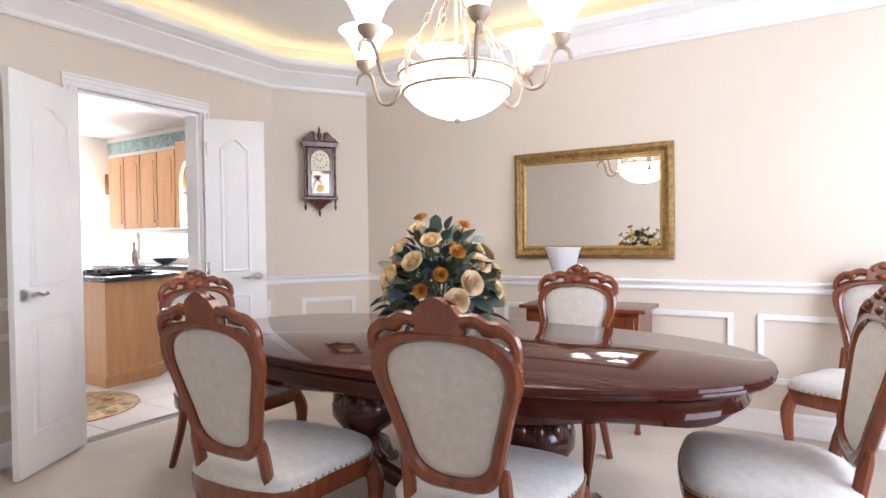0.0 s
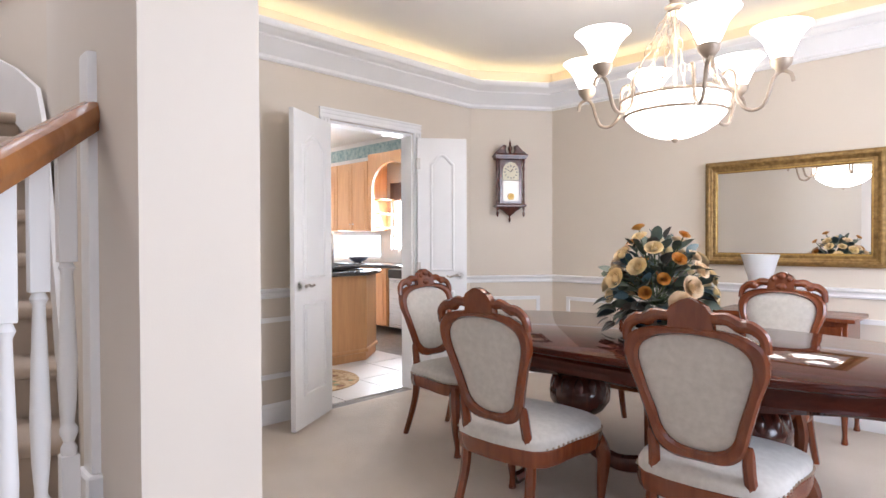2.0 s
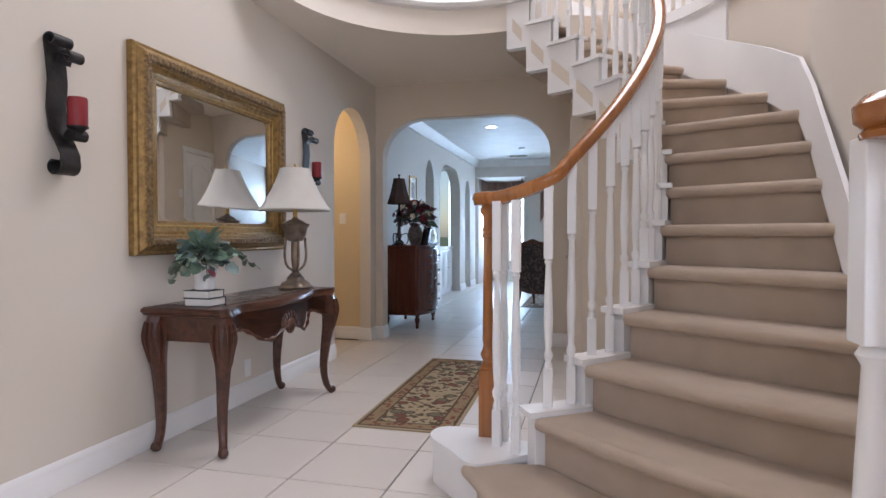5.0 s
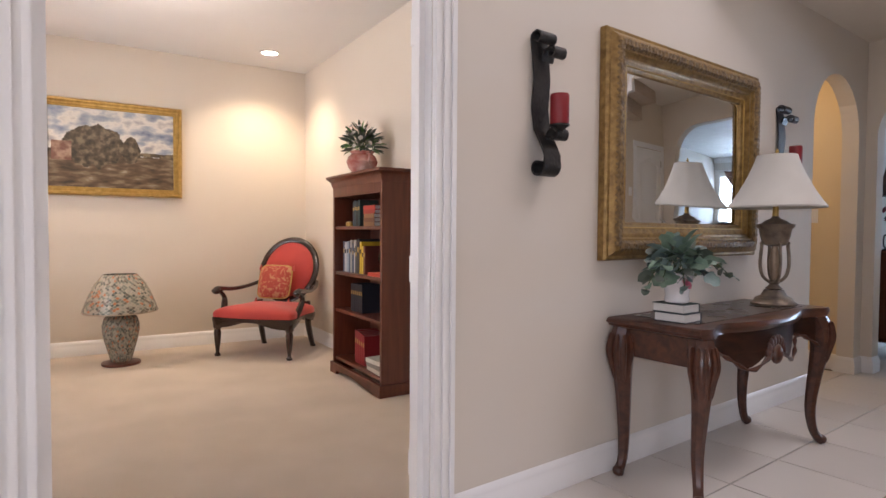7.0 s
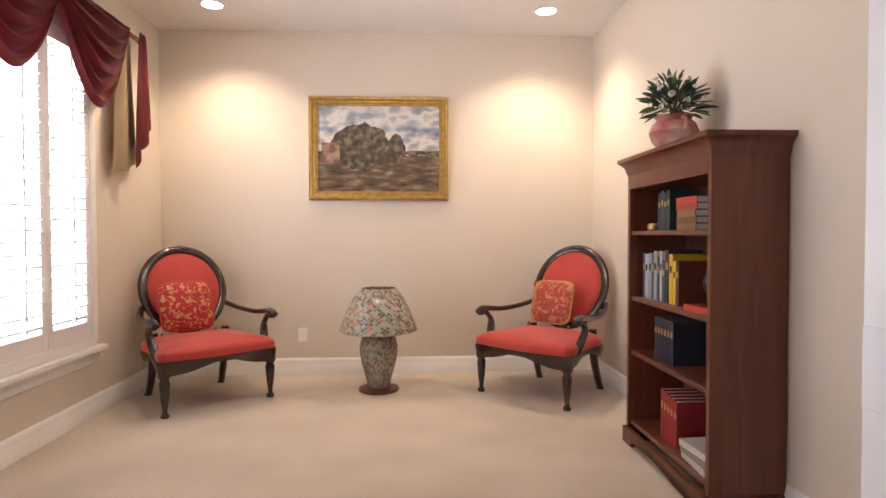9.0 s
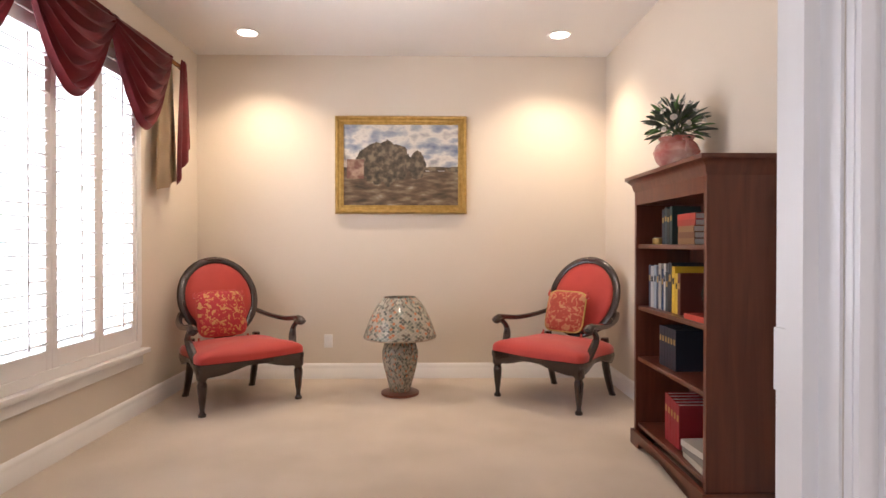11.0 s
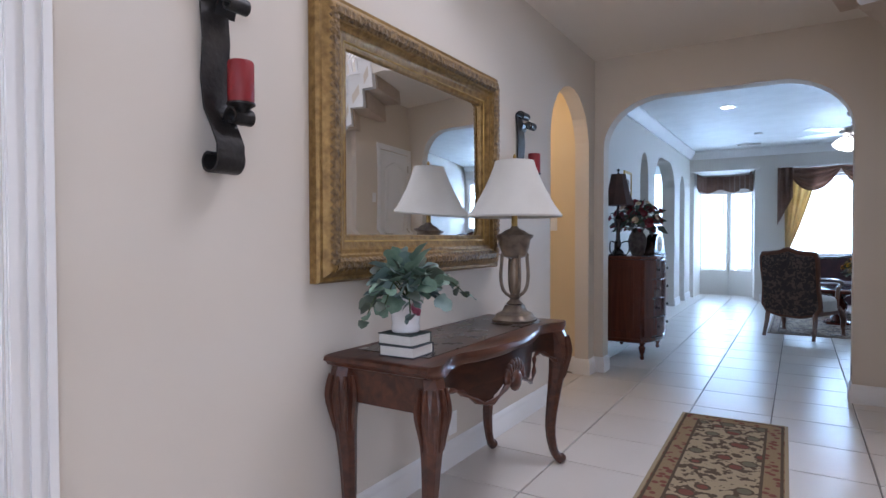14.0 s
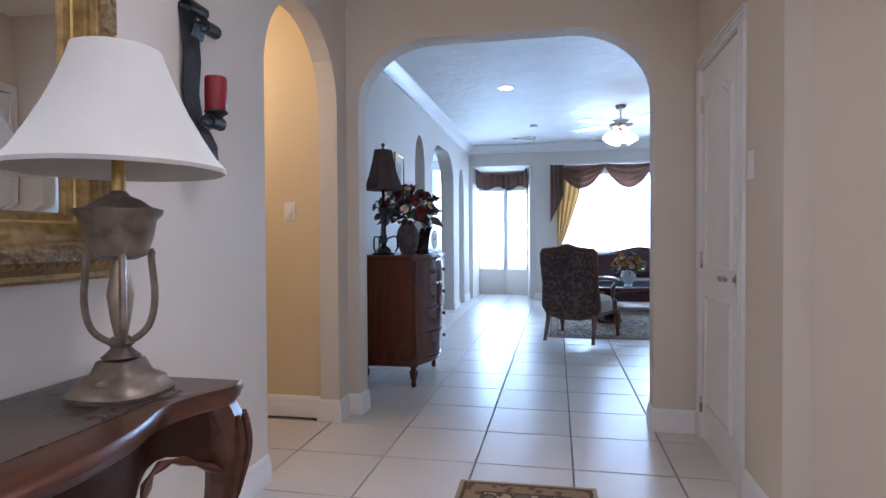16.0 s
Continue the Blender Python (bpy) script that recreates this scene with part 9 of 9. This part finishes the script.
bval = thing("bay_valance", (0, 0, 0), "ruffled brown valance across the bay windows", "curtain")
for i in (0, 1, 2, 3):
    a, b = Vector(BAY[i]), Vector(BAY[i + 1])
    d = (b - a).normalized()
    nr = Vector((d.y, -d.x)) * -1
    nr = nr if nr.dot(Vector((-13.9, -2.97)) - (a + b) / 2) > 0 else -nr
    L = (b - a).length
    m_ = max(12, int(L * 60))
    g = []
    for k in range(m_ + 1):
        u = k / m_
        p = a + d * L * u + nr * (0.18 + 0.018 * math.sin(u * L * 55))
        drop = 0.26 + 0.07 * abs(math.sin(u * math.pi * 1.5)) ** 2
        g.append([(p.x, p.y, 2.40 - drop * j / 5) for j in range(6)])
    cloth(bval, "ruffle", g, TAUPE)

# built-in cabinet in the wide arch
nic = thing("built_in_cabinet", (-10.95, -4.02, 0), "white built-in cabinet under the arched niche", "cabinet")
part("body", box(BM(), -0.80, 0.80, -0.36, 0.30, 0.0, 0.86, 0.004), WHITE, nic)
part("countertop", box(BM(), -0.80, 0.80, -0.37, 0.33, 0.86, 0.90, 0.006), WHITE, nic)
for k in range(4):
    x = -0.60 + 0.40 * k
    dd = part("door", box(BM(), x - 0.185, x + 0.185, 0.301, 0.320, 0.10, 0.82, 0.004), WHITE, nic)
    part("raised_panel", box(BM(), x - 0.13, x + 0.13, 0.320, 0.327, 0.16, 0.76, 0.006), WHITE, dd)
    part("knob", ball(BM(), (x + 0.15 * (-1) ** k, 0.334, 0.5), 0.012, sub=1), NICKEL, dd)
single("coaxial_smoke_alarm", lathe(BM(), [(0.045, -0.03), (0.06, -0.022), (0.062, -0.001)], 20), WHITE, "round white smoke alarm on the ceiling", "smoke alarm", place=(-11.6, -2.3, 2.80)).name = "smoke_alarm"

# ---------------------------------------------------------------- kitchen
GRANITE = surface("dark_granite", (0.012, 0.012, 0.014), (0.09, 0.08, 0.075), 70, 0.10, 0.03, 40)
STEEL = surface("brushed_steel", (0.42, 0.42, 0.43), (0.52, 0.52, 0.53), 5, 0.3, 0.1, 200, metal=1.0, stretch=(1, 1, 30))
FRIEZE = surface("blue_green_border_paper", (0.16, 0.26, 0.26), (0.42, 0.50, 0.48), 18, 0.8, 0.1, 60)
isl = thing("kitchen_island", (0, 0, 0), "honey maple kitchen island with dark granite top", "kitchen island")
plan = [(-4.87, 2.48), (-4.87, 2.98), (-5.18, 3.36), (-6.55, 3.36), (-6.55, 2.48)]
inset = [(-4.90, 2.51), (-4.90, 2.97), (-5.20, 3.33), (-6.52, 3.33), (-6.52, 2.51)]
part("body", prism(BM(), inset, "z", 0.10, 0.87), MAPLE, isl)
part("plinth", prism(BM(), [(x - 0.015, y) for x, y in inset], "z", 0.0, 0.10), MAPLE, isl)
part("base_moulding", ring_stack(BM(), [(x + 0.012, y) for x, y in inset], [(0.0, 0.085), (-0.008, 0.09), (-0.008, 0.115), (0.004, 0.125)]), MAPLE, isl)
part("countertop", ring_stack(BM(), [(x + 0.03, y) for x, y in plan], [(0.012, 0.87), (0.0, 0.876), (0.0, 0.90), (0.010, 0.91)]), GRANITE, isl, "dark polished granite top")
ck = thing("cooktop", (-5.55, 2.92, 0.911), "black gas cooktop with iron grates on the island", "cooktop")
part("plate", box(BM(), -0.36, 0.36, -0.25, 0.25, 0, 0.012, 0.004), surface("black_glass", (0.006, 0.006, 0.007), (0.012, 0.012, 0.013), 4, 0.06, 0, 1), ck)
for x in (-0.2, 0.2):
    for y in (-0.12, 0.12):
        gr = BM()
        for k in range(3):
            box(gr, x - 0.13, x + 0.13, y - 0.08 + k * 0.08 - 0.006, y - 0.08 + k * 0.08 + 0.006, 0.013, 0.035, 0.002)
        part("grate", box(gr, x - 0.008, x + 0.008, y - 0.11, y + 0.11, 0.014, 0.036, 0.002), IRON, ck)


def wall_unit(x0, x1, z0, z1, y0, y1, doors, label, arch=True, group="kitchen cabinets"):
    """A cabinet whose doors face -y."""
    c = thing("kitchen_cabinet", ((x0 + x1) / 2, y1, 0), label, "cabinet", group)
    w = x1 - x0
    part("body", box(BM(), -w / 2, w / 2, y0 - y1, 0, z0, z1, 0.003), MAPLE, c)
    for k in range(doors):
        a, b = -w / 2 + w * k / doors + 0.008, -w / 2 + w * (k + 1) / doors - 0.008
        f = y0 - y1
        dr = part("door", box(BM(), a, b, f - 0.02, f - 0.001, z0 + 0.012, z1 - 0.012, 0.004), MAPLE, c)
        rise = 0.05 if arch else 0
        q = [(a + 0.06, z0 + 0.075), (b - 0.06, z0 + 0.075)] + [((a + b) / 2 + ((b - a) / 2 - 0.06) * math.cos(t), z1 - 0.085 - rise + rise * math.sin(t)) for t in [math.pi * i / 8 for i in range(9)]]
        part("raised_panel", prism(BM(), q, "y", f - 0.028, f - 0.02), MAPLE, dr)
        kx = (b - 0.03) if k % 2 == 0 else (a + 0.03)
        part("knob", ball(BM(), (kx, f - 0.032, z0 + 0.10 if arch else z1 - 0.10), 0.014, sub=1), NICKEL, dr)
    return c


KN = 4.75
for x0, x1 in ((-8.25, -7.50), (-7.50, -6.75)):
    wall_unit(x0, x1, 1.37, 2.37, KN - 0.33, KN, 2, "honey maple wall cabinet with arched doors")
for x0, x1 in ((-8.25, -7.45), (-7.45, -6.65), (-6.65, -6.0)):
    wall_unit(x0, x1, 0.10, 0.865, KN - 0.60, KN, 2, "honey maple base cabinet under granite counter", False)
wall_unit(-5.38, -4.3, 0.10, 0.865, KN - 0.60, KN, 2, "honey maple base cabinet under granite counter", False)
kc = single("kitchen_counter", box(BM(), -8.27, -4.28, KN - 0.64, KN - 0.002, 0.868, 0.908, 0.008, 2), GRANITE, "dark polished granite kitchen worktop", "worktop")
dw = thing("dishwasher", (-5.69, KN - 0.30, 0), "brushed steel dishwasher under the counter", "dishwasher")
part("body", box(BM(), -0.30, 0.30, -0.29, 0.28, 0.10, 0.86, 0.004), STEEL, dw)
part("control_strip", box(BM(), -0.30, 0.30, -0.305, -0.291, 0.74, 0.85, 0.003), IRON, dw)
part("handle", tube(BM(), [(-0.24, -0.32, 0.70), (0.24, -0.32, 0.70)], 0.012, 8), STEEL, dw)
al = thing("arched_alcove", (-6.25, KN, 0), "honey maple arched surround with open end shelves", "cabinet")
bm = arched_wall(BM(), "y", -0.34, -0.30, -0.50, 0.50, 2.45, [(-0.42, 0.42, 1.95, 2.30)])
bmesh.ops.remove_doubles(bm, verts=bm.verts, dist=1e-5)
bmesh.ops.bisect_plane(bm, geom=bm.verts[:] + bm.edges[:] + bm.faces[:], plane_co=(0, 0, 1.37), plane_no=(0, 0, 1), clear_inner=True)
part("arch_front", bm, MAPLE, al)
for x in (-0.49, 0.49):
    part("side_panel", box(BM(), x - 0.01, x + 0.01, -0.30, -0.002, 1.37, 2.45, 0.002), MAPLE, al)
part("top_panel", box(BM(), -0.48, 0.48, -0.30, -0.002, 2.42, 2.45, 0.002), MAPLE, al)
for z in (1.40, 1.60, 1.80):
    part("shelf", box(BM(), -0.48, -0.30, -0.29, -0.004, z, z + 0.018, 0.002), MAPLE, al)
    part("shelf_front", box(BM(), -0.30, -0.28, -0.29, -0.004, z, z + 0.018, 0.002), MAPLE, al)
kv = thing("window_valance", (-6.25, KN - 0.06, 0), "brown gathered valance over the kitchen window", "curtain")
cloth(kv, "ruffle", [[(-0.34 + 0.74 * u, -0.02 * math.sin(u * 50), 2.05 - (0.22 + 0.06 * math.sin(u * math.pi)) * k / 4) for k in range(5)] for u in [i / 40 for i in range(41)]], TAUPE)
fa = thing("sink_tap", (-6.2, KN - 0.12, 0.909), "tall chrome arched kitchen tap", "tap")
part("base", lathe(BM(), [(0.03, 0), (0.03, 0.01), (0.018, 0.02), (0.016, 0.06)], 14), NICKEL, fa)
part("spout", tube(BM(), spline([(0, 0, 0.05), (0, 0, 0.20), (0, -0.06, 0.27), (0, -0.15, 0.25), (0, -0.19, 0.20)], 5), 0.011, 8), NICKEL, fa)
part("lever", tube(BM(), [(0.0, 0.0, 0.06), (0.09, -0.02, 0.10)], 0.007, 6), NICKEL, fa)
bw = lathe(BM(), [(0.05, 0), (0.06, 0.008), (0.12, 0.04), (0.15, 0.075), (0.145, 0.075), (0.11, 0.045), (0.02, 0.012)], 24)
single("serving_bowl", bw, surface("dark_blue_bowl_glaze", (0.02, 0.022, 0.035), (0.05, 0.05, 0.07), 8, 0.2, 0.05, 40), "dark glazed bowl on the kitchen counter", "bowl", place=(-7.0, KN - 0.34, 0.9095))
bt = thing("decorative_bottle", (-7.75, KN - 0.3, 0.9095), "slim decorative oil bottle with stopper on counter", "bottle")
part("bottle", lathe(BM(), [(0.04, 0), (0.042, 0.01), (0.042, 0.15), (0.015, 0.20), (0.013, 0.26)], 14), surface("amber_bottle_glass", (0.12, 0.07, 0.05), (0.35, 0.25, 0.2), 20, 0.15, 0.05, 40), bt)
part("stopper", ball(BM(), (0, 0, 0.275), 0.018, sub=1), RED_WAX, bt)
structure("trim_border", box(BM(), -8.88, -3.83, KN - 0.006, KN - 0.001, 2.50, 2.68), FRIEZE, "blue-green leafy wallpaper border", "trim")
SPLASH = surface("cream_backsplash_tile", (0.62, 0.58, 0.53), (0.72, 0.68, 0.62), 6, 0.2, 0.05, 40, vary=0.05)
sp_me = as_mesh("tile", box(BM(), -0.048, 0.048, -0.006, 0.0, -0.048, 0.048, 0.002), SPLASH)
sp = thing("backsplash", (-5.2, KN, 0.0), "cream square tile backsplash above the counter", "backsplash", kind="structure")
for i in range(10):
    for j in range(4):
        o = new("tile", sp_me)
        o.parent = sp
        o.matrix_local = pose(-0.55 + 0.1 * i, 0, 0.96 + 0.1 * j)
dv = thing("window_valance", (-8.60, KN - 0.05, 0), "tan gathered valance over bright glass door", "curtain")
cloth(dv, "ruffle", [[(-0.27 + 0.58 * u, -0.02 * math.sin(u * 40), 2.22 - (0.30 + 0.05 * math.sin(u * math.pi)) * k / 4) for k in range(5)] for u in [i / 40 for i in range(41)]], surface("tan_valance_cloth", (0.32, 0.20, 0.12), (0.44, 0.29, 0.18), 8, 0.8, 0.3, 150))
structure("backdrop_kitchen", box(BM(), -9.6, -3.6, 5.10, 5.11, 0.0, 2.6), SKYGLOW, "bright daylight outside the kitchen windows", "backdrop")
for nm, x0, x1, z0, z1 in (("window_4", -6.65, -5.85, 1.10, 1.98), ("window_5", -8.2, -6.9, 0.95, 1.34), ("door_3", -8.86, -8.32, 0.0, 2.10)):
    bm = BM()
    for a_, b_, c_, d_ in ((x0, x0 + 0.04, z0, z1), (x1 - 0.04, x1, z0, z1), (x0 + 0.04, x1 - 0.04, z0, z0 + 0.04), (x0 + 0.04, x1 - 0.04, z1 - 0.04, z1)):
        box(bm, a_, b_, KN + 0.04, KN + 0.09, c_, d_)
    bmesh.ops.remove_doubles(bm, verts=bm.verts, dist=1e-5)
    wk = thing(nm, (0, 0, 0), "bright white-framed kitchen opening to daylight", "window", kind="structure")
    part("window_frame", bm, WHITE, wk)
RUG3 = rug_material("round_rug_weave", 3.0, 3.0, (0.52, 0.36, 0.20), (0.22, 0.10, 0.05), (0.20, 0.22, 0.12), (0.3, 0.2, 0.1), (0.36, 0.22, 0.10))
single("round_rug", lathe(BM(), [(0.45, 0), (0.455, 0.004), (0.45, 0.010), (0.0, 0.011)], 40), RUG3, "round tan floral rug on kitchen tiles", "rug", place=(-4.55, 2.05, 0.0005))

# ---------------------------------------------------------------- floor tiles
P_ = 0.4775
tile_bm = box(BM(), -P_ / 2 + 0.004, P_ / 2 - 0.004, -P_ / 2 + 0.004, P_ / 2 - 0.004, -0.012, 0.0, 0.002)
tile_me = as_mesh("floor_tile", tile_bm, TILE)
floor_host = bpy.data.objects["floor_bed"]
far_bm = BM()
count = 0
for i in range(-20, 24):
    for j in range(-9, 12):
        x, y = -6.18 + (i + 0.5) * P_, -2.37 + (j + 0.5) * P_
        hall = -6.6 < x < 1.8 and HY - 0.15 < y < -0.0
        living = -15 < x <= -6.55 and -4.4 < y < 1.1
        passage = -6.3 < x < -5.1 and -5.6 < y <= HY - 0.1
        kitchen = -8.9 < x < KX - 0.2 and 1.0 < y < 4.75
        if not (hall or living or passage or kitchen):
            continue
        if x > 0.0 and hall and count > 290:
            continue
        if (hall or (living and x > -10.5 and -3.6 < y < -0.8)) and count < 300:
            o = new("floor_tile", tile_me)
            o.parent = floor_host
            o.location = (x, y, 0)
            count += 1
        else:
            box(far_bm, x - P_ / 2 + 0.004, x + P_ / 2 - 0.004, y - P_ / 2 + 0.004, y + P_ / 2 - 0.004, -0.012, 0.0)
rest = part("far_floor_tiles", far_bm, TILE, floor_host, "cream floor tiles of the rooms beyond", smooth=False)
tagged(rest, kind="stuff")
